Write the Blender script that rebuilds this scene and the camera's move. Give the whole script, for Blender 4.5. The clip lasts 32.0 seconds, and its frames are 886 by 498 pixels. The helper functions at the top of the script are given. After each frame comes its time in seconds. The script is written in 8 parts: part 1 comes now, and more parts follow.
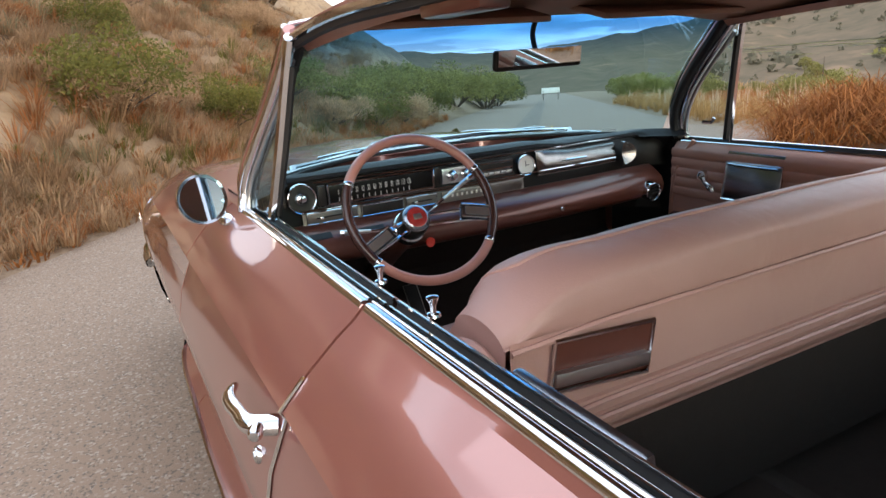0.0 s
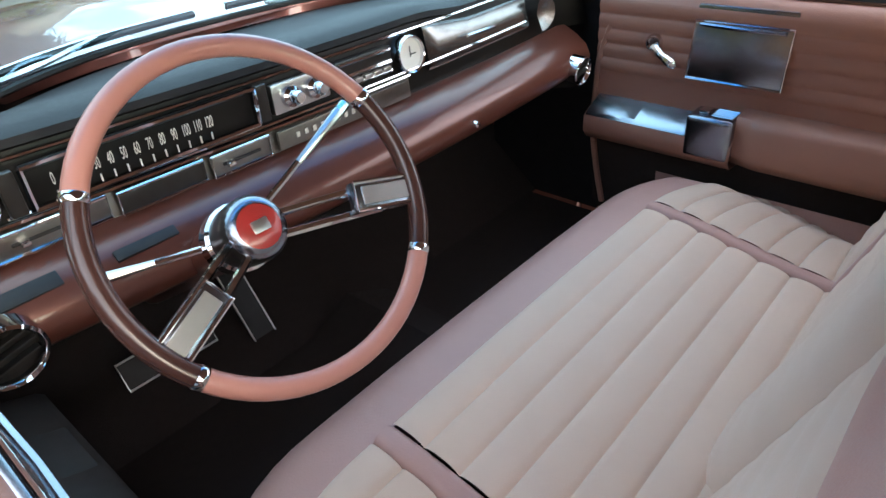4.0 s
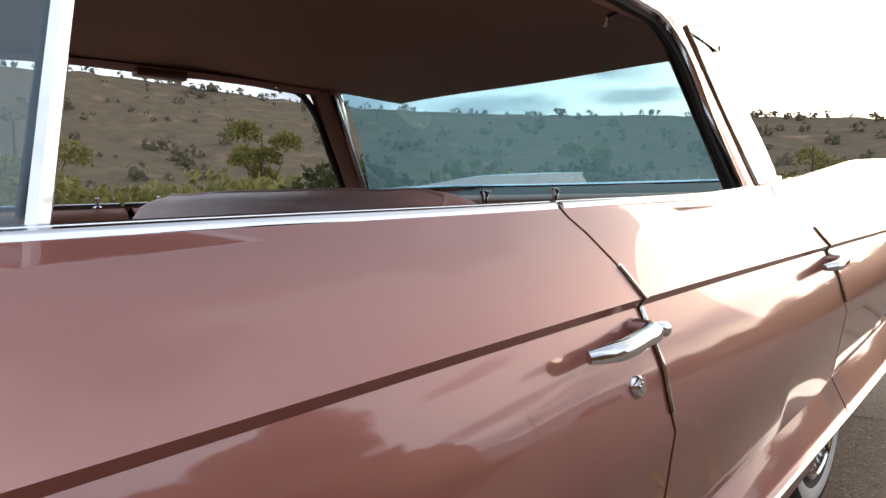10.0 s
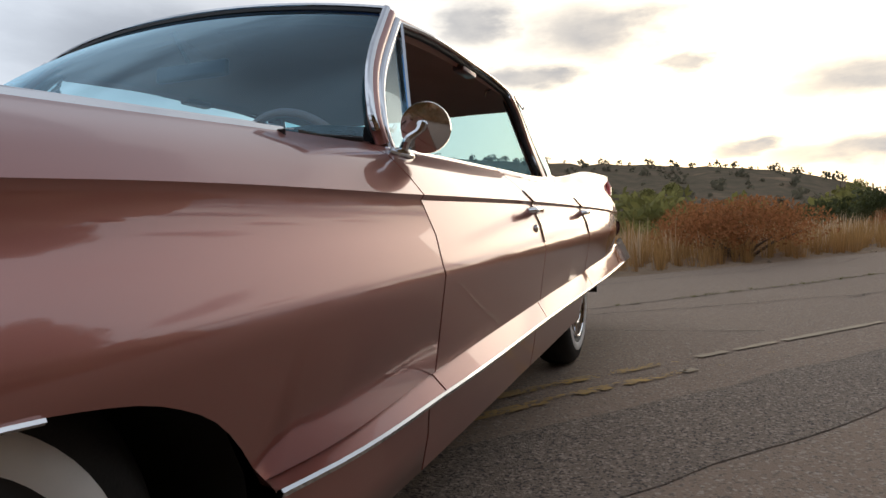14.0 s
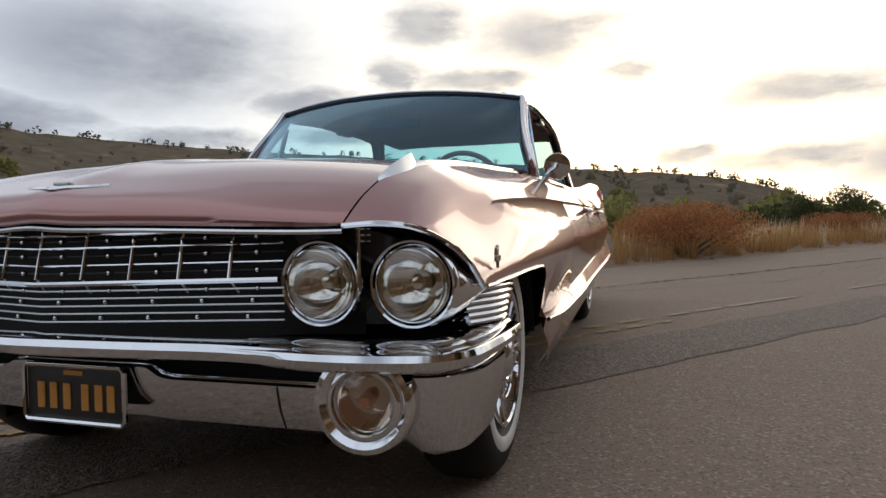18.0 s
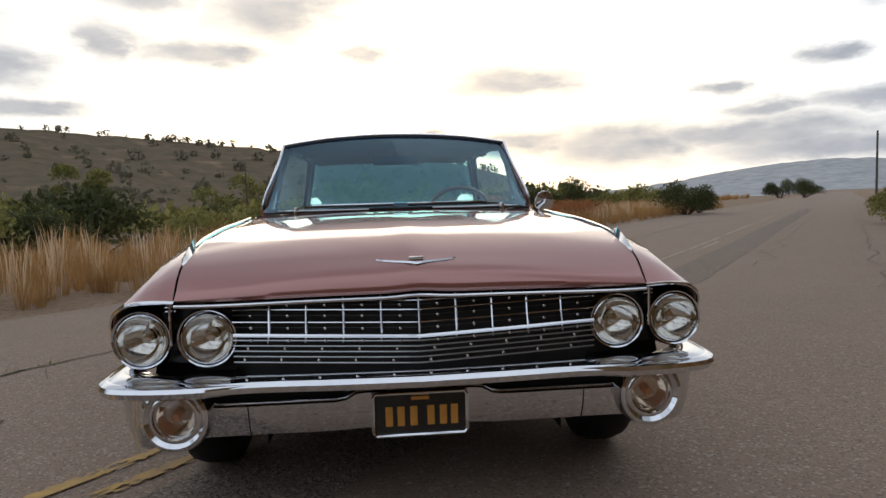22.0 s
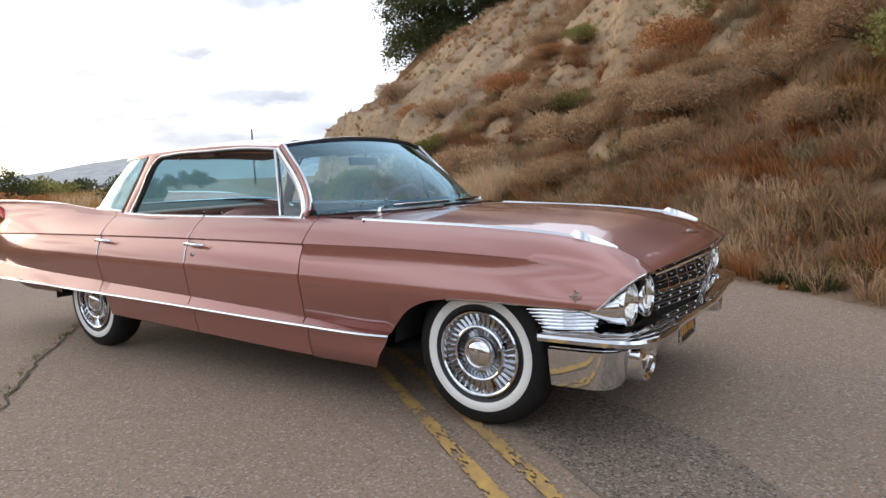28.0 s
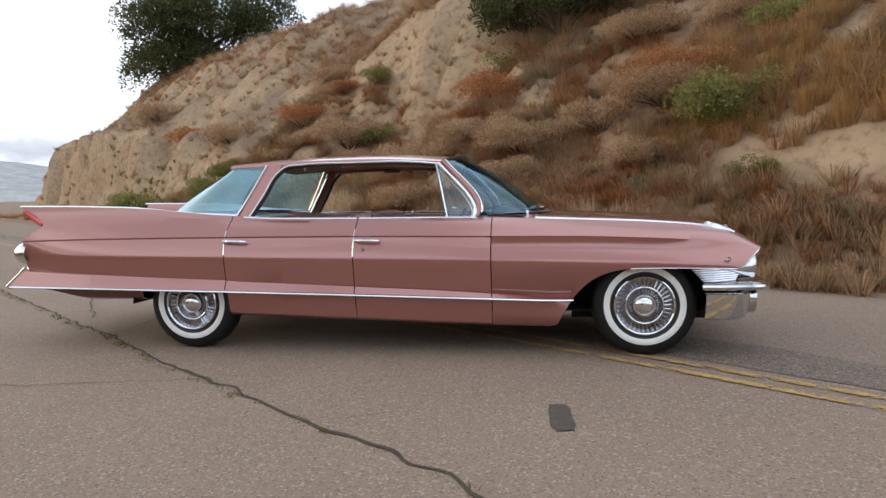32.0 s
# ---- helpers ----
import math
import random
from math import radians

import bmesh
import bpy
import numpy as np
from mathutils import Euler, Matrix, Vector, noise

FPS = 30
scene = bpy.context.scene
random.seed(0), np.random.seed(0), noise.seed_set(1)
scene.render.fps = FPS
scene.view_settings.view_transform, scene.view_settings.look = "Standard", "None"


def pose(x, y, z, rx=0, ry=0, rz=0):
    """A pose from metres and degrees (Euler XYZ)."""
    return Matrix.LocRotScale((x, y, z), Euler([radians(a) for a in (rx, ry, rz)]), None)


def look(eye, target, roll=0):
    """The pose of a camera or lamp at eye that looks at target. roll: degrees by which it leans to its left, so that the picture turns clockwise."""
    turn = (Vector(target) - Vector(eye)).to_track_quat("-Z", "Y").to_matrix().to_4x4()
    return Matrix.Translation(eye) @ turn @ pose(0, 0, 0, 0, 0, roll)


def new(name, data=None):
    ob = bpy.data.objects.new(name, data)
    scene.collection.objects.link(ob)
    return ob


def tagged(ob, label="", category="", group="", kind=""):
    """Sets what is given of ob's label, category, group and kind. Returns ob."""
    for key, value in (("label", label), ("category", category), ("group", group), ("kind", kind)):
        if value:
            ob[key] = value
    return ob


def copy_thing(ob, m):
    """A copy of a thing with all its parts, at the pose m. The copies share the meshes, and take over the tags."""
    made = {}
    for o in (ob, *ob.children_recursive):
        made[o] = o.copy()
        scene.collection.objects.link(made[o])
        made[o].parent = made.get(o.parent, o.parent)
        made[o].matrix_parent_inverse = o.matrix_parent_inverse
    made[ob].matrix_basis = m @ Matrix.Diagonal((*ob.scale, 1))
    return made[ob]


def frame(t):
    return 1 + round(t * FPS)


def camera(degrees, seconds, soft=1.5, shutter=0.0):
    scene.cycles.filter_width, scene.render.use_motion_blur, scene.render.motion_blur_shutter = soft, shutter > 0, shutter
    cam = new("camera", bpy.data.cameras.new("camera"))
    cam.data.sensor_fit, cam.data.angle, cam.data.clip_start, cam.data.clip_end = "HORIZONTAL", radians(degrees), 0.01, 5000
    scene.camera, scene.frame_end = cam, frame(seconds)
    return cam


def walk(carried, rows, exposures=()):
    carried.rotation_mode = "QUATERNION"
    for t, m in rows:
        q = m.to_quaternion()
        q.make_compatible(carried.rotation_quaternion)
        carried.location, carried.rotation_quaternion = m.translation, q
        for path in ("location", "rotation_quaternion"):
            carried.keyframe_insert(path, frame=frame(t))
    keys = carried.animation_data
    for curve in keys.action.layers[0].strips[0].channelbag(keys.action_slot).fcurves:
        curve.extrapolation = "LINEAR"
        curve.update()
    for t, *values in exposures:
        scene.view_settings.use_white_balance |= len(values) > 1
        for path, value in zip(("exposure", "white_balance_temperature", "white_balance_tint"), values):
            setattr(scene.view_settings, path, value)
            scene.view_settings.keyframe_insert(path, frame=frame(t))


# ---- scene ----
EXPOSURES = [(0.0, 1.85), (2.0, 2.3), (4.5, 2.75), (6.0, 2.98), (7.5, 2.45), (8.5, 1.95), (9.5, 1.25), (11.0, 0.68), (12.0, 0.5), (13.0, 0.28), (15.0, 0.18), (21.0, 0.22), (24.0, 0.52), (28.0, 1.12), (32.0, 1.08)]
cam = camera(68.25, 32.0)

# seconds, place of the camera, pitch, roll, heading
PATH = [
    (0.0, -1.060, -2.784, 1.285, -16.47, 3.89, 331.74),
    (0.5, -0.921, -2.525, 1.281, -20.08, 4.76, 328.31),
    (1.0, -0.777, -2.324, 1.263, -23.66, 4.88, 326.38),
    (1.5, -0.691, -2.201, 1.249, -26.35, 4.86, 325.09),
    (2.0, -0.634, -2.071, 1.225, -28.19, 3.80, 325.06),
    (2.5, -0.616, -2.007, 1.221, -29.86, 3.28, 323.53),
    (4.5, -0.791, -1.900, 1.276, -32.02, 3.67, 303.66),
    (5.0, -0.887, -1.884, 1.281, -30.99, 3.79, 295.27),
    (5.5, -0.975, -1.870, 1.302, -29.88, 3.06, 288.01),
    (6.0, -1.030, -1.780, 1.312, -28.55, 1.43, 277.41),
    (6.5, -1.065, -1.687, 1.308, -26.86, 2.13, 266.00),
    (7.0, -1.095, -1.625, 1.296, -25.34, 1.19, 256.07),
    (7.5, -1.106, -1.530, 1.283, -22.00, 0.80, 246.45),
    (8.0, -1.088, -1.455, 1.227, -17.92, 1.18, 238.85),
    (8.5, -1.083, -1.381, 1.148, -12.64, 0.06, 232.03),
    (9.0, -1.117, -1.355, 1.057, -7.83, 0.39, 228.09),
    (9.5, -1.204, -1.288, 1.002, -5.86, 0.46, 225.42),
    (10.0, -1.290, -1.188, 0.980, -4.70, 0.84, 222.79),
    (10.5, -1.377, -1.077, 0.919, -3.03, 0.66, 219.76),
    (11.0, -1.413, -0.966, 0.854, -2.53, 1.43, 215.90),
    (11.5, -1.428, -0.796, 0.825, -2.13, 0.88, 210.68),
    (12.0, -1.460, -0.621, 0.805, -1.83, 1.26, 207.63),
    (12.5, -1.476, -0.405, 0.798, -1.85, 1.17, 205.13),
    (13.0, -1.461, -0.184, 0.779, -1.62, 2.04, 203.01),
    (13.5, -1.466, 0.052, 0.765, -1.81, 1.93, 202.05),
    (15.5, -1.422, 0.927, 0.742, -1.49, 0.78, 201.23),
    (16.0, -1.380, 1.153, 0.743, -1.72, 0.33, 200.81),
    (16.5, -1.327, 1.384, 0.747, -2.00, -0.19, 199.82),
    (17.0, -1.292, 1.540, 0.736, -1.74, 0.49, 198.88),
    (17.5, -1.259, 1.694, 0.725, -1.91, 0.40, 197.64),
    (18.0, -1.241, 1.865, 0.720, -1.82, 0.84, 197.15),
    (18.5, -1.167, 2.010, 0.720, -2.22, 0.34, 196.13),
    (19.0, -1.079, 2.169, 0.723, -1.58, 0.08, 194.09),
    (19.5, -0.933, 2.322, 0.781, -1.80, 0.65, 191.34),
    (20.0, -0.766, 2.448, 0.861, -2.58, 1.10, 188.84),
    (20.5, -0.568, 2.514, 0.927, -2.95, 1.04, 185.29),
    (21.0, -0.403, 2.559, 0.936, -2.63, 0.67, 183.18),
    (21.5, -0.177, 2.625, 0.976, -3.37, 0.69, 179.71),
    (22.0, 0.098, 2.656, 0.986, -3.84, 1.53, 174.62),
    (22.5, 0.384, 2.695, 0.984, -4.47, 2.33, 170.12),
    (23.0, 0.638, 2.708, 1.004, -5.90, 1.96, 163.36),
    (23.5, 0.918, 2.672, 0.994, -6.12, 3.40, 154.87),
    (24.0, 1.169, 2.659, 1.034, -7.29, 2.52, 151.71),
    (24.5, 1.444, 2.573, 1.031, -6.91, 2.58, 147.66),
    (25.0, 1.702, 2.475, 1.085, -7.83, 2.52, 144.29),
    (25.5, 1.945, 2.359, 1.052, -7.03, 3.37, 140.47),
    (27.5, 3.069, 1.652, 1.191, -7.58, 1.86, 125.57),
    (28.0, 3.320, 1.486, 1.156, -6.54, 2.55, 123.55),
    (28.5, 3.660, 1.276, 1.179, -6.68, 2.10, 120.50),
    (29.0, 3.937, 1.024, 1.181, -6.46, 2.06, 117.76),
    (29.5, 4.252, 0.806, 1.177, -6.09, 2.16, 115.26),
    (30.0, 4.506, 0.580, 1.142, -5.50, 1.92, 113.40),
    (30.5, 4.741, 0.283, 1.130, -5.26, 2.26, 109.38),
    (31.0, 4.970, 0.019, 1.128, -5.05, 2.03, 106.52),
    (31.5, 5.169, -0.276, 1.122, -4.80, 1.42, 103.47),
    (32.0, 5.333, -0.620, 1.102, -4.58, 1.34, 99.22),
]
walk(cam, [(t, pose(x, y, z, 90 + p, r, h)) for t, x, y, z, p, r, h in PATH],
     exposures=EXPOSURES)

# ---------------------------------------------------------------- sky and sun
SUN_AZ, SUN_EL = 268.0, 9.0          # towards the back of the car, low behind thin cloud
world = bpy.data.worlds.new("evening_sky")
scene.world = world
world.use_nodes = True
wn, wl = world.node_tree.nodes, world.node_tree.links
wn.clear()


def wnode(kind, **values):
    node = wn.new(kind)
    for key, value in values.items():
        node.inputs[key].default_value = value
    return node


sky = wn.new("ShaderNodeTexSky")
sky.sky_type = "NISHITA"
sky.sun_disc = False
sky.sun_elevation = radians(SUN_EL)
sky.sun_rotation = radians(90.0 - SUN_AZ)
sky.air_density, sky.dust_density, sky.ozone_density = 1.0, 3.0, 1.0
coord = wn.new("ShaderNodeTexCoord")
sun_way = Vector((math.cos(radians(SUN_AZ)) * math.cos(radians(SUN_EL)),
                  math.sin(radians(SUN_AZ)) * math.cos(radians(SUN_EL)), math.sin(radians(SUN_EL))))


def vmath(op, a, b=None):
    node = wn.new("ShaderNodeVectorMath")
    node.operation = op
    wl.new(a, node.inputs[0])
    if b is not None:
        node.inputs[1].default_value = b
    return node


def smath(op, a, b, clamp=False):
    node = wn.new("ShaderNodeMath")
    node.operation, node.use_clamp = op, clamp
    for n, v in enumerate((a, b)):
        if isinstance(v, (int, float)):
            node.inputs[n].default_value = v
        else:
            wl.new(v, node.inputs[n])
    return node.outputs[0]


ray_way = vmath("NORMALIZE", coord.outputs["Generated"]).outputs[0]
toward_sun = vmath("DOT_PRODUCT", ray_way, sun_way).outputs["Value"]
parts_xyz = wn.new("ShaderNodeSeparateXYZ")
wl.new(ray_way, parts_xyz.inputs[0])
height = smath("MAXIMUM", parts_xyz.outputs[2], 0.0)
# the cloud sheet is a flat layer: directions are divided by their height
lift = smath("ADD", height, 0.10)
flat_x = smath("DIVIDE", parts_xyz.outputs[0], lift)
flat_y = smath("DIVIDE", parts_xyz.outputs[1], lift)
layer = wn.new("ShaderNodeCombineXYZ")
wl.new(flat_x, layer.inputs[0])
wl.new(flat_y, layer.inputs[1])
clumps = wnode("ShaderNodeTexNoise", Scale=0.95, Detail=7.0, Roughness=0.5, Distortion=0.2)
wl.new(layer.outputs[0], clumps.inputs["Vector"])
veil = wnode("ShaderNodeTexNoise", Scale=0.3, Detail=4.0, Roughness=0.5)
wl.new(layer.outputs[0], veil.inputs["Vector"])
cloud = wn.new("ShaderNodeMapRange")
cloud.interpolation_type = "SMOOTHSTEP"
cloud.inputs["From Min"].default_value, cloud.inputs["From Max"].default_value = 0.46, 0.59
wl.new(clumps.outputs[0], cloud.inputs["Value"])
# haze lit from behind by the hidden sun
half = smath("ADD", smath("MULTIPLY", toward_sun, 0.5), 0.5)
glow = smath("POWER", half, 11.0)
haze = wn.new("ShaderNodeMixRGB")
haze.blend_type = "MIX"
haze.inputs[1].default_value = (0.61, 0.668, 0.765, 1)
haze.inputs[2].default_value = (1.02, 0.94, 0.80, 1)
wl.new(glow, haze.inputs[0])
clear = wn.new("ShaderNodeMixRGB")
clear.blend_type = "ADD"
clear.inputs[0].default_value = 1.0
sky_gain = wn.new("ShaderNodeMixRGB")
sky_gain.blend_type = "MULTIPLY"
sky_gain.inputs[0].default_value = 1.0
sky_gain.inputs[2].default_value = (0.02, 0.02, 0.02, 1)
wl.new(sky.outputs[0], sky_gain.inputs[1])
wl.new(sky_gain.outputs[0], clear.inputs[1])
wl.new(haze.outputs[0], clear.inputs[2])
grey = wn.new("ShaderNodeMixRGB")
grey.inputs[1].default_value = (0.27, 0.30, 0.36, 1)
grey.inputs[2].default_value = (0.52, 0.50, 0.49, 1)
wl.new(smath("POWER", half, 18.0), grey.inputs[0])
whole = wn.new("ShaderNodeMixRGB")
bank = wn.new("ShaderNodeMapRange")
bank.interpolation_type = "SMOOTHSTEP"
bank.inputs["From Min"].default_value, bank.inputs["From Max"].default_value = 0.50, 0.62
wl.new(veil.outputs[0], bank.inputs["Value"])
# long thin banks low over the horizon
low_way = vmath("MULTIPLY", ray_way, (1.3, 1.3, 11.0)).outputs[0]
banks = wnode("ShaderNodeTexNoise", Scale=1.5, Detail=5.0, Roughness=0.5)
wl.new(low_way, banks.inputs["Vector"])
low_bank = wn.new("ShaderNodeMapRange")
low_bank.interpolation_type = "SMOOTHSTEP"
low_bank.inputs["From Min"].default_value, low_bank.inputs["From Max"].default_value = 0.44, 0.58
wl.new(banks.outputs[0], low_bank.inputs["Value"])
near_low = smath("SUBTRACT", 1.0, smath("MULTIPLY", height, 5.5), True)
low_share = smath("MULTIPLY", low_bank.outputs[0], near_low)
loose = smath("MAXIMUM", smath("MAXIMUM", cloud.outputs[0], low_share), smath("MULTIPLY", bank.outputs[0], 0.7))


def ramp(value, a, b):
    node = wn.new("ShaderNodeMapRange")
    node.interpolation_type = "SMOOTHSTEP"
    node.inputs["From Min"].default_value, node.inputs["From Max"].default_value = a, b
    wl.new(value, node.inputs["Value"])
    return node.outputs[0]


# the evening side carries single clouds: bearing, height, half width and half depth in degrees
CLOUDS = ((312, 14, 14, 5.0), (321, 8.5, 9, 2.4), (309, 7.4, 6, 1.2), (299, 10.6, 5, 1.6), (291, 13.0, 3.2, 1.4), (288, 17.2, 4, 2.0), (278, 15.8, 7, 2.6), (284, 12.6, 6, 1.1), (250, 4.6, 8, 2.2),
          (271, 12.6, 2.8, 1.0), (258.7, 10.2, 7.0, 1.9), (267, 5.8, 3.4, 0.9), (259, 5.0, 9, 1.4), (241, 5.0, 9, 1.4), (238, 6.8, 3.6, 0.8),
          (241.5, 8.7, 3, 0.6), (229, 7.0, 8, 0.9), (234, 10.6, 2.6, 0.7), (232, 3.6, 13, 1.3), (228, 14.6, 5, 1.1), (237, 4.8, 8, 1.7), (221, 4.2, 7, 1.3), (296, 7.8, 4.5, 0.8))
bearing = smath("MULTIPLY", smath("ARCTAN2", parts_xyz.outputs[1], parts_xyz.outputs[0]), 180.0 / math.pi)
rise = smath("MULTIPLY", smath("ARCSINE", parts_xyz.outputs[2], 0.0), 180.0 / math.pi)
spot_at = wn.new("ShaderNodeCombineXYZ")
wl.new(bearing, spot_at.inputs[0])
wl.new(rise, spot_at.inputs[1])
ragged = wnode("ShaderNodeTexNoise", Scale=1.0, Detail=7.0, Roughness=0.58)
wl.new(vmath("MULTIPLY", spot_at.outputs[0], (0.22, 0.55, 0.0)).outputs[0], ragged.inputs["Vector"])
torn = vmath("MULTIPLY", vmath("SUBTRACT", ragged.outputs["Color"], (0.5, 0.5, 0.5)).outputs[0], (8.0, 2.3, 0.0)).outputs[0]
moved = wn.new("ShaderNodeVectorMath")
moved.operation = "ADD"
wl.new(spot_at.outputs[0], moved.inputs[0])
wl.new(torn, moved.inputs[1])
single = None
for az_, el_, hw_, hh_ in CLOUDS:
    off_ = vmath("SUBTRACT", moved.outputs[0], (az_ - 360.0, el_, 0.0)).outputs[0]
    far_ = vmath("LENGTH", vmath("MULTIPLY", off_, (1.0 / hw_, 1.0 / hh_, 0.0)).outputs[0]).outputs["Value"]
    single = far_ if single is None else smath("MINIMUM", single, far_)
# thin in parts, dense in others
body = smath("MULTIPLY", ramp(single, 1.3, 0.3), smath("ADD", smath("MULTIPLY", ragged.outputs[0], 0.7), 0.62))
aloft = smath("MAXIMUM", ramp(height, 0.36, 0.52), ramp(toward_sun, 0.45, 0.10))
wl.new(smath("MULTIPLY", smath("MAXIMUM", smath("MULTIPLY", loose, aloft), body), 0.88, True), whole.inputs[0])
wl.new(clear.outputs[0], whole.inputs[1])
wl.new(grey.outputs[0], whole.inputs[2])
air = wnode("ShaderNodeBackground", Strength=1.0)
wl.new(whole.outputs[0], air.inputs["Color"])
wout = wn.new("ShaderNodeOutputWorld")
wl.new(air.outputs[0], wout.inputs[0])

sun_data = bpy.data.lights.new("sun", "SUN")
sun_data.energy, sun_data.angle, sun_data.color = 0.36, radians(38), (1.0, 0.88, 0.74)
sun = new("sun", sun_data)
sun.matrix_world = look(sun_way * 60, (0, 0, 0))

# ---------------------------------------------------------------- materials
def material(name, colour, rough=0.5, metal=0.0, colour2=None, scale=8.0, amount=0.5, bump=0.0, bump_scale=60.0,
             coat=0.0, spec=0.5, detail=5.0, flake=0.0, sheen=0.0, rough_var=0.0, trans=0.0, random_tint=0.0):
    """A node material: two tones mixed by noise at one scale, fine relief at another."""
    m = bpy.data.materials.new(name)
    m.use_nodes = True
    n, l = m.node_tree.nodes, m.node_tree.links
    b = n["Principled BSDF"]
    b.inputs["Base Color"].default_value = (*colour, 1)
    b.inputs["Roughness"].default_value = rough
    b.inputs["Metallic"].default_value = metal
    b.inputs["Specular IOR Level"].default_value = spec
    b.inputs["Coat Weight"].default_value = coat
    b.inputs["Coat Roughness"].default_value = 0.04
    b.inputs["Sheen Weight"].default_value = sheen
    b.inputs["Transmission Weight"].default_value = trans
    m.diffuse_color = (*colour, 1)
    where = n.new("ShaderNodeTexCoord")
    at = where.outputs["Object"]
    last = None
    if colour2:
        a = n.new("ShaderNodeTexNoise")
        a.inputs["Scale"].default_value, a.inputs["Detail"].default_value = scale, detail
        a.inputs["Roughness"].default_value = 0.6
        l.new(at, a.inputs["Vector"])
        r = n.new("ShaderNodeMapRange")
        r.inputs["From Min"].default_value, r.inputs["From Max"].default_value = 0.5 - amount * 0.4, 0.5 + amount * 0.4
        l.new(a.outputs[0], r.inputs["Value"])
        x = n.new("ShaderNodeMixRGB")
        x.inputs[1].default_value, x.inputs[2].default_value = (*colour, 1), (*colour2, 1)
        l.new(r.outputs[0], x.inputs[0])
        last = x.outputs[0]
    if random_tint:
        info = n.new("ShaderNodeNewGeometry")
        h = n.new("ShaderNodeHueSaturation")
        r = n.new("ShaderNodeMapRange")
        r.inputs["To Min"].default_value, r.inputs["To Max"].default_value = 1 - random_tint, 1 + random_tint
        l.new(info.outputs["Random Per Island"], r.inputs["Value"])
        l.new(r.outputs[0], h.inputs["Value"])
        if last:
            l.new(last, h.inputs["Color"])
        else:
            h.inputs["Color"].default_value = (*colour, 1)
        last = h.outputs[0]
    if last:
        l.new(last, b.inputs["Base Color"])
    if rough_var:
        a = n.new("ShaderNodeTexNoise")
        a.inputs["Scale"].default_value, a.inputs["Detail"].default_value = scale * 2.3, 4
        l.new(at, a.inputs["Vector"])
        r = n.new("ShaderNodeMapRange")
        r.inputs["To Min"].default_value, r.inputs["To Max"].default_value = max(rough - rough_var, 0), rough + rough_var
        l.new(a.outputs[0], r.inputs["Value"])
        l.new(r.outputs[0], b.inputs["Roughness"])
    if bump:
        a = n.new("ShaderNodeTexNoise")
        a.inputs["Scale"].default_value, a.inputs["Detail"].default_value = bump_scale, 6
        l.new(at, a.inputs["Vector"])
        p = n.new("ShaderNodeBump")
        p.inputs["Strength"].default_value, p.inputs["Distance"].default_value = bump, 0.01
        l.new(a.outputs[0], p.inputs["Height"])
        l.new(p.outputs[0], b.inputs["Normal"])
    return m


PAINT = material("rose_metallic_paint", (0.385, 0.148, 0.120), 0.30, 0.50, (0.360, 0.136, 0.110), 900, 1.0, coat=1.0, spec=0.4)
PAINT.node_tree.nodes["Principled BSDF"].inputs["Coat IOR"].default_value = 1.8
PAINT.node_tree.nodes["Principled BSDF"].inputs["Coat Roughness"].default_value = 0.015
PAINT_IN = material("interior_metal_paint", (0.140, 0.048, 0.033), 0.30, 0.35, (0.120, 0.041, 0.029), 40, 0.8, coat=0.5)
CHROME = material("chrome", (0.78, 0.79, 0.81), 0.06, 1.0, (0.70, 0.71, 0.73), 30, 1.0, rough_var=0.03)
CHROME_SOFT = material("brushed_trim", (0.60, 0.60, 0.60), 0.30, 1.0, (0.56, 0.56, 0.56), 60, 1.0, rough_var=0.03)
BLACK = material("black_rubber", (0.012, 0.012, 0.013), 0.55, 0.0, (0.02, 0.02, 0.02), 40)
# near-black stands in for deep shade in gaps and hollows, and colours the underbody
DARK = material("shade_black", (0.012, 0.011, 0.010), 0.8)
PAD = material("black_vinyl_pad", (0.010, 0.010, 0.011), 0.5, 0.0, (0.016, 0.016, 0.018), 30, bump=0.15, bump_scale=500, spec=0.22)
FASCIA = material("black_fascia", (0.006, 0.006, 0.006), 0.3, 0.0, (0.010, 0.009, 0.008), 20, spec=0.2)
BRUSHED_DARK = material("dull_brushed_strip", (0.30, 0.29, 0.27), 0.30, 1.0, (0.22, 0.21, 0.20), 60, 1.0, rough_var=0.05)
ENGINE = material("engine_turned_metal", (0.24, 0.23, 0.22), 0.22, 1.0, (0.40, 0.39, 0.37), 55, 1.0, rough_var=0.08)
SATIN = material("satin_chrome", (0.33, 0.36, 0.41), 0.22, 1.0, (0.27, 0.30, 0.35), 12, rough_var=0.06)
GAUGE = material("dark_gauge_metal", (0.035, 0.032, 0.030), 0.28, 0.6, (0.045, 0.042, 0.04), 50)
LEATHER = material("mauve_leather", (0.49, 0.285, 0.245), 0.40, 0.0, (0.43, 0.245, 0.21), 6, 0.9, bump=0.12, bump_scale=420, rough_var=0.06)
LEATHER_BROWN = material("rose_brown_leather", (0.37, 0.185, 0.135), 0.42, 0.0, (0.32, 0.155, 0.112), 6, 0.9, bump=0.12, bump_scale=420)
CREAM = material("cream_cloth", (0.67, 0.495, 0.385), 0.75, 0.0, (0.61, 0.445, 0.345), 9, 0.9, bump=0.2, bump_scale=700, sheen=0.2)
HEADLINE = material("brown_headliner", (0.33, 0.185, 0.13), 0.8, 0.0, (0.29, 0.16, 0.11), 4, bump=0.1, bump_scale=300)
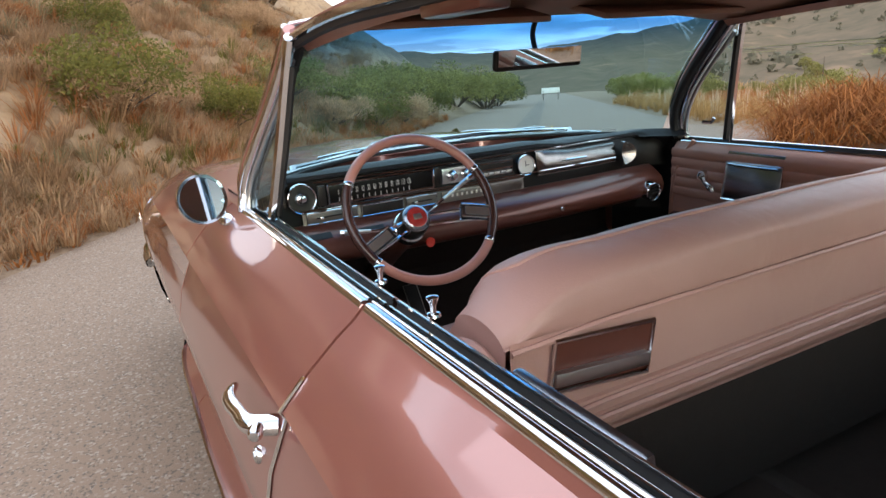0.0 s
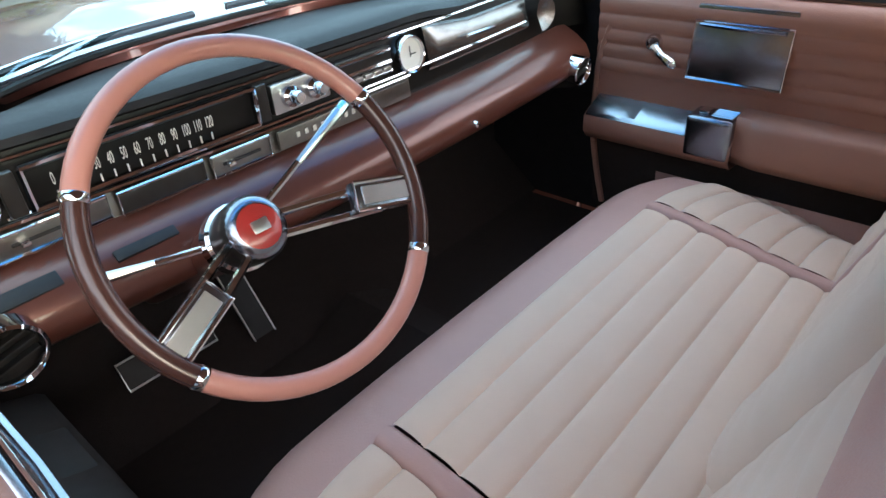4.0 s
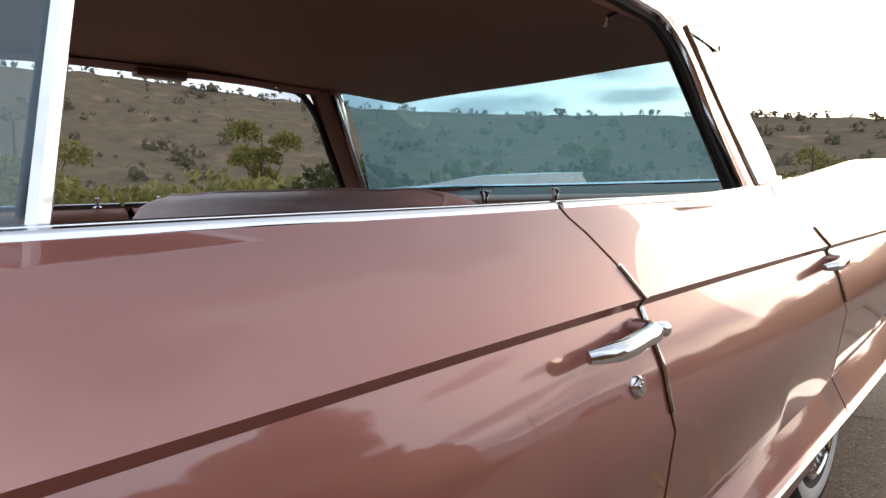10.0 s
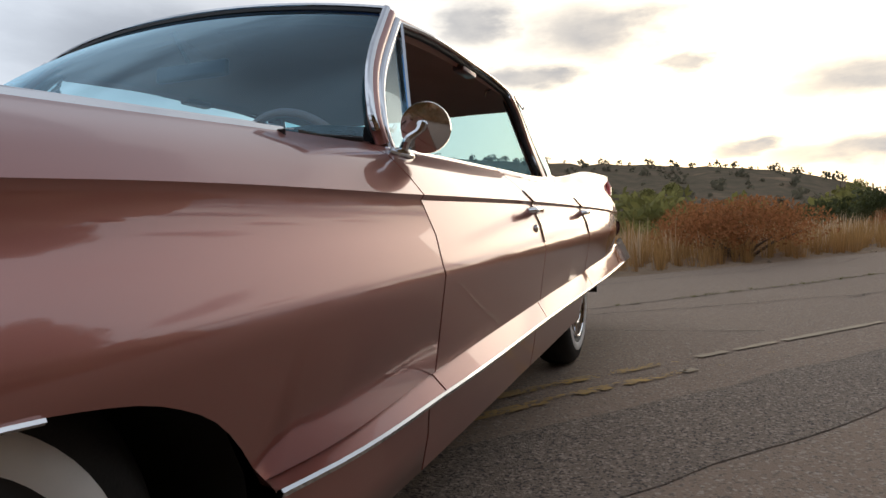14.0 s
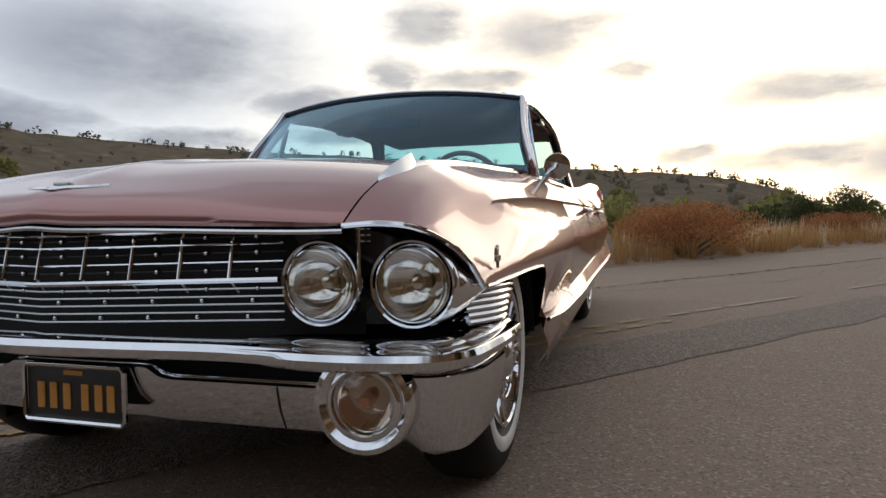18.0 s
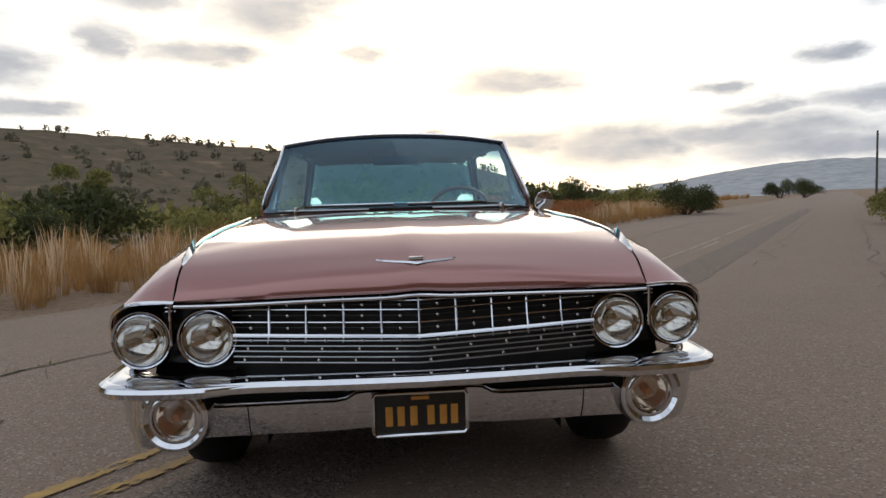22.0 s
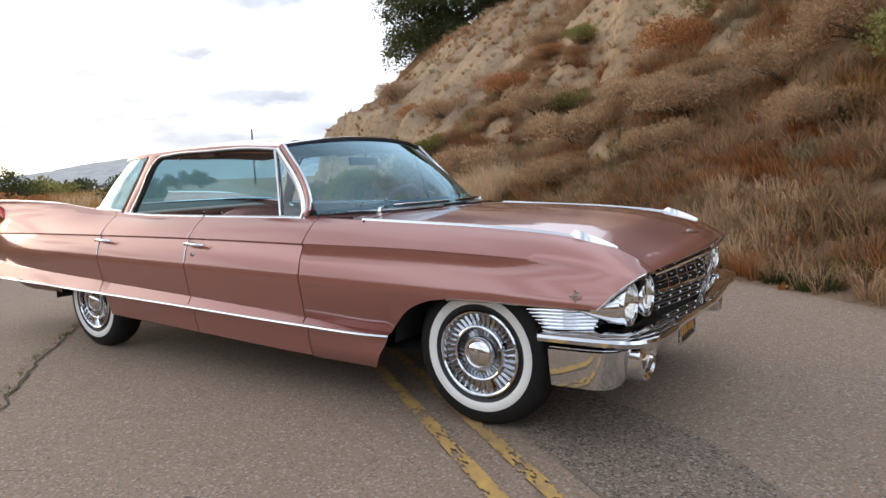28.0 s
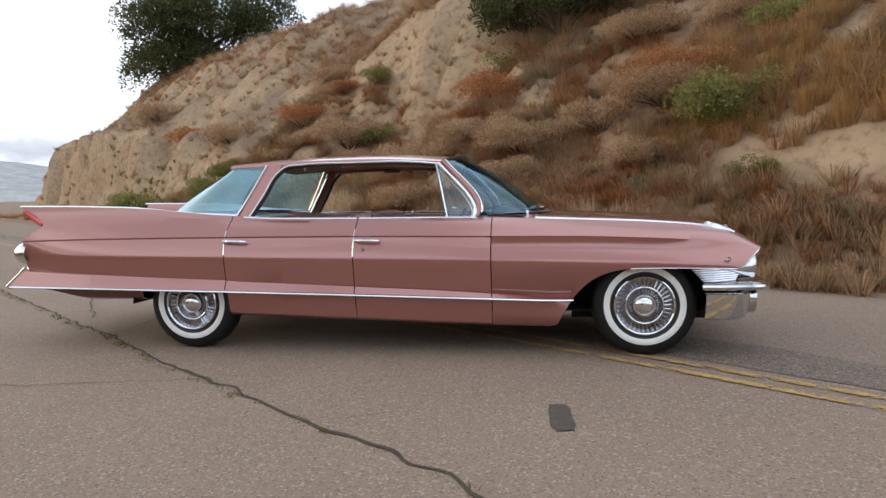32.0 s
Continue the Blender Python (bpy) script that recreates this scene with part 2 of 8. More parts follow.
CARPET = material("dark_carpet", (0.022, 0.015, 0.013), 0.95, 0.0, (0.03, 0.02, 0.017), 50, bump=0.5, bump_scale=600)
TYRE = material("tyre_rubber", (0.009, 0.009, 0.009), 0.6, 0.0, (0.016, 0.015, 0.014), 20, bump=0.1, bump_scale=200, spec=0.25)
WHITE = material("whitewall_rubber", (0.84, 0.83, 0.80), 0.55, 0.0, (0.78, 0.77, 0.73), 12)
CAP_BASE = material("dull_cap_steel", (0.34, 0.34, 0.35), 0.24, 1.0, (0.26, 0.26, 0.27), 40, rough_var=0.06)
RED_LENS = material("red_lens", (0.62, 0.035, 0.02), 0.12, 0.0, coat=0.6)
EMBLEM_RED = material("emblem_red", (0.36, 0.03, 0.025), 0.25, 0.0, (0.30, 0.025, 0.02), 30, coat=0.5)
AMBER = material("amber_bulb", (0.62, 0.30, 0.15), 0.4)
MIRROR = material("mirror_glass", (0.88, 0.90, 0.92), 0.02, 1.0)
WHEEL_PINK = material("rose_plastic", (0.55, 0.25, 0.195), 0.28, 0.0, (0.51, 0.225, 0.175), 20, coat=0.4)
WHEEL_DARK = material("brown_plastic", (0.045, 0.018, 0.014), 0.25, 0.0, (0.06, 0.025, 0.02), 20, coat=0.4)
WHITE_INK = material("pale_ink", (0.7, 0.68, 0.62), 0.5)
ORANGE_INK = material("orange_ink", (0.72, 0.33, 0.06), 0.5, 0.0, (0.62, 0.28, 0.05), 60)
PLATE_BLACK = material("black_plate_enamel", (0.013, 0.013, 0.012), 0.4, 0.0, (0.03, 0.026, 0.02), 25)
REFLECTOR = material("lamp_reflector", (0.84, 0.83, 0.80), 0.07, 1.0)


def creased(m, strength=0.30):
    """Soft folds in worn leather, over its fine grain."""
    n, l = m.node_tree.nodes, m.node_tree.links
    b = n["Principled BSDF"]
    squeeze = n.new("ShaderNodeMapping")
    squeeze.inputs["Scale"].default_value = (5.0, 2.2, 3.5)
    l.new(n["Texture Coordinate"].outputs["Object"], squeeze.inputs["Vector"])
    folds = n.new("ShaderNodeTexNoise")
    folds.inputs["Scale"].default_value, folds.inputs["Detail"].default_value, folds.inputs["Distortion"].default_value = 1.0, 3.0, 1.6
    l.new(squeeze.outputs[0], folds.inputs["Vector"])
    p = n.new("ShaderNodeBump")
    p.inputs["Strength"].default_value, p.inputs["Distance"].default_value = strength, 0.03
    l.new(folds.outputs[0], p.inputs["Height"])
    if b.inputs["Normal"].links:
        l.new(b.inputs["Normal"].links[0].from_socket, p.inputs["Normal"])
    l.new(p.outputs[0], b.inputs["Normal"])


creased(LEATHER, 0.17)
creased(LEATHER_BROWN, 0.18)


def leafy(m, share=0.4):
    """Thin leaves and stalks let part of the light through."""
    n, l = m.node_tree.nodes, m.node_tree.links
    b = n["Principled BSDF"]
    thin = n.new("ShaderNodeBsdfTranslucent")
    if b.inputs["Base Color"].links:
        l.new(b.inputs["Base Color"].links[0].from_socket, thin.inputs[0])
    else:
        thin.inputs[0].default_value = b.inputs["Base Color"].default_value
    mix = n.new("ShaderNodeMixShader")
    mix.inputs[0].default_value = share
    l.new(b.outputs[0], mix.inputs[1])
    l.new(thin.outputs[0], mix.inputs[2])
    l.new(mix.outputs[0], n["Material Output"].inputs[0])


def glass(name, tint, rough=0.0, gloss=0.06, sheen=(1, 1, 1)):
    """Thin glass: it lets most light straight through and mirrors at a slant."""
    m = bpy.data.materials.new(name)
    m.use_nodes = True
    n, l = m.node_tree.nodes, m.node_tree.links
    n.remove(n["Principled BSDF"])
    out = n["Material Output"]
    clear = n.new("ShaderNodeBsdfTransparent")
    clear.inputs[0].default_value = (*tint, 1)
    shine = n.new("ShaderNodeBsdfGlossy")
    shine.inputs["Roughness"].default_value = rough
    shine.inputs[0].default_value = (*sheen, 1)
    slant = n.new("ShaderNodeLayerWeight")
    slant.inputs[0].default_value = 0.5
    power = n.new("ShaderNodeMath")
    power.operation = "POWER"
    power.inputs[1].default_value = 4.0
    l.new(slant.outputs["Facing"], power.inputs[0])
    fres = n.new("ShaderNodeMath")
    fres.operation = "MULTIPLY_ADD"
    fres.inputs[1].default_value, fres.inputs[2].default_value = 0.85, gloss
    l.new(power.outputs[0], fres.inputs[0])
    mix = n.new("ShaderNodeMixShader")
    l.new(fres.outputs[0], mix.inputs[0])
    l.new(clear.outputs[0], mix.inputs[1])
    l.new(shine.outputs[0], mix.inputs[2])
    l.new(mix.outputs[0], out.inputs[0])
    m.diffuse_color = (*tint, 0.3)
    return m, clear


GLASS, _ = glass("green_tinted_glass", (0.74, 0.88, 0.90), 0.0, 0.09, (0.72, 0.90, 1.0))
GLASS_REAR, _ = glass("blue_tinted_rear_glass", (0.54, 0.84, 0.92), 0.0, 0.22, (0.72, 0.92, 1.0))
# the rear window mixes in a small share of teal translucency
_n, _l = GLASS_REAR.node_tree.nodes, GLASS_REAR.node_tree.links
_d = _n.new("ShaderNodeBsdfTranslucent")
_d.inputs[0].default_value = (0.46, 0.86, 0.96, 1)
_m = _n.new("ShaderNodeMixShader")
_m.inputs[0].default_value = 0.115
_l.new(_n["Material Output"].inputs[0].links[0].from_socket, _m.inputs[1])
_l.new(_d.outputs[0], _m.inputs[2])
_l.new(_m.outputs[0], _n["Material Output"].inputs[0])
LENS, _ = glass("lamp_lens_glass", (0.92, 0.91, 0.88), 0.01, 0.10)
SMOKED, _ = glass("smoky_lamp_glass", (0.86, 0.76, 0.67), 0.03, 0.08)
# the windscreen has a dark blue band along its top edge
SCREEN, tint_node = glass("windscreen_glass", (0.80, 0.90, 0.91), 0.0, 0.10, (0.60, 0.86, 1.0))
_n, _l = SCREEN.node_tree.nodes, SCREEN.node_tree.links
_g = _n.new("ShaderNodeTexCoord")
_s = _n.new("ShaderNodeSeparateXYZ")
_l.new(_g.outputs["Object"], _s.inputs[0])
_r = _n.new("ShaderNodeMapRange")
_r.interpolation_type = "SMOOTHSTEP"
_r.inputs["From Min"].default_value, _r.inputs["From Max"].default_value = 1.22, 1.36
_l.new(_s.outputs[2], _r.inputs["Value"])
_x = _n.new("ShaderNodeMixRGB")
_x.inputs[1].default_value, _x.inputs[2].default_value = (0.52, 0.79, 0.87, 1), (0.06, 0.27, 0.58, 1)
_l.new(_r.outputs[0], _x.inputs[0])
_l.new(_x.outputs[0], tint_node.inputs[0])


# ---------------------------------------------------------------- mesh tools
def curve(*keys):
    """A smooth curve through (t, value) or (t, a, b, ...) keys, in rising or falling order of t."""
    keys = sorted(keys)
    t = np.array([k[0] for k in keys], float)
    v = np.array([k[1:] for k in keys], float)
    slope = np.gradient(v, t, axis=0) if len(t) > 1 else v * 0

    def f(x):
        x = min(max(x, t[0]), t[-1])
        i = min(max(int(np.searchsorted(t, x)) - 1, 0), len(t) - 2)
        h = t[i + 1] - t[i]
        u = (x - t[i]) / h
        out = ((2 * u ** 3 - 3 * u ** 2 + 1) * v[i] + (u ** 3 - 2 * u ** 2 + u) * h * slope[i]
               + (-2 * u ** 3 + 3 * u ** 2) * v[i + 1] + (u ** 3 - u ** 2) * h * slope[i + 1])
        return float(out[0]) if len(out) == 1 else Vector(out)
    return f


def path(points, n):
    """n + 1 points spread along a smooth line through the given ones."""
    d = [0.0]
    for a, b in zip(points, points[1:]):
        d.append(d[-1] + (Vector(b) - Vector(a)).length)
    f = curve(*[(t, *p) for t, p in zip(d, points)])
    return [f(d[-1] * i / n) for i in range(n + 1)]


def sheet(bm, rows, flip=False, ring=False):
    """Quads between rows of points."""
    grid = [[bm.verts.new(p) for p in row] for row in rows]
    for a, b in zip(grid, grid[1:]):
        m = len(a)
        for i in range(m if ring else m - 1):
            j = (i + 1) % m
            q = (a[i], a[j], b[j], b[i])
            bm.faces.new(q[::-1] if flip else q)
    return grid


def mesh_of(name, bm, mat, smooth=40):
    bmesh.ops.remove_doubles(bm, verts=bm.verts, dist=2e-5)
    me = bpy.data.meshes.new(name)
    bm.to_mesh(me)
    bm.free()
    for m in (mat if isinstance(mat, (list, tuple)) else [mat]):
        me.materials.append(m)
    if smooth:
        me.polygons.foreach_set("use_smooth", [True] * len(me.polygons))
        me.set_sharp_from_angle(angle=radians(smooth))
    return me


def part(name, bm, mat, parent=None, label="", smooth=40, m=None):
    ob = new(name, mesh_of(name, bm, mat, smooth))
    if parent is not None:
        ob.parent = parent
    if m is not None:
        ob.matrix_basis = m
    if label:
        tagged(ob, label)
    return ob


def tube(bm, pts, r, n=8, ring=False, squash=1.0, cap=True):
    """A round bar along points; r may be a number or one for each point."""
    pts = [Vector(p) for p in pts]
    rows, side = [], None
    for i, p in enumerate(pts):
        a = pts[i - 1] if i or ring else p
        b = pts[(i + 1) % len(pts)] if i + 1 < len(pts) or ring else p
        d = (b - a).normalized()
        if side is None:
            side = d.orthogonal().normalized()
        side = (side - d * side.dot(d)).normalized()
        up = d.cross(side)
        rr = r[i] if isinstance(r, (list, tuple)) else r
        rows.append([p + rr * (math.cos(k * 2 * math.pi / n) * side + squash * math.sin(k * 2 * math.pi / n) * up) for k in range(n)])
    if ring:
        rows.append(rows[0])
    g = sheet(bm, rows, ring=True)
    if cap and not ring:
        bm.faces.new(g[0][::-1])
        bm.faces.new(g[-1])
    return bm


def sweep(bm, pts, profile, up=(0, 0, 1), closed=True, cap=True):
    """A profile of (side, up) pairs carried along points, kept upright."""
    pts, up, rows = [Vector(p) for p in pts], Vector(up), []
    for i, p in enumerate(pts):
        d = (pts[min(i + 1, len(pts) - 1)] - pts[max(i - 1, 0)]).normalized()
        side = up.cross(d).normalized()
        u = d.cross(side)
        rows.append([p + side * a + u * b for a, b in profile])
    g = sheet(bm, rows, ring=closed)
    if cap and closed:
        bm.faces.new(g[0][::-1])
        bm.faces.new(g[-1])
    return bm


def lathe(bm, profile, n=32, m=None, a0=0.0, a1=2 * math.pi):
    """A profile of (radius, height) turned about z."""
    m = m or Matrix()
    full = a1 - a0 > 6.28
    k = n if full else n + 1
    rows = [[m @ Vector((r * math.cos(a0 + (a1 - a0) * i / n), r * math.sin(a0 + (a1 - a0) * i / n), h)) for i in range(k)] for r, h in profile]
    sheet(bm, rows, ring=full)
    return bm


def box(bm, centre, size, bevel=0.0, m=None, seg=2):
    """A block with rounded edges."""
    made = bmesh.ops.create_cube(bm, size=1.0)["verts"]
    bmesh.ops.scale(bm, vec=size, verts=made)
    if bevel:
        edges = list({e for v in made for e in v.link_edges})
        out = bmesh.ops.bevel(bm, geom=edges, offset=bevel, segments=seg, affect="EDGES", profile=0.6)
        made = list({v for f in out["faces"] for v in f.verts} | {v for v in made if v.is_valid})
    t = Matrix.Translation(centre) if m is None else m @ Matrix.Translation(centre)
    bmesh.ops.transform(bm, matrix=t, verts=made)
    return bm


def aim(eye, z_way, x_hint=(1, 0, 0)):
    """A matrix at eye whose z axis points along z_way."""
    z = Vector(z_way).normalized()
    x = Vector(x_hint)
    x = (x - z * x.dot(z)).normalized()
    y = z.cross(x)
    return Matrix(((x.x, y.x, z.x, eye[0]), (x.y, y.y, z.y, eye[1]), (x.z, y.z, z.z, eye[2]), (0, 0, 0, 1)))


def thicken(bm, t):
    bmesh.ops.solidify(bm, geom=list(bm.faces), thickness=t)
    return bm


def mirrored(points, s):
    return [(p[0] * s, p[1], p[2]) for p in points]


def smoothstep(a, b, x):
    u = min(max((x - a) / (b - a), 0.0), 1.0)
    return u * u * (3 - 2 * u)

# ---------------------------------------------------------------- ground
# The road runs at 53 degrees to the car. s: metres along it, o: metres to its left (the cliff's side).
ROAD_U, ROAD_N = Vector((0.602, 0.799, 0)), Vector((-0.799, 0.602, 0))
LEFT_EDGE, RIGHT_EDGE = 3.12, -5.5
cliff_shape = curve((0.0, 0.0), (0.08, 0.03), (0.11, 0.08), (0.15, 0.30), (0.25, 0.395), (0.35, 0.49), (0.53, 0.68), (0.8, 0.9), (1.0, 1.0), (1.6, 1.1), (6.0, 1.2))
hill_shape = curve((0.0, 0.0), (0.12, 0.09), (0.28, 0.21), (0.40, 0.34), (0.50, 0.58), (0.62, 0.72), (0.8, 0.86), (1.0, 1.0), (1.6, 1.1), (6.0, 1.2))


def grade(s):
    """The road's own rise and fall."""
    if s > 0:
        return -0.058 * max(s - 3.0, 0) * smoothstep(2, 14, s) if s < 400 else -23.0
    return 0.0075 * max(-s - 5.0, 0) * smoothstep(4, 20, -s)


def narrow(s):
    """How far the right edge draws in ahead of the car."""
    return 1.4 * smoothstep(0.5, 7.5, s)


def fbm(x, y, z=0.0, octaves=4):
    return noise.fractal(Vector((x, y, z)), 0.9, 2.1, octaves)


def land(s, o):
    """The ground's height."""
    z = grade(max(min(s, 900), -1500))
    if o > LEFT_EDGE:
        d = o - LEFT_EDGE
        z += 0.05 * smoothstep(0.0, 0.9, d)
        wob = 1.6 * noise.noise(Vector((s * 0.11, 3.1, 0))) + 0.7 * noise.noise(Vector((s * 0.4, 7.7, 0)))
        rill = abs(noise.noise(Vector((s * 0.75, o * 0.12, 5.0))))
        t = (d - 0.41 - 0.4 * noise.noise(Vector((s * 0.3, 1.0, 0)))) / 14.95
        if t > 0:
            e = smoothstep(-48, -41, s + 0.35 * (o - 8.0)) * (1 - 0.72 * smoothstep(26, 75, s))
            e *= 1 - smoothstep(60, 200, d)
            bare = max(smoothstep(-18, -15, s) * smoothstep(-8, -10.5, s), smoothstep(-20, -25, s), smoothstep(14, 18, s) * 0.4)
            bare *= smoothstep(-0.45, 0.05, noise.noise(Vector((s * 0.22, o * 0.16, 9.0))) + 0.12)
            steep_end = smoothstep(-19, -25, s)
            cliff = max(smoothstep(0.26, 0.40, t), steep_end * smoothstep(0.08, 0.14, t)) * (1 - smoothstep(0.6, 0.85, t)) * bare
            tt = max(t + (wob * 0.04 + rill * 0.10) * cliff, 0.0)
            h = 11.4 * ((hill_shape(tt) * (1 - steep_end) + cliff_shape(tt) * steep_end) * bare + min(tt * (1.12 - 0.12 * tt), 1.1) * (1 - bare)) * e
            h += (0.7 * fbm(s * 0.22, o * 0.22) + 0.22 * fbm(s * 1.1, o * 1.1, 2.0)) * min(h * 0.4, 1.0) * (1 - 0.5 * cliff)
            z += max(h, 0.0)
    elif o < RIGHT_EDGE + narrow(s):
        d = RIGHT_EDGE + narrow(s) - o
        z += 0.05 * smoothstep(0, 1.0, d) + 0.06 * fbm(s * 0.5, o * 0.5) * smoothstep(0.5, 3, d)
        z -= 5.0 * smoothstep(5, 42, d)
        z += 0.5 * fbm(s * 0.08, o * 0.08) * smoothstep(6, 30, d)
    return z


def at_road(s, o, up=0.0):
    p = ROAD_U * s + ROAD_N * o
    return Vector((p.x, p.y, land(s, o) + up))


def steps(*spans):
    out = []
    for a, b, n in spans:
        out += [a + (b - a) * i / n for i in range(n)]
    return out + [spans[-1][1]]


GROUND = bpy.data.materials.new("dry_earth_and_sandstone")
GROUND.use_nodes = True
gn, gl = GROUND.node_tree.nodes, GROUND.node_tree.links
gb = gn["Principled BSDF"]
gb.inputs["Roughness"].default_value = 0.95
gb.inputs["Specular IOR Level"].default_value = 0.15
gco = gn.new("ShaderNodeTexCoord")
gge = gn.new("ShaderNodeNewGeometry")


def gnoise(scale, detail=6.0, rough=0.6):
    k = gn.new("ShaderNodeTexNoise")
    k.inputs["Scale"].default_value, k.inputs["Detail"].default_value, k.inputs["Roughness"].default_value = scale, detail, rough
    gl.new(gco.outputs["Object"], k.inputs["Vector"])
    return k.outputs[0]


def gmix(fac, a, b):
    k = gn.new("ShaderNodeMixRGB")
    for n_, v in ((0, fac), (1, a), (2, b)):
        if isinstance(v, tuple):
            k.inputs[n_].default_value = (*v, 1)
        else:
            gl.new(v, k.inputs[n_])
    return k.outputs[0]


def granges(v, a, b):
    k = gn.new("ShaderNodeMapRange")
    k.interpolation_type = "SMOOTHSTEP"
    k.inputs["From Min"].default_value, k.inputs["From Max"].default_value = a, b
    gl.new(v, k.inputs["Value"])
    return k.outputs[0]


gsep = gn.new("ShaderNodeSeparateXYZ")
gl.new(gge.outputs["Normal"], gsep.inputs[0])
soil = gmix(granges(gnoise(0.9), 0.35, 0.65), (0.235, 0.165, 0.110), (0.30, 0.215, 0.145))
soil = gmix(granges(gnoise(14.0), 0.45, 0.7), soil, (0.175, 0.12, 0.078))
rock = gmix(granges(gnoise(0.7), 0.35, 0.7), (0.45, 0.325, 0.205), (0.36, 0.25, 0.155))
rock = gmix(granges(gnoise(5.0), 0.45, 0.7), rock, (0.26, 0.175, 0.11))
steep = granges(gsep.outputs[2], 0.82, 0.64)
gl.new(gmix(steep, soil, rock), gb.inputs["Base Color"])
gbump = gn.new("ShaderNodeBump")
gbump.inputs["Strength"].default_value, gbump.inputs["Distance"].default_value = 0.9, 0.06
gl.new(gnoise(4.0, 10.0, 0.7), gbump.inputs["Height"])
gl.new(gbump.outputs[0], gb.inputs["Normal"])

s_lines = steps((-3000, -400, 8), (-400, -120, 12), (-120, -58, 16), (-58, 34, 230), (34, 100, 24), (100, 400, 12), (400, 3000, 8))
o_lines = steps((-3000, -300, 8), (-300, -60, 14), (-60, -14, 24), (-14, -6, 20), (-6, -4, 10), (-4, 3, 10), (3, 20, 76), (20, 40, 14), (40, 400, 12), (400, 3000, 6))
verts = [at_road(s, o, -0.02 if RIGHT_EDGE + narrow(s) < o < LEFT_EDGE else 0.0) for s in s_lines for o in o_lines]
w = len(o_lines)
quads = [(i * w + j, i * w + j + 1, (i + 1) * w + j + 1, (i + 1) * w + j) for i in range(len(s_lines) - 1) for j in range(w - 1)]
me = bpy.data.meshes.new("ground")
me.from_pydata(verts, [], [q[::-1] for q in quads])
me.polygons.foreach_set("use_smooth", [True] * len(me.polygons))
me.materials.append(GROUND)
ground = tagged(new("ground", me), "dry brown hillside with tan sandstone cliffs beside a road", "ground", kind="structure")

# ---------------------------------------------------------------- road
ASPHALT = material("worn_asphalt", (0.285, 0.205, 0.150), 0.88, 0.0, (0.228, 0.164, 0.120), 0.8, 0.9, bump=0.4, bump_scale=170, spec=0.3)
an, al = ASPHALT.node_tree.nodes, ASPHALT.node_tree.links
# pale stones in the binder, at the size of gravel
ab = an["Principled BSDF"]
base_link = ab.inputs["Base Color"].links[0].from_socket
stones = an.new("ShaderNodeTexVoronoi")
stones.inputs["Scale"].default_value = 95.0
al.new(an["Texture Coordinate"].outputs["Object"], stones.inputs["Vector"])
pick = an.new("ShaderNodeSeparateColor")
al.new(stones.outputs["Color"], pick.inputs[0])
pale = an.new("ShaderNodeMapRange")
pale.inputs["From Min"].default_value, pale.inputs["From Max"].default_value = 0.80, 0.98
al.new(pick.outputs[0], pale.inputs["Value"])
spot = an.new("ShaderNodeMixRGB")
spot.inputs[2].default_value = (0.36, 0.30, 0.245, 1)
al.new(pale.outputs[0], spot.inputs[0])
al.new(base_link, spot.inputs[1])
al.new(spot.outputs[0], ab.inputs["Base Color"])


def gravel(m, size, low, high, tone):
    """Pale stones in the binder."""
    n, l = m.node_tree.nodes, m.node_tree.links
    b = n["Principled BSDF"]
    was = b.inputs["Base Color"].links[0].from_socket
    cells = n.new("ShaderNodeTexVoronoi")
    cells.inputs["Scale"].default_value = size
    l.new(n["Texture Coordinate"].outputs["Object"], cells.inputs["Vector"])
    one = n.new("ShaderNodeSeparateColor")
    l.new(cells.outputs["Color"], one.inputs[0])
    r = n.new("ShaderNodeMapRange")
    r.inputs["From Min"].default_value, r.inputs["From Max"].default_value = low, high
    l.new(one.outputs[1], r.inputs["Value"])
    x = n.new("ShaderNodeMixRGB")
    x.inputs[2].default_value = (*tone, 1)
    l.new(r.outputs[0], x.inputs[0])
    l.new(was, x.inputs[1])
    l.new(x.outputs[0], b.inputs["Base Color"])


gravel(ASPHALT, 120.0, 0.80, 0.92, (0.15, 0.117, 0.094))
NEW_TAR = material("coarse_dark_asphalt", (0.180, 0.137, 0.106), 0.85, 0.0, (0.215, 0.163, 0.125), 22, 1.0, bump=0.8, bump_scale=130, spec=0.35)
gravel(NEW_TAR, 90.0, 0.74, 0.86, (0.32, 0.255, 0.205))
gravel(NEW_TAR, 120.0, 0.72, 0.86, (0.075, 0.06, 0.048))
CRACK = material("weedy_crack_dirt", (0.045, 0.035, 0.025), 0.95, 0.0, (0.075, 0.06, 0.035), 9)
YELLOW = material("worn_yellow_paint", (0.54, 0.325, 0.080), 0.8, 0.0, (0.29, 0.195, 0.10), 13, 0.55, bump=0.3, bump_scale=160)
WHITE_LINE = material("worn_pale_paint", (0.43, 0.345, 0.235), 0.8, 0.0, (0.30, 0.235, 0.165), 9, 1.0)


def strip(s0, s1, n, left, right, up):
    """Two ragged edges along the road, lying on it."""
    rows = []
    for i in range(n + 1):
        s = s0 + (s1 - s0) * i / n
        rows.append([at_road(s, left(s), up), at_road(s, right(s), up)])
    return rows


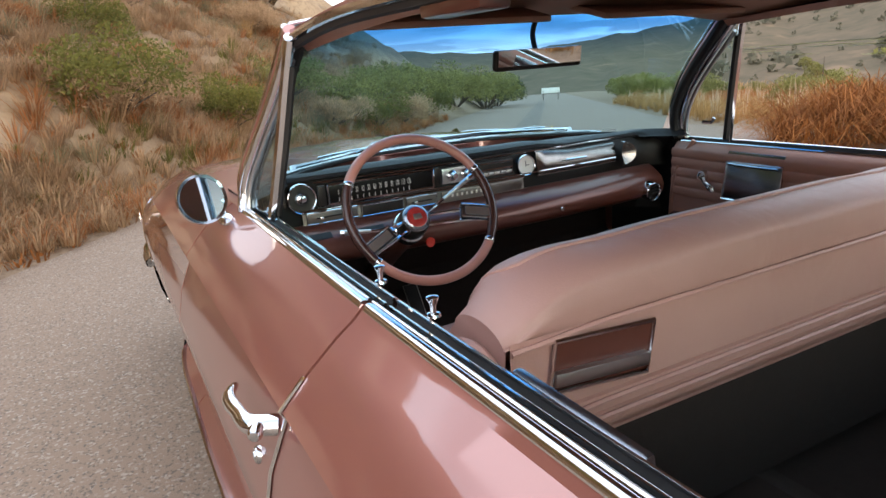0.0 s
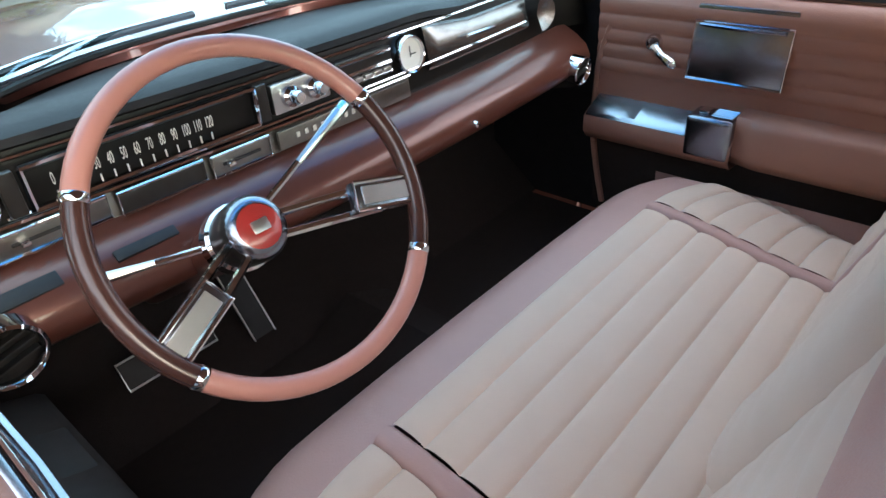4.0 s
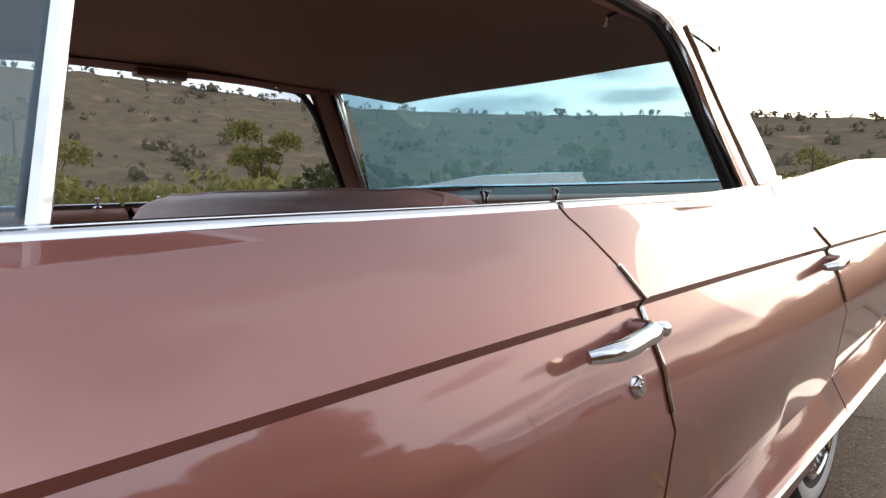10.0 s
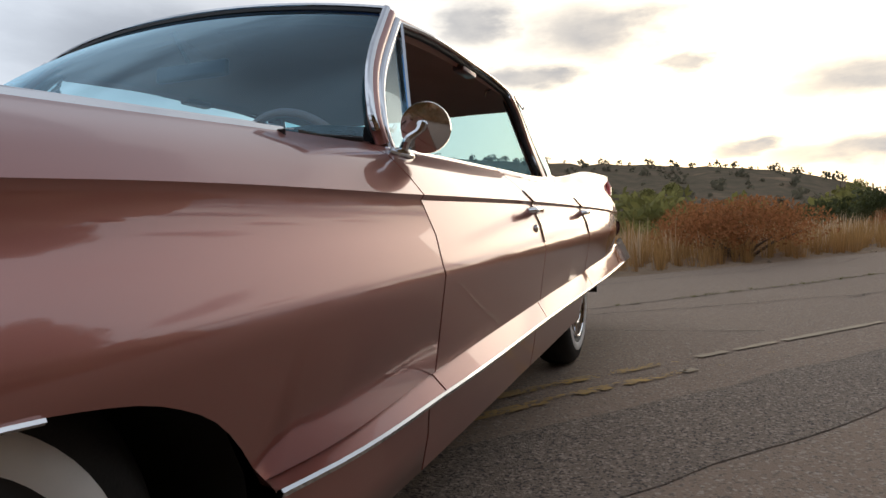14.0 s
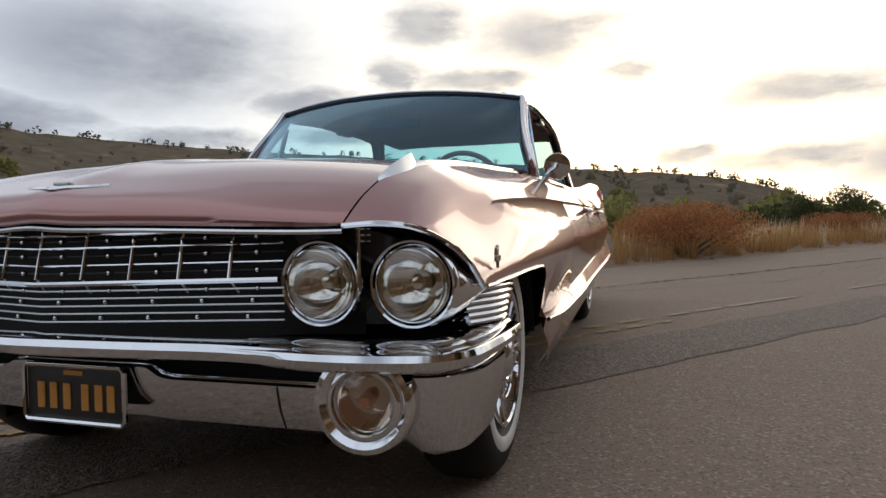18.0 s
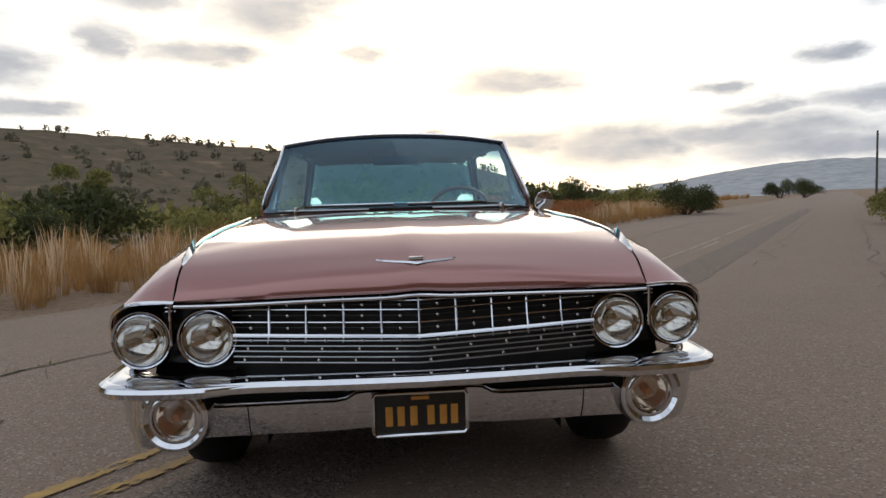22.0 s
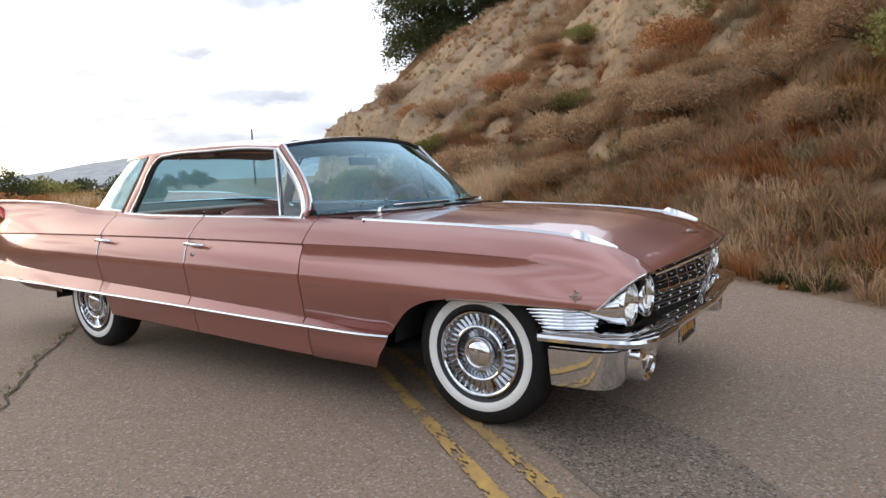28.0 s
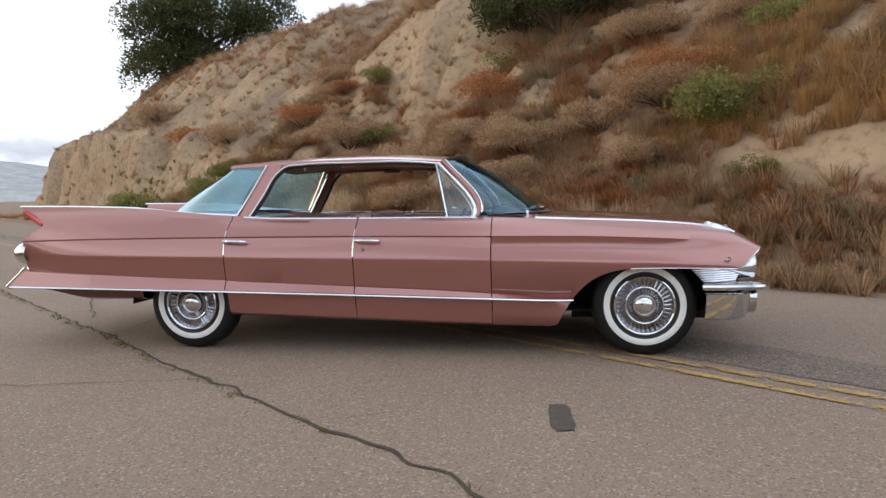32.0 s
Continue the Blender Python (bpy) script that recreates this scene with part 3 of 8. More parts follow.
road_bm = bmesh.new()
road_s = steps((-300, -60, 40), (-60, 40, 200), (40, 250, 30))
left_edge = lambda s: LEFT_EDGE + 0.16 * noise.noise(Vector((s * 0.9, 0, 0))) + 0.06 * noise.noise(Vector((s * 4, 0, 0)))
right_edge = lambda s: RIGHT_EDGE + narrow(s) + 0.18 * noise.noise(Vector((s * 0.8, 9, 0))) + 0.07 * noise.noise(Vector((s * 4, 9, 0)))
rows = []
for s in road_s:
    l, r = left_edge(s), right_edge(s)
    rows.append([Vector((*(ROAD_U * s + ROAD_N * (l + (r - l) * k / 6)).xy, grade(s) - (0.02 if k in (0, 6) else 0.0))) for k in range(7)])
sheet(road_bm, rows, flip=True)
road = tagged(part("road", road_bm, ASPHALT, None, smooth=60), "worn brown-grey asphalt country road with cracks", "road", kind="structure")


def on_road(s, o, up):
    p = ROAD_U * s + ROAD_N * o
    return (p.x, p.y, grade(s) + up)


# a strip of darker, coarser asphalt beside the centre line
lane = bmesh.new()
sheet(lane, [[on_road(s, -0.54 + 0.06 * noise.noise(Vector((s * 2, 0, 1))), 0.004), on_road(s, 0.06 + 0.07 * noise.noise(Vector((s * 1.5, 4, 1))) + 0.03 * noise.noise(Vector((s * 9.0, 4, 1))), 0.004)] for s in steps((-40, 60, 420))], flip=True)
part("patch_lane", lane, NEW_TAR, road, "strip of darker coarse asphalt")

# double yellow line: straight-edged paint flaked away in chips, thinning out behind the car
random.seed(5)
line_o = lambda s, o: o - 0.135 * smoothstep(-0.5, -3.0, s)
for side, o in enumerate((-0.885, -0.695)):
    bm = bmesh.new()
    for lane_k in range(7):
        a, b = -0.035 + 0.010 * lane_k, -0.025 + 0.010 * lane_k
        run = []
        for i in range(2000):
            s = -5.0 + 0.010 * i
            hold = 0.36 - 0.26 * smoothstep(-1.6, -3.2, s) - 0.75 * smoothstep(-3.1, -3.6, s) - 0.10 * (lane_k in (0, 6))
            hold += 0.75 * noise.noise(Vector((s * 5.5, lane_k * 0.10, side * 7.0))) + 1.05 * noise.noise(Vector((s * 38.0 + 3.0 * noise.noise(Vector((lane_k * 0.7, s, 2.0))), lane_k * 0.28, side * 3.0 + 1.0)))
            if hold > 0:
                run.append([on_road(s, line_o(s, o) + a, 0.008), on_road(s, line_o(s, o) + b, 0.008)])
                continue
            if len(run) > 1:
                sheet(bm, run, flip=True)
            run = []
        if len(run) > 1:
            sheet(bm, run, flip=True)
    part("yellow_line", bm, YELLOW, road, "worn yellow centre line", smooth=0)
# what is left of it further back is pale and thin
for s0, s1, side in ((-3.72, -3.98, 0), (-4.06, -4.46, 0), (-3.36, -3.46, 1), (-4.55, -5.75, 0), (-6.9, -14.2, 0), (-11.0, -13.0, 1), (-15.5, -21.0, 0), (-23.0, -30.0, 0)):
    bm = bmesh.new()
    n = max(int((s0 - s1) / 0.05), 4)
    run = []
    for i in range(n + 1):
        s = s0 + (s1 - s0) * i / n
        c = line_o(s, (-0.885, -0.695)[side])
        h = 0.021 + 0.02 * noise.noise(Vector((s * 4.0, 2.0, side)))
        if s < -4.5 and noise.noise(Vector((s * 2.3, 8.0, side))) < -0.28:
            if len(run) > 1:
                sheet(bm, run)
            run = []
            continue
        run.append([on_road(s, c - h - 0.008 * random.random(), 0.008), on_road(s, c + h + 0.008 * random.random(), 0.008)])
    if len(run) > 1:
        sheet(bm, run)
    part("faded_line", bm, WHITE_LINE, road, "faded remains of the centre line", smooth=0)


def crack(o0, s0, s1, width, seed, drift=0.12, slope=0.0):
    bm = bmesh.new()
    n = int(abs(s1 - s0) / 0.06)
    rows = []
    for i in range(n + 1):
        s = s0 + (s1 - s0) * i / n
        c = o0 + slope * (max(s, -16.0) - s0) + drift * noise.noise(Vector((s * 0.8, seed, 0))) + 0.05 * noise.noise(Vector((s * 5, seed, 2)))
        h = width * (0.55 + 0.9 * abs(noise.noise(Vector((s * 3.1, seed, 4)))))
        rows.append([on_road(s, c - h, 0.006), on_road(s, c + h, 0.006)])
    sheet(bm, rows, flip=s1 > s0)
    part("crack", bm, CRACK, road, "dark crack filled with dirt", smooth=0)


crack(-2.96, 6.0, -40.0, 0.014, 1.0, 0.09, -0.002)
crack(-2.75, -4.2, -7.5, 0.010, 2.0, 0.1, -0.25)
crack(-2.90, -0.02, 0.14, 0.006, 9.0, 0.02, 2.2)
crack(-2.95, -3.0, -4.8, 0.009, 3.0, 0.1, -0.9)
crack(-2.95, -1.2, -2.1, 0.007, 4.0, 0.05, 1.1)
crack(-4.6, -3.0, -30.0, 0.012, 5.0, 0.3)
crack(0.4, -8.0, -30.0, 0.010, 6.0, 0.3)
crack(1.9, -6.0, -26.0, 0.010, 7.0, 0.25)
crack(-1.9, -7.0, -20.0, 0.008, 8.0, 0.3, 0.12)
bm = bmesh.new()
pc = Vector((2.13, -0.575, 0.006))
ring_pts = []
for k in range(20):
    a = k * math.tau / 20
    rx, ry = 0.20 * (abs(math.cos(a)) ** 0.45) * math.copysign(1, math.cos(a)), 0.056 * (abs(math.sin(a)) ** 0.45) * math.copysign(1, math.sin(a))
    d = Vector((rx * (1 + random.uniform(-0.06, 0.06)), ry * (1 + random.uniform(-0.1, 0.1)), 0))
    d.rotate(Euler((0, 0, radians(4))))
    ring_pts.append(bm.verts.new(pc + d))
bm.faces.new(ring_pts)
part("tar_patch", bm, material("black_tar_repair", (0.055, 0.045, 0.037), 0.9, 0.0, (0.13, 0.104, 0.084), 22, 1.0, bump=0.6, bump_scale=140, spec=0.3), road, "small dark repair patch", smooth=0)

# ---------------------------------------------------------------- hills beyond the valley
FAR_HILL = material("dry_scrub_hillside", (0.215, 0.155, 0.108), 1.0, 0.0, (0.085, 0.083, 0.058), 0.16, 0.95, spec=0.0, detail=9.0)
fn, fl = FAR_HILL.node_tree.nodes, FAR_HILL.node_tree.links
fb = fn["Principled BSDF"]
first = fb.inputs["Base Color"].links[0].from_socket
bare = fn.new("ShaderNodeTexNoise")
bare.inputs["Scale"].default_value, bare.inputs["Detail"].default_value = 0.09, 10
fl.new(fn["Texture Coordinate"].outputs["Object"], bare.inputs["Vector"])
bare_r = fn.new("ShaderNodeMapRange")
bare_r.inputs["From Min"].default_value, bare_r.inputs["From Max"].default_value = 0.60, 0.78
fl.new(bare.outputs[0], bare_r.inputs["Value"])
bare_x = fn.new("ShaderNodeMixRGB")
bare_x.inputs[2].default_value = (0.30, 0.205, 0.135, 1)
fl.new(bare_r.outputs[0], bare_x.inputs[0])
fl.new(first, bare_x.inputs[1])
fl.new(bare_x.outputs[0], fb.inputs["Base Color"])
skyline = curve((252, 0.6), (257, 1.7), (260, 2.9), (264, 3.9), (271, 4.7), (282, 5.5), (292, 6.3), (305, 6.9), (322, 7.9), (342, 9.8), (362, 8.6), (384, 4.4), (405, 1.2), (416, 0.2), (430, 1.2), (450, 1.0))


def hill_at(az, u):
    """A point of the far hillside: u runs from its foot (0) to its crest (1)."""
    r = 120 + 190 * u
    crest = 310 * math.tan(radians(skyline(az) + 0.22 * noise.noise(Vector((az * 0.6, 0, 0)))))
    foot = -5.0 if az < 385 else -9.0
    z = foot + (crest - foot) * (u ** 1.25 if u <= 1 else 1 - (u - 1) * 0.5)
    z += 5.0 * fbm(az * 0.22, u * 3.0) * u * (1 - min(u, 1.0)) * 4 * 0.5
    a = radians(az)
    return Vector((r * math.cos(a), r * math.sin(a), z))


bm = bmesh.new()
sheet(bm, [[hill_at(252 + 198 * i / 260, j / 22) for j in range(26)] for i in range(261)])
tagged(part("distant_hillside", bm, FAR_HILL, None, smooth=180), "hazy scrub-covered hillside across the valley", "hill", kind="structure")
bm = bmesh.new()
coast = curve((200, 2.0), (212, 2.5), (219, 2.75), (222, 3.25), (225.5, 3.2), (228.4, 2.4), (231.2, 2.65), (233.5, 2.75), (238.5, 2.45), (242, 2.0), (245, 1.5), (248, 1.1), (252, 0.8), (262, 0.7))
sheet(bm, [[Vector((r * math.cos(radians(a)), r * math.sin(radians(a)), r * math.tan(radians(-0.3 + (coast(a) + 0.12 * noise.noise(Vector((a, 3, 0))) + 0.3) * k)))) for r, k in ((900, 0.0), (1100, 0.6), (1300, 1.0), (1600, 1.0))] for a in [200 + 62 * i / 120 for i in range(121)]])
# paler than bare hills would be: distance haze is put into the colour
HAZE_HILL = material("hazed_coast_hills", (0.50, 0.49, 0.48), 1.0, 0.0, (0.31, 0.32, 0.32), 0.05, spec=0.0, detail=8.0)
tagged(part("distant_coast_hills", bm, HAZE_HILL, None, smooth=180), "hazy pale blue-grey hills on the horizon", "hill", kind="structure")

# ---------------------------------------------------------------- car body
# x to the car's right, y forward from the front axle, z up
car = tagged(new("car"), "dusty rose 1960s four-door hardtop sedan with tail fins and chrome", "car")

belt_x = curve((-4.70, 0.812), (-3.6, 0.80), (-2.9, 0.775), (-2.0, 0.777), (-1.34, 0.772), (-1.0, 0.768), (-0.4, 0.752), (0.2, 0.735), (0.5, 0.720), (0.66, 0.709), (0.74, 0.700))
belt_z = curve((-4.70, 1.098), (-4.2, 1.087), (-3.6, 1.058), (-3.1, 1.005), (-2.8, 0.982), (-2.0, 0.964), (-1.3, 0.956), (-1.0, 0.95), (-0.4, 0.926), (0.1, 0.899), (0.4, 0.868), (0.6, 0.825), (0.69, 0.788), (0.74, 0.757))
ridge_x = curve((-4.7, 0.885), (-4.0, 0.902), (-2.0, 0.909), (-1.0, 0.908), (0.0, 0.900), (0.5, 0.890), (0.74, 0.866))
ridge_z = curve((-4.7, 0.838), (-3.9, 0.848), (-2.96, 0.848), (-1.98, 0.843), (-1.0, 0.829), (-0.16, 0.812), (0.3, 0.785), (0.55, 0.754), (0.74, 0.726))
waist_x = curve((-4.75, 0.872), (-4.2, 0.925), (-3.0, 0.950), (-2.0, 0.953), (-1.0, 0.954), (0.0, 0.950), (0.5, 0.937), (0.74, 0.922))
waist_z = curve((-4.75, 0.725), (-3.88, 0.712), (-1.98, 0.675), (-1.0, 0.655), (0.0, 0.634), (0.5, 0.628), (0.74, 0.626))
trim_x = curve((-4.78, 0.922), (-3.8, 0.955), (-2.0, 0.953), (-1.0, 0.949), (-0.6, 0.93), (-0.45, 0.905), (0.0, 0.905))
trim_z = curve((-4.78, 0.486), (-3.8, 0.472), (-2.0, 0.431), (-1.0, 0.405), (-0.49, 0.391), (0.0, 0.391))
trim_h = curve((-4.7, 0.118), (-3.83, 0.088), (-2.0, 0.056), (-1.0, 0.034), (-0.55, 0.010), (0.0, 0.006))
sill_z = curve((-2.95, 0.270), (-2.0, 0.238), (-1.0, 0.206), (-0.5, 0.200))
arch = curve((-0.585, 0.201), (-0.525, 0.315), (-0.45, 0.425), (-0.36, 0.515), (-0.25, 0.573), (-0.12, 0.602), (0.05, 0.608), (0.35, 0.605), (0.75, 0.600))


def side_section(y):
    """(x, z) down the body's right side, from the belt to the sill."""
    bx, bz, rx, rz = belt_x(y), belt_z(y), ridge_x(y), ridge_z(y)
    wx, wz, tx, tz, th = waist_x(y), waist_z(y), trim_x(y), trim_z(y), trim_h(y)
    back = smoothstep(-2.9, -4.3, y)
    front = smoothstep(0.0, 0.7, y)
    sx = (0.822 + 0.036 * back) * (1 - front) + (0.6 * bx + 0.4 * rx) * front      # shoulder ridge
    sz = (0.925 + 0.022 * back) * (1 - front) + (0.75 * bz + 0.25 * rz) * front
    if y > -1.3:
        k = smoothstep(-1.3, -0.5, y)
        sz = sz * (1 - k) + (0.66 * bz + 0.34 * rz) * k
        sx = sx * (1 - k) + (0.55 * bx + 0.45 * rx) * k
    blade_ = smoothstep(-1.86, -2.55, y)        # the shoulder's crease begins at the door seam
    sx, sz = sx + 0.007 * blade_ * (1 - back), sz + 0.010 * blade_ * (1 - back)
    dent = 0.014 * max(back, 0.75 * blade_)
    # the crease under the ridge fades out towards the nose
    nf = 1 - smoothstep(0.05, 0.50, y)
    rx = rx * nf + (sx + (wx - sx) * (sz - rz) / max(sz - wz, 0.02) + 0.016) * (1 - nf)
    pts = [(bx, bz), ((bx * 0.6 + sx * 0.4) - dent, bz * 0.55 + sz * 0.45), (sx, sz),
           (sx * 0.5 + rx * 0.5 + 0.004, sz * 0.5 + rz * 0.5), (rx, rz), (rx - 0.0075 * nf, rz - 0.012),
           (rx * 0.5 + wx * 0.5 + 0.002, rz * 0.5 + wz * 0.5), (rx * 0.14 + wx * 0.86, rz * 0.14 + wz * 0.86), (wx, wz),
           (wx - 0.004, wz - 0.028), (min(wx, tx) - 0.026, tz + th + 0.006), (tx - 0.034, tz + th),
           (tx, tz), (tx - 0.004, tz - 0.006), (tx - 0.04, tz - 0.008)]
    low = sill_z(max(y, -2.95))
    pts += [(0.902, (tz + low) * 0.5), (0.885, low + 0.02), (0.85, low)]
    return pts


def clip_low(pts, low):
    """The section ends where the wheel opening cuts it."""
    out = []
    for i, (x, z) in enumerate(pts):
        if z >= low:
            out.append((x, z))
        else:
            a, b = out[-1] if out else pts[0], (x, z)
            if a[1] > low + 1e-6:
                k = (a[1] - low) / max(a[1] - b[1], 1e-6)
                out.append((a[0] + (b[0] - a[0]) * k, low))
            else:
                out.append(a)
    return out


def side_panel(name, y0, y1, n, s, label="", low=None, levels=18, shift=None, mat=PAINT, nose=None):
    """One panel of the body's side: s is 1 on the right, -1 on the left."""
    rows = []
    nose_ends = nose(clip_low(side_section(y1)[:levels], low(y1))) if nose else []
    for i in range(n + 1):
        y = y0 + (y1 - y0) * i / n
        pts = side_section(y)[:levels]
        if low:
            pts = clip_low(pts, low(y))
        row = []
        for k, (x, z) in enumerate(pts):
            yy = y + (shift(i / n, k, z) if shift else 0.0)
            row.append((x * s, yy, z))
        if nose and i / n > 0.5:
            # each line of the panel runs on to its own end on the front edge
            u = (i / n - 0.5) / 0.5
            ym = y0 + (y1 - y0) * 0.5
            row = []
            for k, e in enumerate(nose_ends):
                yy = ym + (e.y - ym) * u
                at = clip_low(side_section(yy)[:levels], low(yy))[k]
                end = clip_low(side_section(e.y)[:levels], low(e.y))[k]
                w_ = max((u - 0.72) / 0.28, 0.0) ** 2
                row.append((s * (at[0] + (e.x - end[0]) * w_), yy, at[1] + (e.z - end[1]) * w_))
        rows.append(row)
    bm = bmesh.new()
    # the ends turn inward, so that the seams have depth
    turn = lambda row: [(x - s * 0.018, yy, z) for x, yy, z in row]
    sheet(bm, [turn(rows[0])] + rows + [turn(rows[-1])], flip=s > 0)
    return part(name, bm, mat, car, label, smooth=60 if nose else 24)


def side_x(y, z):
    """How far out the body's side stands at a height."""
    pts = side_section(y)
    for (xa, za), (xb, zb) in zip(pts, pts[1:]):
        if zb <= z <= za:
            return xa + (xb - xa) * (za - z) / max(za - zb, 1e-6)
    return pts[8][0]


# the fender's front edge: level beside the hood, then rounding down and back to its foot
NOSE = path([(0.700, 0.742, 0.733), (0.770, 0.738, 0.736), (0.835, 0.722, 0.728), (0.884, 0.688, 0.702), (0.916, 0.640, 0.662), (0.934, 0.585, 0.607)], 120)


def nose_row(section):
    """The same number of points along the front edge, spread as along the section."""
    run = [0.0]
    for (xa, za), (xb, zb) in zip(section, section[1:]):
        run.append(run[-1] + math.hypot(xb - xa, zb - za))
    return [NOSE[round(120 * r / run[-1])] for r in run]


tail_y = (0.0, 0.08, 0.225, 0.13, 0.05, 0.05, 0.05, 0.05, 0.05, 0.05, 0.06, 0.05, -0.07, -0.07, -0.05)


def tail_shift(u, k, z):
    return tail_y[min(k, 14)] * smoothstep(0.78, 1.0, u)


for s in (1, -1):
    side_panel("front_fender", -1.012, 0.735, 52, s, low=lambda y: arch(y) if y > -0.585 else 0.0, nose=nose_row)
    d1 = side_panel("front_door", -1.978, -1.019, 26, s)
    d2 = side_panel("rear_door", -2.946, -1.985, 26, s)
    side_panel("rear_quarter_panel", -4.69, -2.953, 44, s, levels=15, shift=lambda u, k, z: tail_shift(1 - u, k, z))
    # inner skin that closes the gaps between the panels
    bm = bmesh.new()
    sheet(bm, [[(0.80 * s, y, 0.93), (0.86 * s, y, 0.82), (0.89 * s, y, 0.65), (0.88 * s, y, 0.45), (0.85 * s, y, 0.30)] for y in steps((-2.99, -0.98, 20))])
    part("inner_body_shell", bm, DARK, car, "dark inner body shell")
    # chrome edge along the lower fin line
    bm2 = bmesh.new()
    ys = steps((-4.74, -0.47, 70))
    tube(bm2, [(s * (trim_x(y) + 0.003), y, trim_z(y) - 0.001) for y in ys], [0.0065] * len(ys), 6, squash=1.5)
    part("lower_trim_strip", bm2, CHROME, car, "thin chrome strip")
    # mouldings down the leading edge of the seams
    for y in (-1.982, -2.950):
        bm = bmesh.new()
        sec = side_section(y)[3:8]
        tube(bm, [((x + 0.003) * s, y, z) for x, z in sec], 0.003, 5)
        part("seam_moulding", bm, CHROME, car, "narrow bright seam moulding")
    # belt moulding, window slot and inner sill of each door
    for a, b in ((-1.975, -1.12), (-2.86, -1.99)):
        ys = steps((a, b, 20))
        bm = bmesh.new()
        sweep(bm, [(s * (belt_x(y) - 0.003), y, belt_z(y) + 0.003) for y in ys], [(-s * o, h) for o, h in ((-0.012, -0.008), (-0.012, 0.001), (-0.010, 0.0035), (-0.0075, 0.0042), (-0.0055, 0.0030), (-0.0045, -0.0005), (-0.003, 0.0016), (0.001, 0.0022), (0.0050, 0.0004), (0.0078, -0.0035), (0.0084, -0.008))])
        part("belt_moulding", bm, CHROME, car, "polished chrome belt moulding")
        bm = bmesh.new()
        sheet(bm, [[(s * (belt_x(y) - 0.016), y, belt_z(y) + 0.004), (s * (belt_x(y) - 0.022), y, belt_z(y) - 0.014), (s * (belt_x(y) - 0.043), y, belt_z(y) - 0.014), (s * (belt_x(y) - 0.047), y, belt_z(y) - 0.006)] for y in ys], flip=s < 0)
        part("window_slot", bm, BLACK, car, "black rubber window slot")
        bm = bmesh.new()
        tube(bm, [(s * (belt_x(y) - 0.034), y, belt_z(y) - 0.009) for y in ys], 0.0032, 5)
        part("slot_trim", bm, CHROME, car, "thin chrome line in the window slot")
        bm = bmesh.new()
        tube(bm, [(s * (belt_x(y) - 0.048), y, belt_z(y) - 0.004) for y in ys], 0.003, 5)
        part("inner_slot_trim", bm, CHROME, car, "thin chrome line in the window slot")

    # door handles with a pivot button, and the front lock
    for y in (-1.905, -2.89):
        rx, rz = ridge_x(y), ridge_z(y)
        bm = bmesh.new()
        tube(bm, path([(s * (rx + 0.000), y - 0.045, rz - 0.034), (s * (rx + 0.034), y - 0.03, rz - 0.030), (s * (rx + 0.044), y + 0.02, rz - 0.031), (s * (rx + 0.043), y + 0.09, rz - 0.034), (s * (rx + 0.030), y + 0.115, rz - 0.036)], 16),
             [0.016, 0.016, 0.0155, 0.015, 0.014, 0.013, 0.0125, 0.012, 0.012, 0.012, 0.012, 0.012, 0.012, 0.012, 0.011, 0.010, 0.008], 10, squash=0.75)
        h = part("door_handle", bm, CHROME, car, "chrome pull handle")
        bm = bmesh.new()
        lathe(bm, [(0.0, 0.012), (0.007, 0.011), (0.0105, 0.006), (0.011, -0.01)], 14, aim((s * (rx + 0.034), y - 0.052, rz - 0.032), (s * 0.5, -1, 0)))
        part("push_button", bm, CHROME, h)
    bm = bmesh.new()
    y = -1.909
    m = aim((s * (side_x(y, 0.747) + 0.001), y, 0.747), (s, 0, 0.1))
    lathe(bm, [(0.0, 0.008), (0.006, 0.008), (0.007, 0.006), (0.011, 0.006), (0.014, 0.002), (0.014, -0.01)], 18, m)
    part("door_lock", bm, CHROME, car, "round chrome key lock")

    # fender top moulding with its spear
    bm = bmesh.new()
    ys = steps((-0.72, 0.50, 40))
    sweep(bm, [(s * (belt_x(y) - 0.005), y, belt_z(y) + 0.004) for y in ys], [(-0.008, -0.006), (-0.005, 0.003), (0.0, 0.006), (0.005, 0.003), (0.008, -0.006)])
    f = part("fender_top_moulding", bm, CHROME, car, "chrome moulding along the fender top")
    bm = bmesh.new()
    rows = []
    for i in range(15):
        u = i / 14
        y = 0.39 + 0.21 * u
        w_ = 0.016 * math.sin(math.pi * min(u * 0.62 + 0.05, 1.0)) * (1 - u ** 5) + 0.001
        h_ = 0.031 * (u / 0.15 if u < 0.15 else ((1 - u) / 0.85) ** 0.9) + 0.002
        c = (belt_x(y) - 0.004) * s
        z = belt_z(y) + 0.001
        rows.append([(c - w_, y, z - 0.006), (c - w_ * 0.45, y, z + h_ * 0.45), (c, y, z + h_), (c + w_ * 0.45, y, z + h_ * 0.45), (c + w_, y, z - 0.006)])
    sheet(bm, rows)
    part("fender_spear", bm, CHROME, car, "pointed chrome fender ornament")

    # emblem on the fender's flank, a plain shape
    bm = bmesh.new()
    for dy, dz, wy, hz in ((0.0, 0.0, 0.040, 0.014), (0.014, 0.013, 0.010, 0.022), (0.003, 0.016, 0.008, 0.026), (0.0, -0.010, 0.006, 0.022)):
        box(bm, (s * 0.9405, 0.50 + dy, 0.655 + dz), (0.007, wy, hz), 0.002)
    part("fender_emblem", bm, CHROME, car, "small chrome emblem")

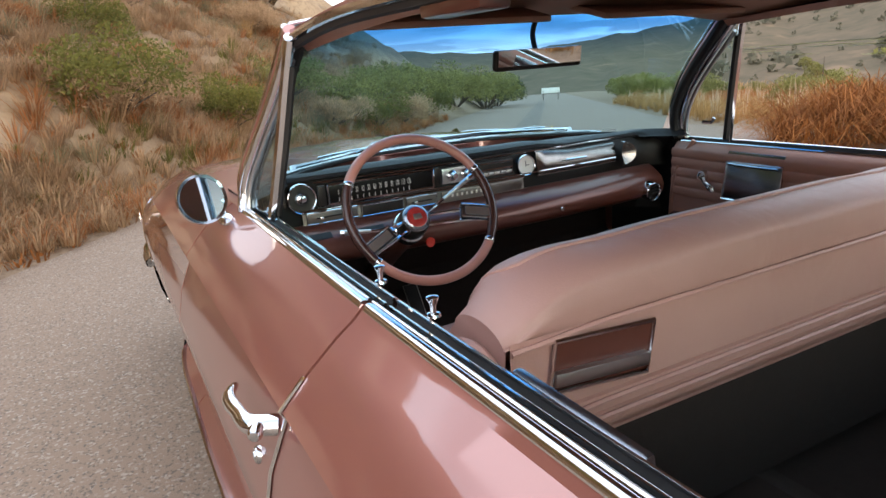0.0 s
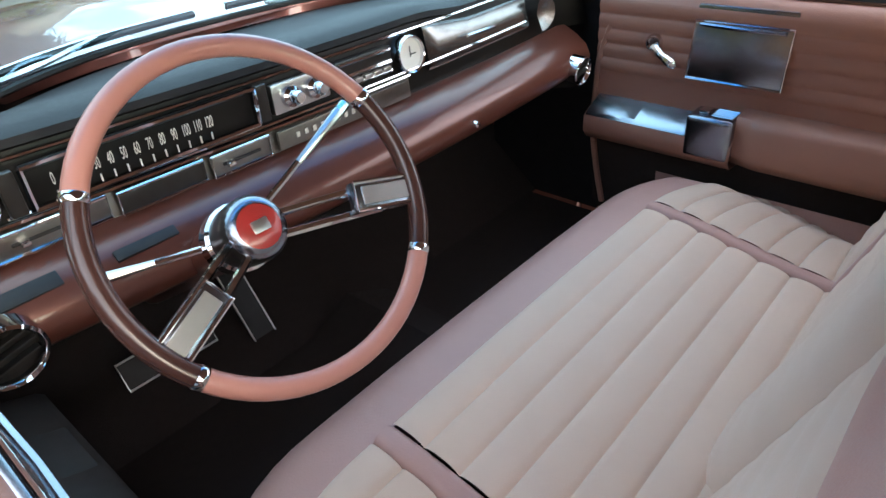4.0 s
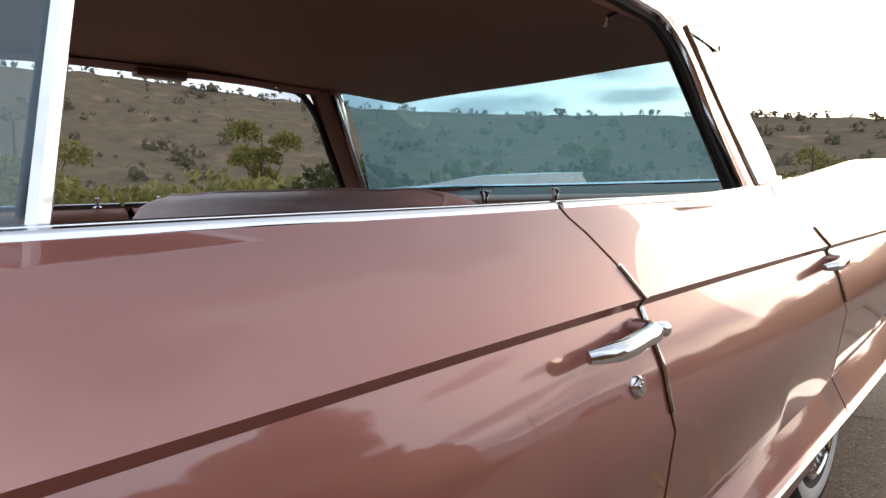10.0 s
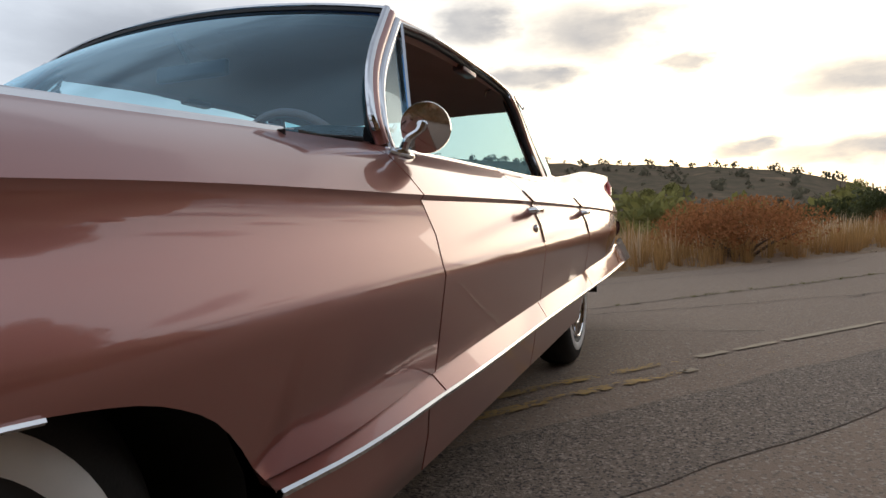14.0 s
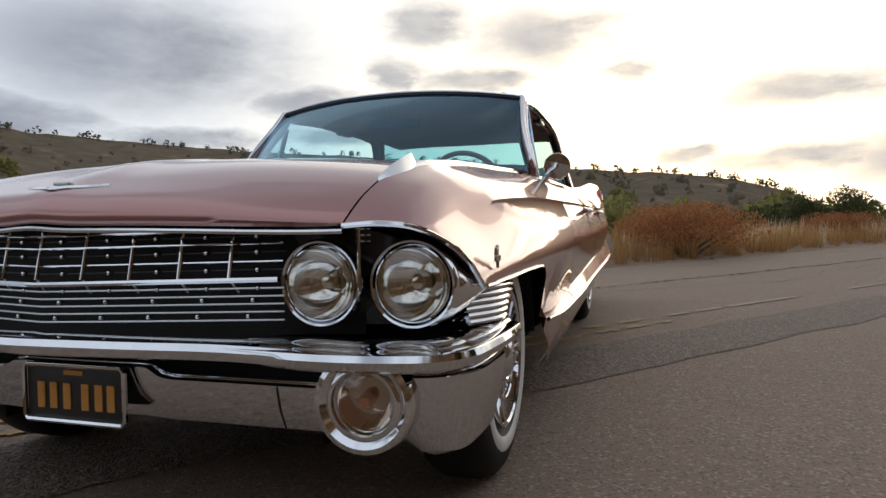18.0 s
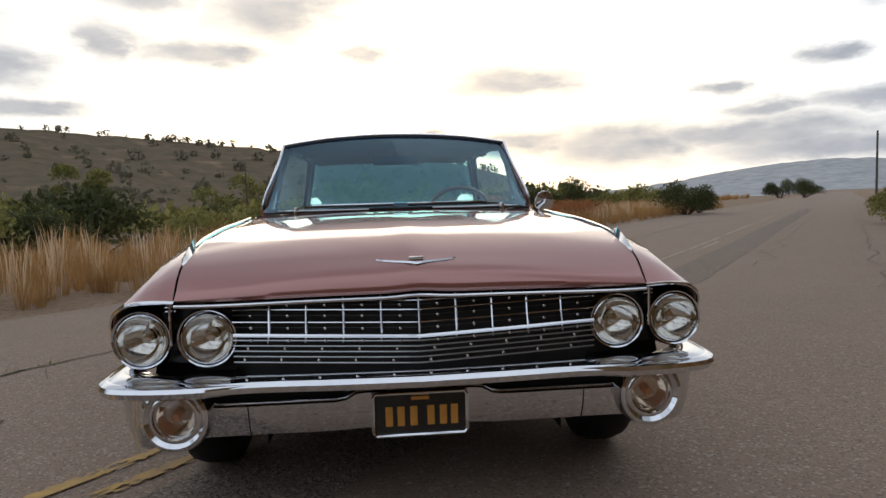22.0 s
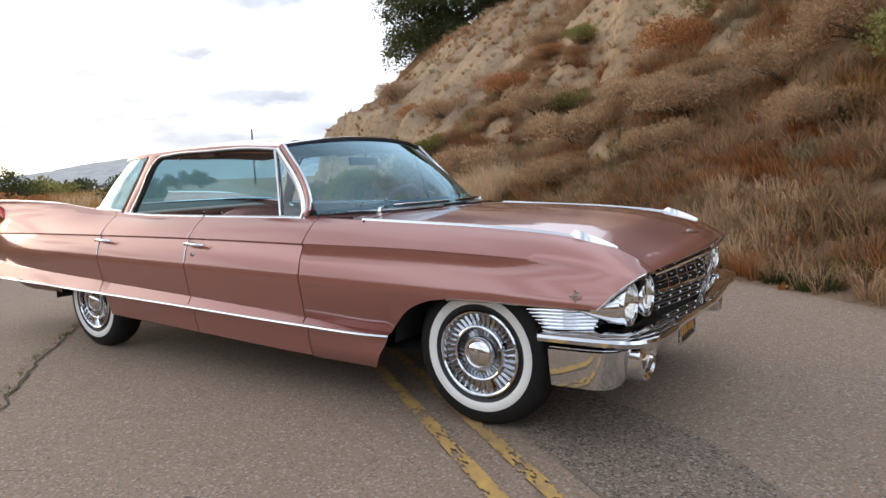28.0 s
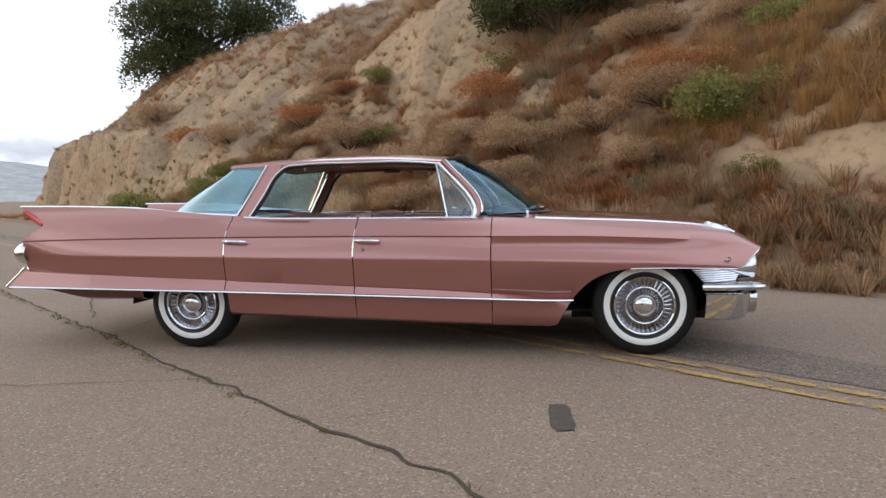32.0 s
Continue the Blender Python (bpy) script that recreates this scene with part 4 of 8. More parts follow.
# hood, cowl and trunk deck
hood_mid = curve((-0.72, 0.972), (-0.4, 0.962), (0.0, 0.945), (0.3, 0.921), (0.55, 0.882), (0.70, 0.842), (0.78, 0.806), (0.80, 0.782))


def hood_point(u, v):
    """u from -1 to 1 across, v from 0 at the cowl to 1 at the nose."""
    edge_x = lambda y: belt_x(min(y, 0.72)) - 0.006
    nose = 0.802 - 0.062 * abs(u) ** 1.4
    y = -0.70 + (nose + 0.70) * v
    ym = -0.70 + 1.50 * v
    x = u * edge_x(y)
    k = abs(u)
    ez = belt_z(min(y, 0.735)) - 0.001
    crown = (1 - k ** 2.4)
    z = ez + (hood_mid(ym) - ez) * crown + 0.006 * math.exp(-(u / 0.09) ** 2) * smoothstep(0.2, 0.8, v)
    z -= 0.019 * smoothstep(0.78, 1.0, v) * (1 - k ** 4)
    z -= 0.024 * max((y - 0.4955) / 0.2465, 0.0) ** 2 * k ** 4
    y_front = y
    return Vector((x, y_front, z))


bm = bmesh.new()
rows = [[hood_point(-1 + 2 * i / 44, j / 48) for i in range(45)] for j in range(49)]
lip_depth = lambda i: 0.026 - 0.018 * abs(i / 22 - 1) ** 4
lip = [p + Vector((0, -0.012, -lip_depth(i))) for i, p in enumerate(rows[-1])]
rows.append([p + Vector((0, 0.001, -0.45 * lip_depth(i))) for i, p in enumerate(rows[-1])])
rows.append(lip)
sheet(bm, rows)
part("hood", bm, PAINT, car, smooth=50)
bm = bmesh.new()
sweep(bm, [hood_point(-1 + 2 * i / 44, 1.0) + Vector((0, 0.004, -0.010 - lip_depth(i))) for i in range(45)], [(-0.010, -0.005), (-0.010, 0.004), (0.003, 0.004), (0.005, 0.0), (0.003, -0.005)])
part("hood_lip_moulding", bm, CHROME, car, "chrome moulding under the hood lip")
# V and crest on the hood, as plain shapes
bm = bmesh.new()
for s in (1, -1):
    rows = []
    for i in range(9):
        u = i / 8
        x = s * 0.118 * u
        v = 0.968 - 0.030 * u
        p = hood_point(x / 0.70, v)
        w_ = 0.009 * (1 - u) + 0.003
        q = hood_point(x / 0.70, v - w_ / 1.5)
        rows.append([p + Vector((0, 0.0, 0.002)), (p + q) / 2 + Vector((0, 0, 0.006)), q + Vector((0, 0, 0.002))])
    sheet(bm, rows, flip=s > 0)
emb = part("hood_v_emblem", bm, CHROME, car, "wide chrome V emblem")
bm = bmesh.new()
p = hood_point(0, 0.945)
box(bm, (0, p.y - 0.004, p.z + 0.005), (0.045, 0.016, 0.010), 0.004)
part("crest", bm, CHROME_SOFT, emb)

screen_foot = lambda x: Vector((x, -0.665 - 0.385 * (abs(x) / 0.748) ** 2.6, 0.976 - 0.012 * (abs(x) / 0.748) ** 2))
screen_head = lambda x: Vector((x, -1.282 - 0.085 * (abs(x) / 0.66) ** 2, 1.402 - 0.046 * (abs(x) / 0.66) ** 2.2))
bm = bmesh.new()
rows = []
for i in range(41):
    u = -1 + i / 20
    f = screen_foot(u * 0.756)
    yb = min(hood_point(u * 0.985, 0.0).y, -0.0)
    fr = Vector((u * (belt_x(-0.72) - 0.014), -0.704, 0))
    fr.z = hood_point(u, 0.0).z - 0.012
    fr.x = u * 0.742
    mid = f.lerp(fr, 0.5)
    mid.z = min(f.z, fr.z) - 0.004
    if f.y > fr.y - 0.02:
        fr.y = f.y + 0.02
    rows.append([f + Vector((0, -0.01, -0.004)), mid, fr])
sheet(bm, rows)
cowl = part("cowl", bm, PAINT, car)
for s in (1, -1):
    xs = steps((0.16, 0.585, 14))
    bm = bmesh.new()
    sheet(bm, [[(s * x, screen_foot(x).y + 0.014, 0.9735), (s * x, screen_foot(x).y + 0.062, 0.9715)] for x in xs], flip=s > 0)
    vent = part("cowl_vent", bm, BLACK, cowl, "black slotted air intake")
    for k in range(4):
        bm = bmesh.new()
        tube(bm, [(s * x, screen_foot(x).y + 0.018 + 0.013 * k, 0.9775 - 0.0006 * k) for x in xs], 0.0032, 5)
        part("vent_slat", bm, CHROME_SOFT, cowl, "thin bright slat")
    bm = bmesh.new()
    sheet(bm, [[(s * x, screen_foot(x).y + 0.012, 0.980), (s * x, screen_foot(x).y + 0.066 - 0.05 * (x - 0.585) / 0.065, 0.977)] for x in (0.585, 0.61, 0.65)], flip=s > 0)
    part("vent_end_plate", bm, CHROME_SOFT, cowl, "plain bright end plate")
    # fender shoulder that closes the gap beside the cowl
    bm = bmesh.new()
    rows = []
    for i in range(13):
        y = -1.12 + 0.42 * i / 12
        f = screen_foot(0.748 * min(1.0, ((max(-0.665 - y, 0)) / 0.385) ** (1 / 2.6) if y < -0.665 else 0.0))
        inner_x = min(f.x - 0.012, belt_x(y) - 0.02) if y < -0.70 else belt_x(y) - 0.06
        rows.append([(s * (belt_x(y) + 0.001), y, belt_z(y)), (s * max(inner_x, 0.55), y, 0.962)])
    sheet(bm, rows)
    part("cowl_side", bm, PAINT, cowl)

bm = bmesh.new()
rows = []
for i in range(31):
    y = -4.66 + 1.76 * i / 30
    bx, bz = belt_x(y), belt_z(y)
    deck = 1.002 - 0.055 * smoothstep(-3.4, -4.5, y)
    deck = min(deck, bz - 0.006) if y > -3.3 else deck
    half_row = [(bx, bz), (bx - 0.012, bz + 0.002), (bx - 0.028, bz - 0.006), (bx - 0.07 - 0.05 * smoothstep(-3.2, -4.2, y), min(bz - 0.012, deck + 0.02)), (bx - 0.20, deck), (bx * 0.35, deck + 0.012), (0, deck + 0.015)]
    rows.append((y, half_row))
cut = sum(y < -3.74 for y, h in rows)
sheet(bm, [[(-x, y, z) for x, z in h] + [(x, y, z) for x, z in h[-2::-1]] for y, h in rows[:cut + 1]], flip=True)
part("trunk_deck", bm, PAINT, car, smooth=30)
for s in (1, -1):
    # narrow strips that run forward beside the rear window
    bm = bmesh.new()
    sheet(bm, [[(s * x, y, z) for x, z in h[:4]] for y, h in rows[cut:]], flip=s < 0)
    part("quarter_shoulder", bm, PAINT, car, smooth=30)
for s in (1, -1):
    # bright edge on the fin, tail lamp in its notch, exhaust-like chrome pod and skeg cap
    bm = bmesh.new()
    ys = steps((-4.70, -3.45, 24))
    tube(bm, [(s * (belt_x(y) - 0.008), y, belt_z(y) + 0.001) for y in ys], [0.008] * 20 + [0.006, 0.004, 0.003, 0.002, 0.001], 6)
    part("fin_moulding", bm, CHROME, car, "bright edge on the tail fin")
    bm = bmesh.new()
    tube(bm, [(s * 0.816, -4.668, 1.066), (s * 0.834, -4.585, 1.018), (s * 0.848, -4.49, 0.957)], [0.008, 0.019, 0.014], 8)
    part("tail_light", bm, RED_LENS, car, "red tail light set in the fin")
    bm = bmesh.new()
    lathe(bm, [(0.0, 0.112), (0.03, 0.106), (0.058, 0.088), (0.078, 0.055), (0.088, 0.015), (0.089, -0.03)], 28, aim((s * 0.815, -4.645, 0.735), (0, -1, 0)))
    part("rear_pod", bm, CHROME, car, "rounded chrome rear pod")
    bm = bmesh.new()
    sweep(bm, [(s * 0.878, -4.640, 0.630), (s * 0.905, -4.700, 0.560), (s * 0.926, -4.772, 0.486)], [(-0.035, -0.008), (-0.035, 0.008), (0.006, 0.008), (0.008, 0.0), (0.006, -0.008)], up=(0, -0.8, -0.6))
    part("skeg_cap", bm, CHROME, car, "chrome cap on the lower fin")
    bm = bmesh.new()
    rows = []
    for y in steps((-4.60, -3.66, 12)):
        low = 0.375 + 0.075 * smoothstep(-4.1, -4.6, y)
        rows.append([(s * 0.87, y, 0.48), (s * 0.855, y, low + 0.02), (s * 0.80, y, low), (s * 0.60, y, low)])
    sheet(bm, rows)
    part("rear_underpan", bm, PAINT_IN, car, "dark painted underpan")
bm = bmesh.new()
sheet(bm, [[(x, -4.50 - 0.14 * (1 - (x / 0.80) ** 2), z) for x in steps((-0.80, 0.80, 16))] for z in (0.94, 0.86, 0.70, 0.52, 0.45)])
part("rear_panel", bm, PAINT, car)
bm = bmesh.new()
sweep(bm, [(x, -4.62 - 0.16 * (1 - (x / 0.86) ** 2), 0.56) for x in steps((-0.84, 0.84, 24))], [(-0.02, -0.08), (0.03, -0.07), (0.045, 0.0), (0.03, 0.06), (-0.02, 0.07)])
part("rear_bumper", bm, CHROME, car, "chrome rear bumper")
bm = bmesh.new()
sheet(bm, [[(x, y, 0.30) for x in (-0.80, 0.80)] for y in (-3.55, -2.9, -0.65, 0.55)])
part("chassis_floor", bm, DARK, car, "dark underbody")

# ---------------------------------------------------------------- roof and glass
roof_x = curve((-3.10, 0.605), (-2.8, 0.638), (-2.3, 0.655), (-1.8, 0.662), (-1.36, 0.662))
roof_z = curve((-3.10, 1.372), (-2.7, 1.382), (-2.2, 1.390), (-1.8, 1.385), (-1.36, 1.356))
roof_mid = curve((-3.10, 1.392), (-2.7, 1.432), (-2.2, 1.448), (-1.8, 1.444), (-1.5, 1.425), (-1.28, 1.402))


def roof_point(u, v, drop=0.0, shrink=0.0):
    """u across from -1 to 1, v from 0 at the windscreen to 1 at the back."""
    k = abs(u)
    y0 = -1.280 - 0.085 * u * u
    y1 = -3.105 + 0.09 * u * u
    y = y0 + (y1 - y0) * v
    xe, ze, zm = roof_x(y) - shrink, roof_z(y), roof_mid(y)
    return Vector((u * xe, y, ze + (zm - ze) * (1 - k ** 2.7) - drop))


bm = bmesh.new()
us = [math.sin(math.pi / 2 * (-1 + i / 18)) for i in range(37)]
rows = [[roof_point(u, j / 30) for u in us] for j in range(31)]
rows = [[Vector((rw[0].x * 1.006, rw[0].y, rw[0].z - 0.022))] + rw + [Vector((rw[-1].x * 1.006, rw[-1].y, rw[-1].z - 0.022))] for rw in rows]
front = [p + Vector((0, 0.006, -0.014)) for p in rows[0]]
back = [p + Vector((0, -0.010, -0.018)) for p in rows[-1]]
sheet(bm, [front] + rows + [back])
part("roof", bm, PAINT, car, smooth=45)
bm = bmesh.new()
rows = []
for j in range(25):
    v = 0.005 + 0.985 * j / 24
    bow = 0.004 * math.cos(j * math.pi / 4)
    rows.append([roof_point(u * 0.985, v, 0.030 + bow) for u in us])
sheet(bm, rows, flip=True)
part("headliner", bm, HEADLINE, car, "brown cloth headliner", smooth=60)
bm = bmesh.new()
sweep(bm, [roof_point(u, 1.0) + Vector((0, -0.004, -0.012)) for u in us], [(-0.010, -0.006), (-0.010, 0.008), (0.006, 0.008), (0.006, -0.006)])
part("roof_rear_moulding", bm, CHROME, car, "chrome strip on the roof's rear edge")

# windscreen
bm = bmesh.new()
rows = []
for j in range(17):
    v = j / 16
    row = []
    for i in range(41):
        u = -1 + i / 20
        a, b = screen_foot(u * 0.746), screen_head(u * 0.655)
        p = a.lerp(b, v)
        bulge = 0.030 * math.sin(math.pi * v) * (1 - 0.4 * abs(u))
        row.append(p + Vector((0, bulge, bulge * 0.6)))
    rows.append(row)
sheet(bm, rows)
screen = part("windscreen", bm, SCREEN, car, "curved windscreen with a blue tinted top band", smooth=80)
screen.visible_shadow = False
for nm, row, r, mt in (("windscreen_foot_gasket", rows[0], 0.006, BLACK), ("windscreen_head_gasket", rows[-1], 0.010, BLACK)):
    bm = bmesh.new()
    tube(bm, row, r, 6)
    part(nm, bm, mt, car, "black rubber windscreen gasket")
bm = bmesh.new()
tube(bm, [p + Vector((0, 0.004, 0.012)) for p in rows[-1]], 0.006, 6)
part("windscreen_head_moulding", bm, CHROME, car, "thin chrome moulding")

# wipers
for s, tip in ((1, (-0.06, -0.735, 0.992)), (-1, (0.03, -0.71, 0.985))):
    px = 0.537 * s
    piv = Vector((px, screen_foot(px).y + 0.045, 0.968))
    bm = bmesh.new()
    lathe(bm, [(0.0, 0.026), (0.012, 0.024), (0.015, 0.012), (0.019, 0.0), (0.019, -0.01)], 14, aim(piv, (0, 0.25, 1)))
    wip = part("wiper", bm, CHROME, car, "chrome windscreen wiper with a black blade")
    bm = bmesh.new()
    pts = path([piv + Vector((0, 0, 0.018)), piv + Vector((-0.12 * s, -0.005, 0.030)), Vector((px - 0.30 * s, screen_foot(px - 0.30 * s).y + 0.012, 1.0))], 12)
    tube(bm, pts, [0.008, 0.008, 0.007, 0.007, 0.006, 0.006, 0.006, 0.005, 0.005, 0.005, 0.004, 0.004, 0.004], 6, squash=0.6)
    part("wiper_arm", bm, CHROME, wip)
    bm = bmesh.new()
    tube(bm, [Vector((x, screen_foot(x).y + 0.012, 1.001)) for x in steps((px - 0.09 * s, px - 0.50 * s, 12))], 0.0035, 6)
    part("blade_holder", bm, CHROME, wip)
    bm = bmesh.new()
    tube(bm, [Vector((x, screen_foot(x).y + 0.008, 0.994)) for x in steps((px - 0.09 * s, px - 0.50 * s, 12))], 0.005, 6, squash=1.4)
    part("wiper_blade", bm, BLACK, wip, "black rubber blade")

for s in (1, -1):
    # front pillar: painted skin, chrome frame, black gasket
    line = [(0.660, -1.388, 1.354), (0.672, -1.318, 1.280), (0.690, -1.238, 1.200), (0.714, -1.168, 1.120), (0.737, -1.126, 1.050), (0.750, -1.114, 1.000), (0.758, -1.130, 0.958)]
    pts = path(mirrored(line, s), 24)
    bm = bmesh.new()
    tube(bm, [p + Vector((0.0, 0.006, 0.004)) for p in pts], 0.019, 10, squash=0.8)
    part("front_pillar", bm, PAINT, car)
    bm = bmesh.new()
    tube(bm, [p + Vector((0.008 * s, -0.018, -0.013)) for p in pts], 0.0155, 10)
    part("pillar_frame", bm, CHROME, car, "curved chrome window frame")
    bm = bmesh.new()
    tube(bm, [p + Vector((0.004 * s, -0.041, -0.026)) for p in pts[2:]], 0.0065, 8)
    part("vent_frame", bm, CHROME_SOFT, car, "slim bright frame round the vent pane")
    bm = bmesh.new()
    tube(bm, [p + Vector((0.004 * s, 0.028, 0.012)) for p in pts[:-1]], 0.011, 8, squash=0.8)
    part("pillar_moulding", bm, CHROME, car, "chrome strip beside the windscreen")
    bm = bmesh.new()
    tube(bm, [p + Vector((-0.016 * s, -0.006, -0.008)) for p in pts], 0.016, 8)
    part("pillar_lining", bm, BLACK, car, "black pillar lining")
    # vent window
    bar = [(0.743, -1.338, 0.958), (0.713, -1.372, 1.12), (0.685, -1.408, 1.285), (0.676, -1.42, 1.335)]
    bm = bmesh.new()
    tube(bm, path(mirrored(bar, s), 10), 0.0085, 6, squash=1.3)
    vent = part("vent_window", bm, CHROME, car, "fixed triangular vent window in a chrome frame")
    bm = bmesh.new()
    f = path(mirrored(line, s), 12)
    g = path(mirrored(bar[:3], s), 12)
    sheet(bm, [[a + Vector((-0.004 * s, 0, 0)), b + Vector((-0.004 * s, -0.01, 0))] for a, b in zip(g[::-1], f)])
    pane = part("vent_pane", bm, GLASS, vent, "tinted glass")
    pane.visible_shadow = False
    bm = bmesh.new()
    tube(bm, path(mirrored([(0.731, -1.336, 0.968), (0.701, -1.370, 1.12), (0.673, -1.406, 1.285)], s), 8), 0.010, 6)
    part("vent_gasket", bm, BLACK, vent, "black rubber gasket")
    bm = bmesh.new()
    tube(bm, [(s * 0.70, -1.27, 1.02), (s * 0.70, -1.30, 1.02), (s * 0.705, -1.31, 1.035)], 0.006, 6)
    part("vent_latch", bm, CHROME, vent, "chrome latch")
    # window head frame, rear window edge and rear pillar
    head = [(0.668, -1.390, 1.338), (0.672, -1.60, 1.358), (0.670, -2.05, 1.366), (0.663, -2.45, 1.362), (0.664, -2.57, 1.348), (0.676, -2.625, 1.305), (0.712, -2.735, 1.13), (0.745, -2.83, 0.985)]
    hp = path(mirrored(head, s), 40)
    bm = bmesh.new()
    tube(bm, hp, 0.009, 8)
    part("window_frame", bm, CHROME, car, "chrome side window frame")
    bm = bmesh.new()
    tube(bm, [p + Vector((-0.012 * s, 0.012 * smoothstep(-2.5, -2.62, p.y), -0.010)) for p in hp], 0.011, 8)
    part("window_seal", bm, BLACK, car, "black rubber window seal")
    bm = bmesh.new()
    rows = []
    for i in range(13):
        v = i / 12
        fr = Vector((0.655, -2.590, 1.366)).lerp(Vector((0.752, -2.838, 0.984)), v)
        bk = Vector((0.640, -2.712, 1.372)).lerp(Vector((0.742, -2.925, 0.992)), v)
        c = fr.lerp(bk, 0.5) + Vector((0.012, 0, 0))
        inner = fr.lerp(bk, 0.5) + Vector((-0.035, 0, 0))
        rows.append([(p.x * s, p.y, p.z) for p in (fr, c, bk, inner)])
    sheet(bm, rows, flip=s < 0, ring=True)
    part("rear_pillar", bm, PAINT, car, smooth=60)
    bm = bmesh.new()
    rows = []
    for i in range(13):
        v = i / 12
        fr = Vector((0.630, -2.600, 1.345)).lerp(Vector((0.712, -2.815, 0.975)), v)
        bk = Vector((0.622, -2.660, 1.350)).lerp(Vector((0.708, -2.875, 0.985)), v)
        rows.append([(p.x * s, p.y, p.z) for p in (fr, bk)])
    sheet(bm, rows)
    thicken(bm, 0.012)
    part("rear_pillar_lining", bm, LEATHER_BROWN, car, "rose-brown pillar lining")
    bm = bmesh.new()
    tube(bm, mirrored([(0.614, -2.672, 1.345), (0.655, -2.775, 1.17), (0.700, -2.892, 0.982)], s), 0.011, 8, squash=0.6)
    part("rear_glass_frame", bm, CHROME, car, "chrome frame inside the rear window's edge")
    bm = bmesh.new()
    tube(bm, path(mirrored([(0.646, -2.722, 1.366), (0.695, -2.82, 1.18), (0.748, -2.93, 0.995)], s), 10), 0.008, 6)
    part("rear_pillar_moulding", bm, CHROME, car, "chrome strip on the rear pillar")

# wrap-round rear window
foot = path([(0.735, -2.935, 0.995), (0.728, -3.12, 1.006), (0.680, -3.36, 1.014), (0.52, -3.58, 1.015), (0.25, -3.72, 1.015), (0.0, -3.75, 1.015)], 24)
head_ = path([(0.640, -2.73, 1.360), (0.632, -2.84, 1.362), (0.600, -2.98, 1.362), (0.46, -3.04, 1.370), (0.22, -3.075, 1.377), (0.0, -3.085, 1.379)], 24)
foot = foot[:-1] + [Vector((-p.x, p.y, p.z)) for p in foot[::-1]]
head_ = head_[:-1] + [Vector((-p.x, p.y, p.z)) for p in head_[::-1]]
bm = bmesh.new()
sheet(bm, [[a.lerp(b, k / 10) + Vector((0, -0.02 * math.sin(math.pi * k / 10), 0.01 * math.sin(math.pi * k / 10))) for a, b in zip(foot, head_)] for k in range(11)])
rear = part("rear_window", bm, GLASS_REAR, car, "wrap-round blue-tinted rear window", smooth=80)
rear.visible_shadow = False
bm = bmesh.new()
tube(bm, [p + Vector((0, 0, 0.002)) for p in foot], 0.010, 6)
part("rear_window_moulding", bm, CHROME, car, "chrome moulding round the rear window")

# outside mirror on the driver's door
bm = bmesh.new()
base = Vector((-0.812, -1.121, 0.937))
lathe(bm, [(0.0, 0.010), (0.010, 0.008), (0.020, 0.004), (0.024, 0.0), (0.024, -0.006)], 24, aim(base, (-0.5, 0, 1)) @ Matrix.Diagonal((0.75, 2.6, 1, 1)))
mir = part("side_mirror", bm, CHROME, car, "round chrome door mirror on a stalk")
head_c = Vector((-0.860, -1.150, 0.995))
bm = bmesh.new()
tube(bm, path([base, base + Vector((-0.018, 0.008, 0.03)), head_c + Vector((0.006, 0.028, -0.01)), head_c + Vector((0, 0.022, 0.008))], 10), [0.013, 0.012, 0.011, 0.010, 0.010, 0.009, 0.009, 0.009, 0.010, 0.012, 0.012], 8)
part("stalk", bm, CHROME, mir)
face = aim(head_c, (0.22, -1, 0.24)) @ Matrix.Scale(1.06, 4)
bm = bmesh.new()
lathe(bm, [(0.050, 0.004), (0.0565, 0.005), (0.058, -0.002), (0.0565, -0.008), (0.040, -0.0105), (0.020, -0.012), (0.0, -0.0125)], 28, face)
part("mirror_shell", bm, CHROME, mir)
bm = bmesh.new()
lathe(bm, [(0.0, 0.003), (0.052, 0.003)], 28, face)
part("mirror_glass", bm, MIRROR, mir, "mirror glass")

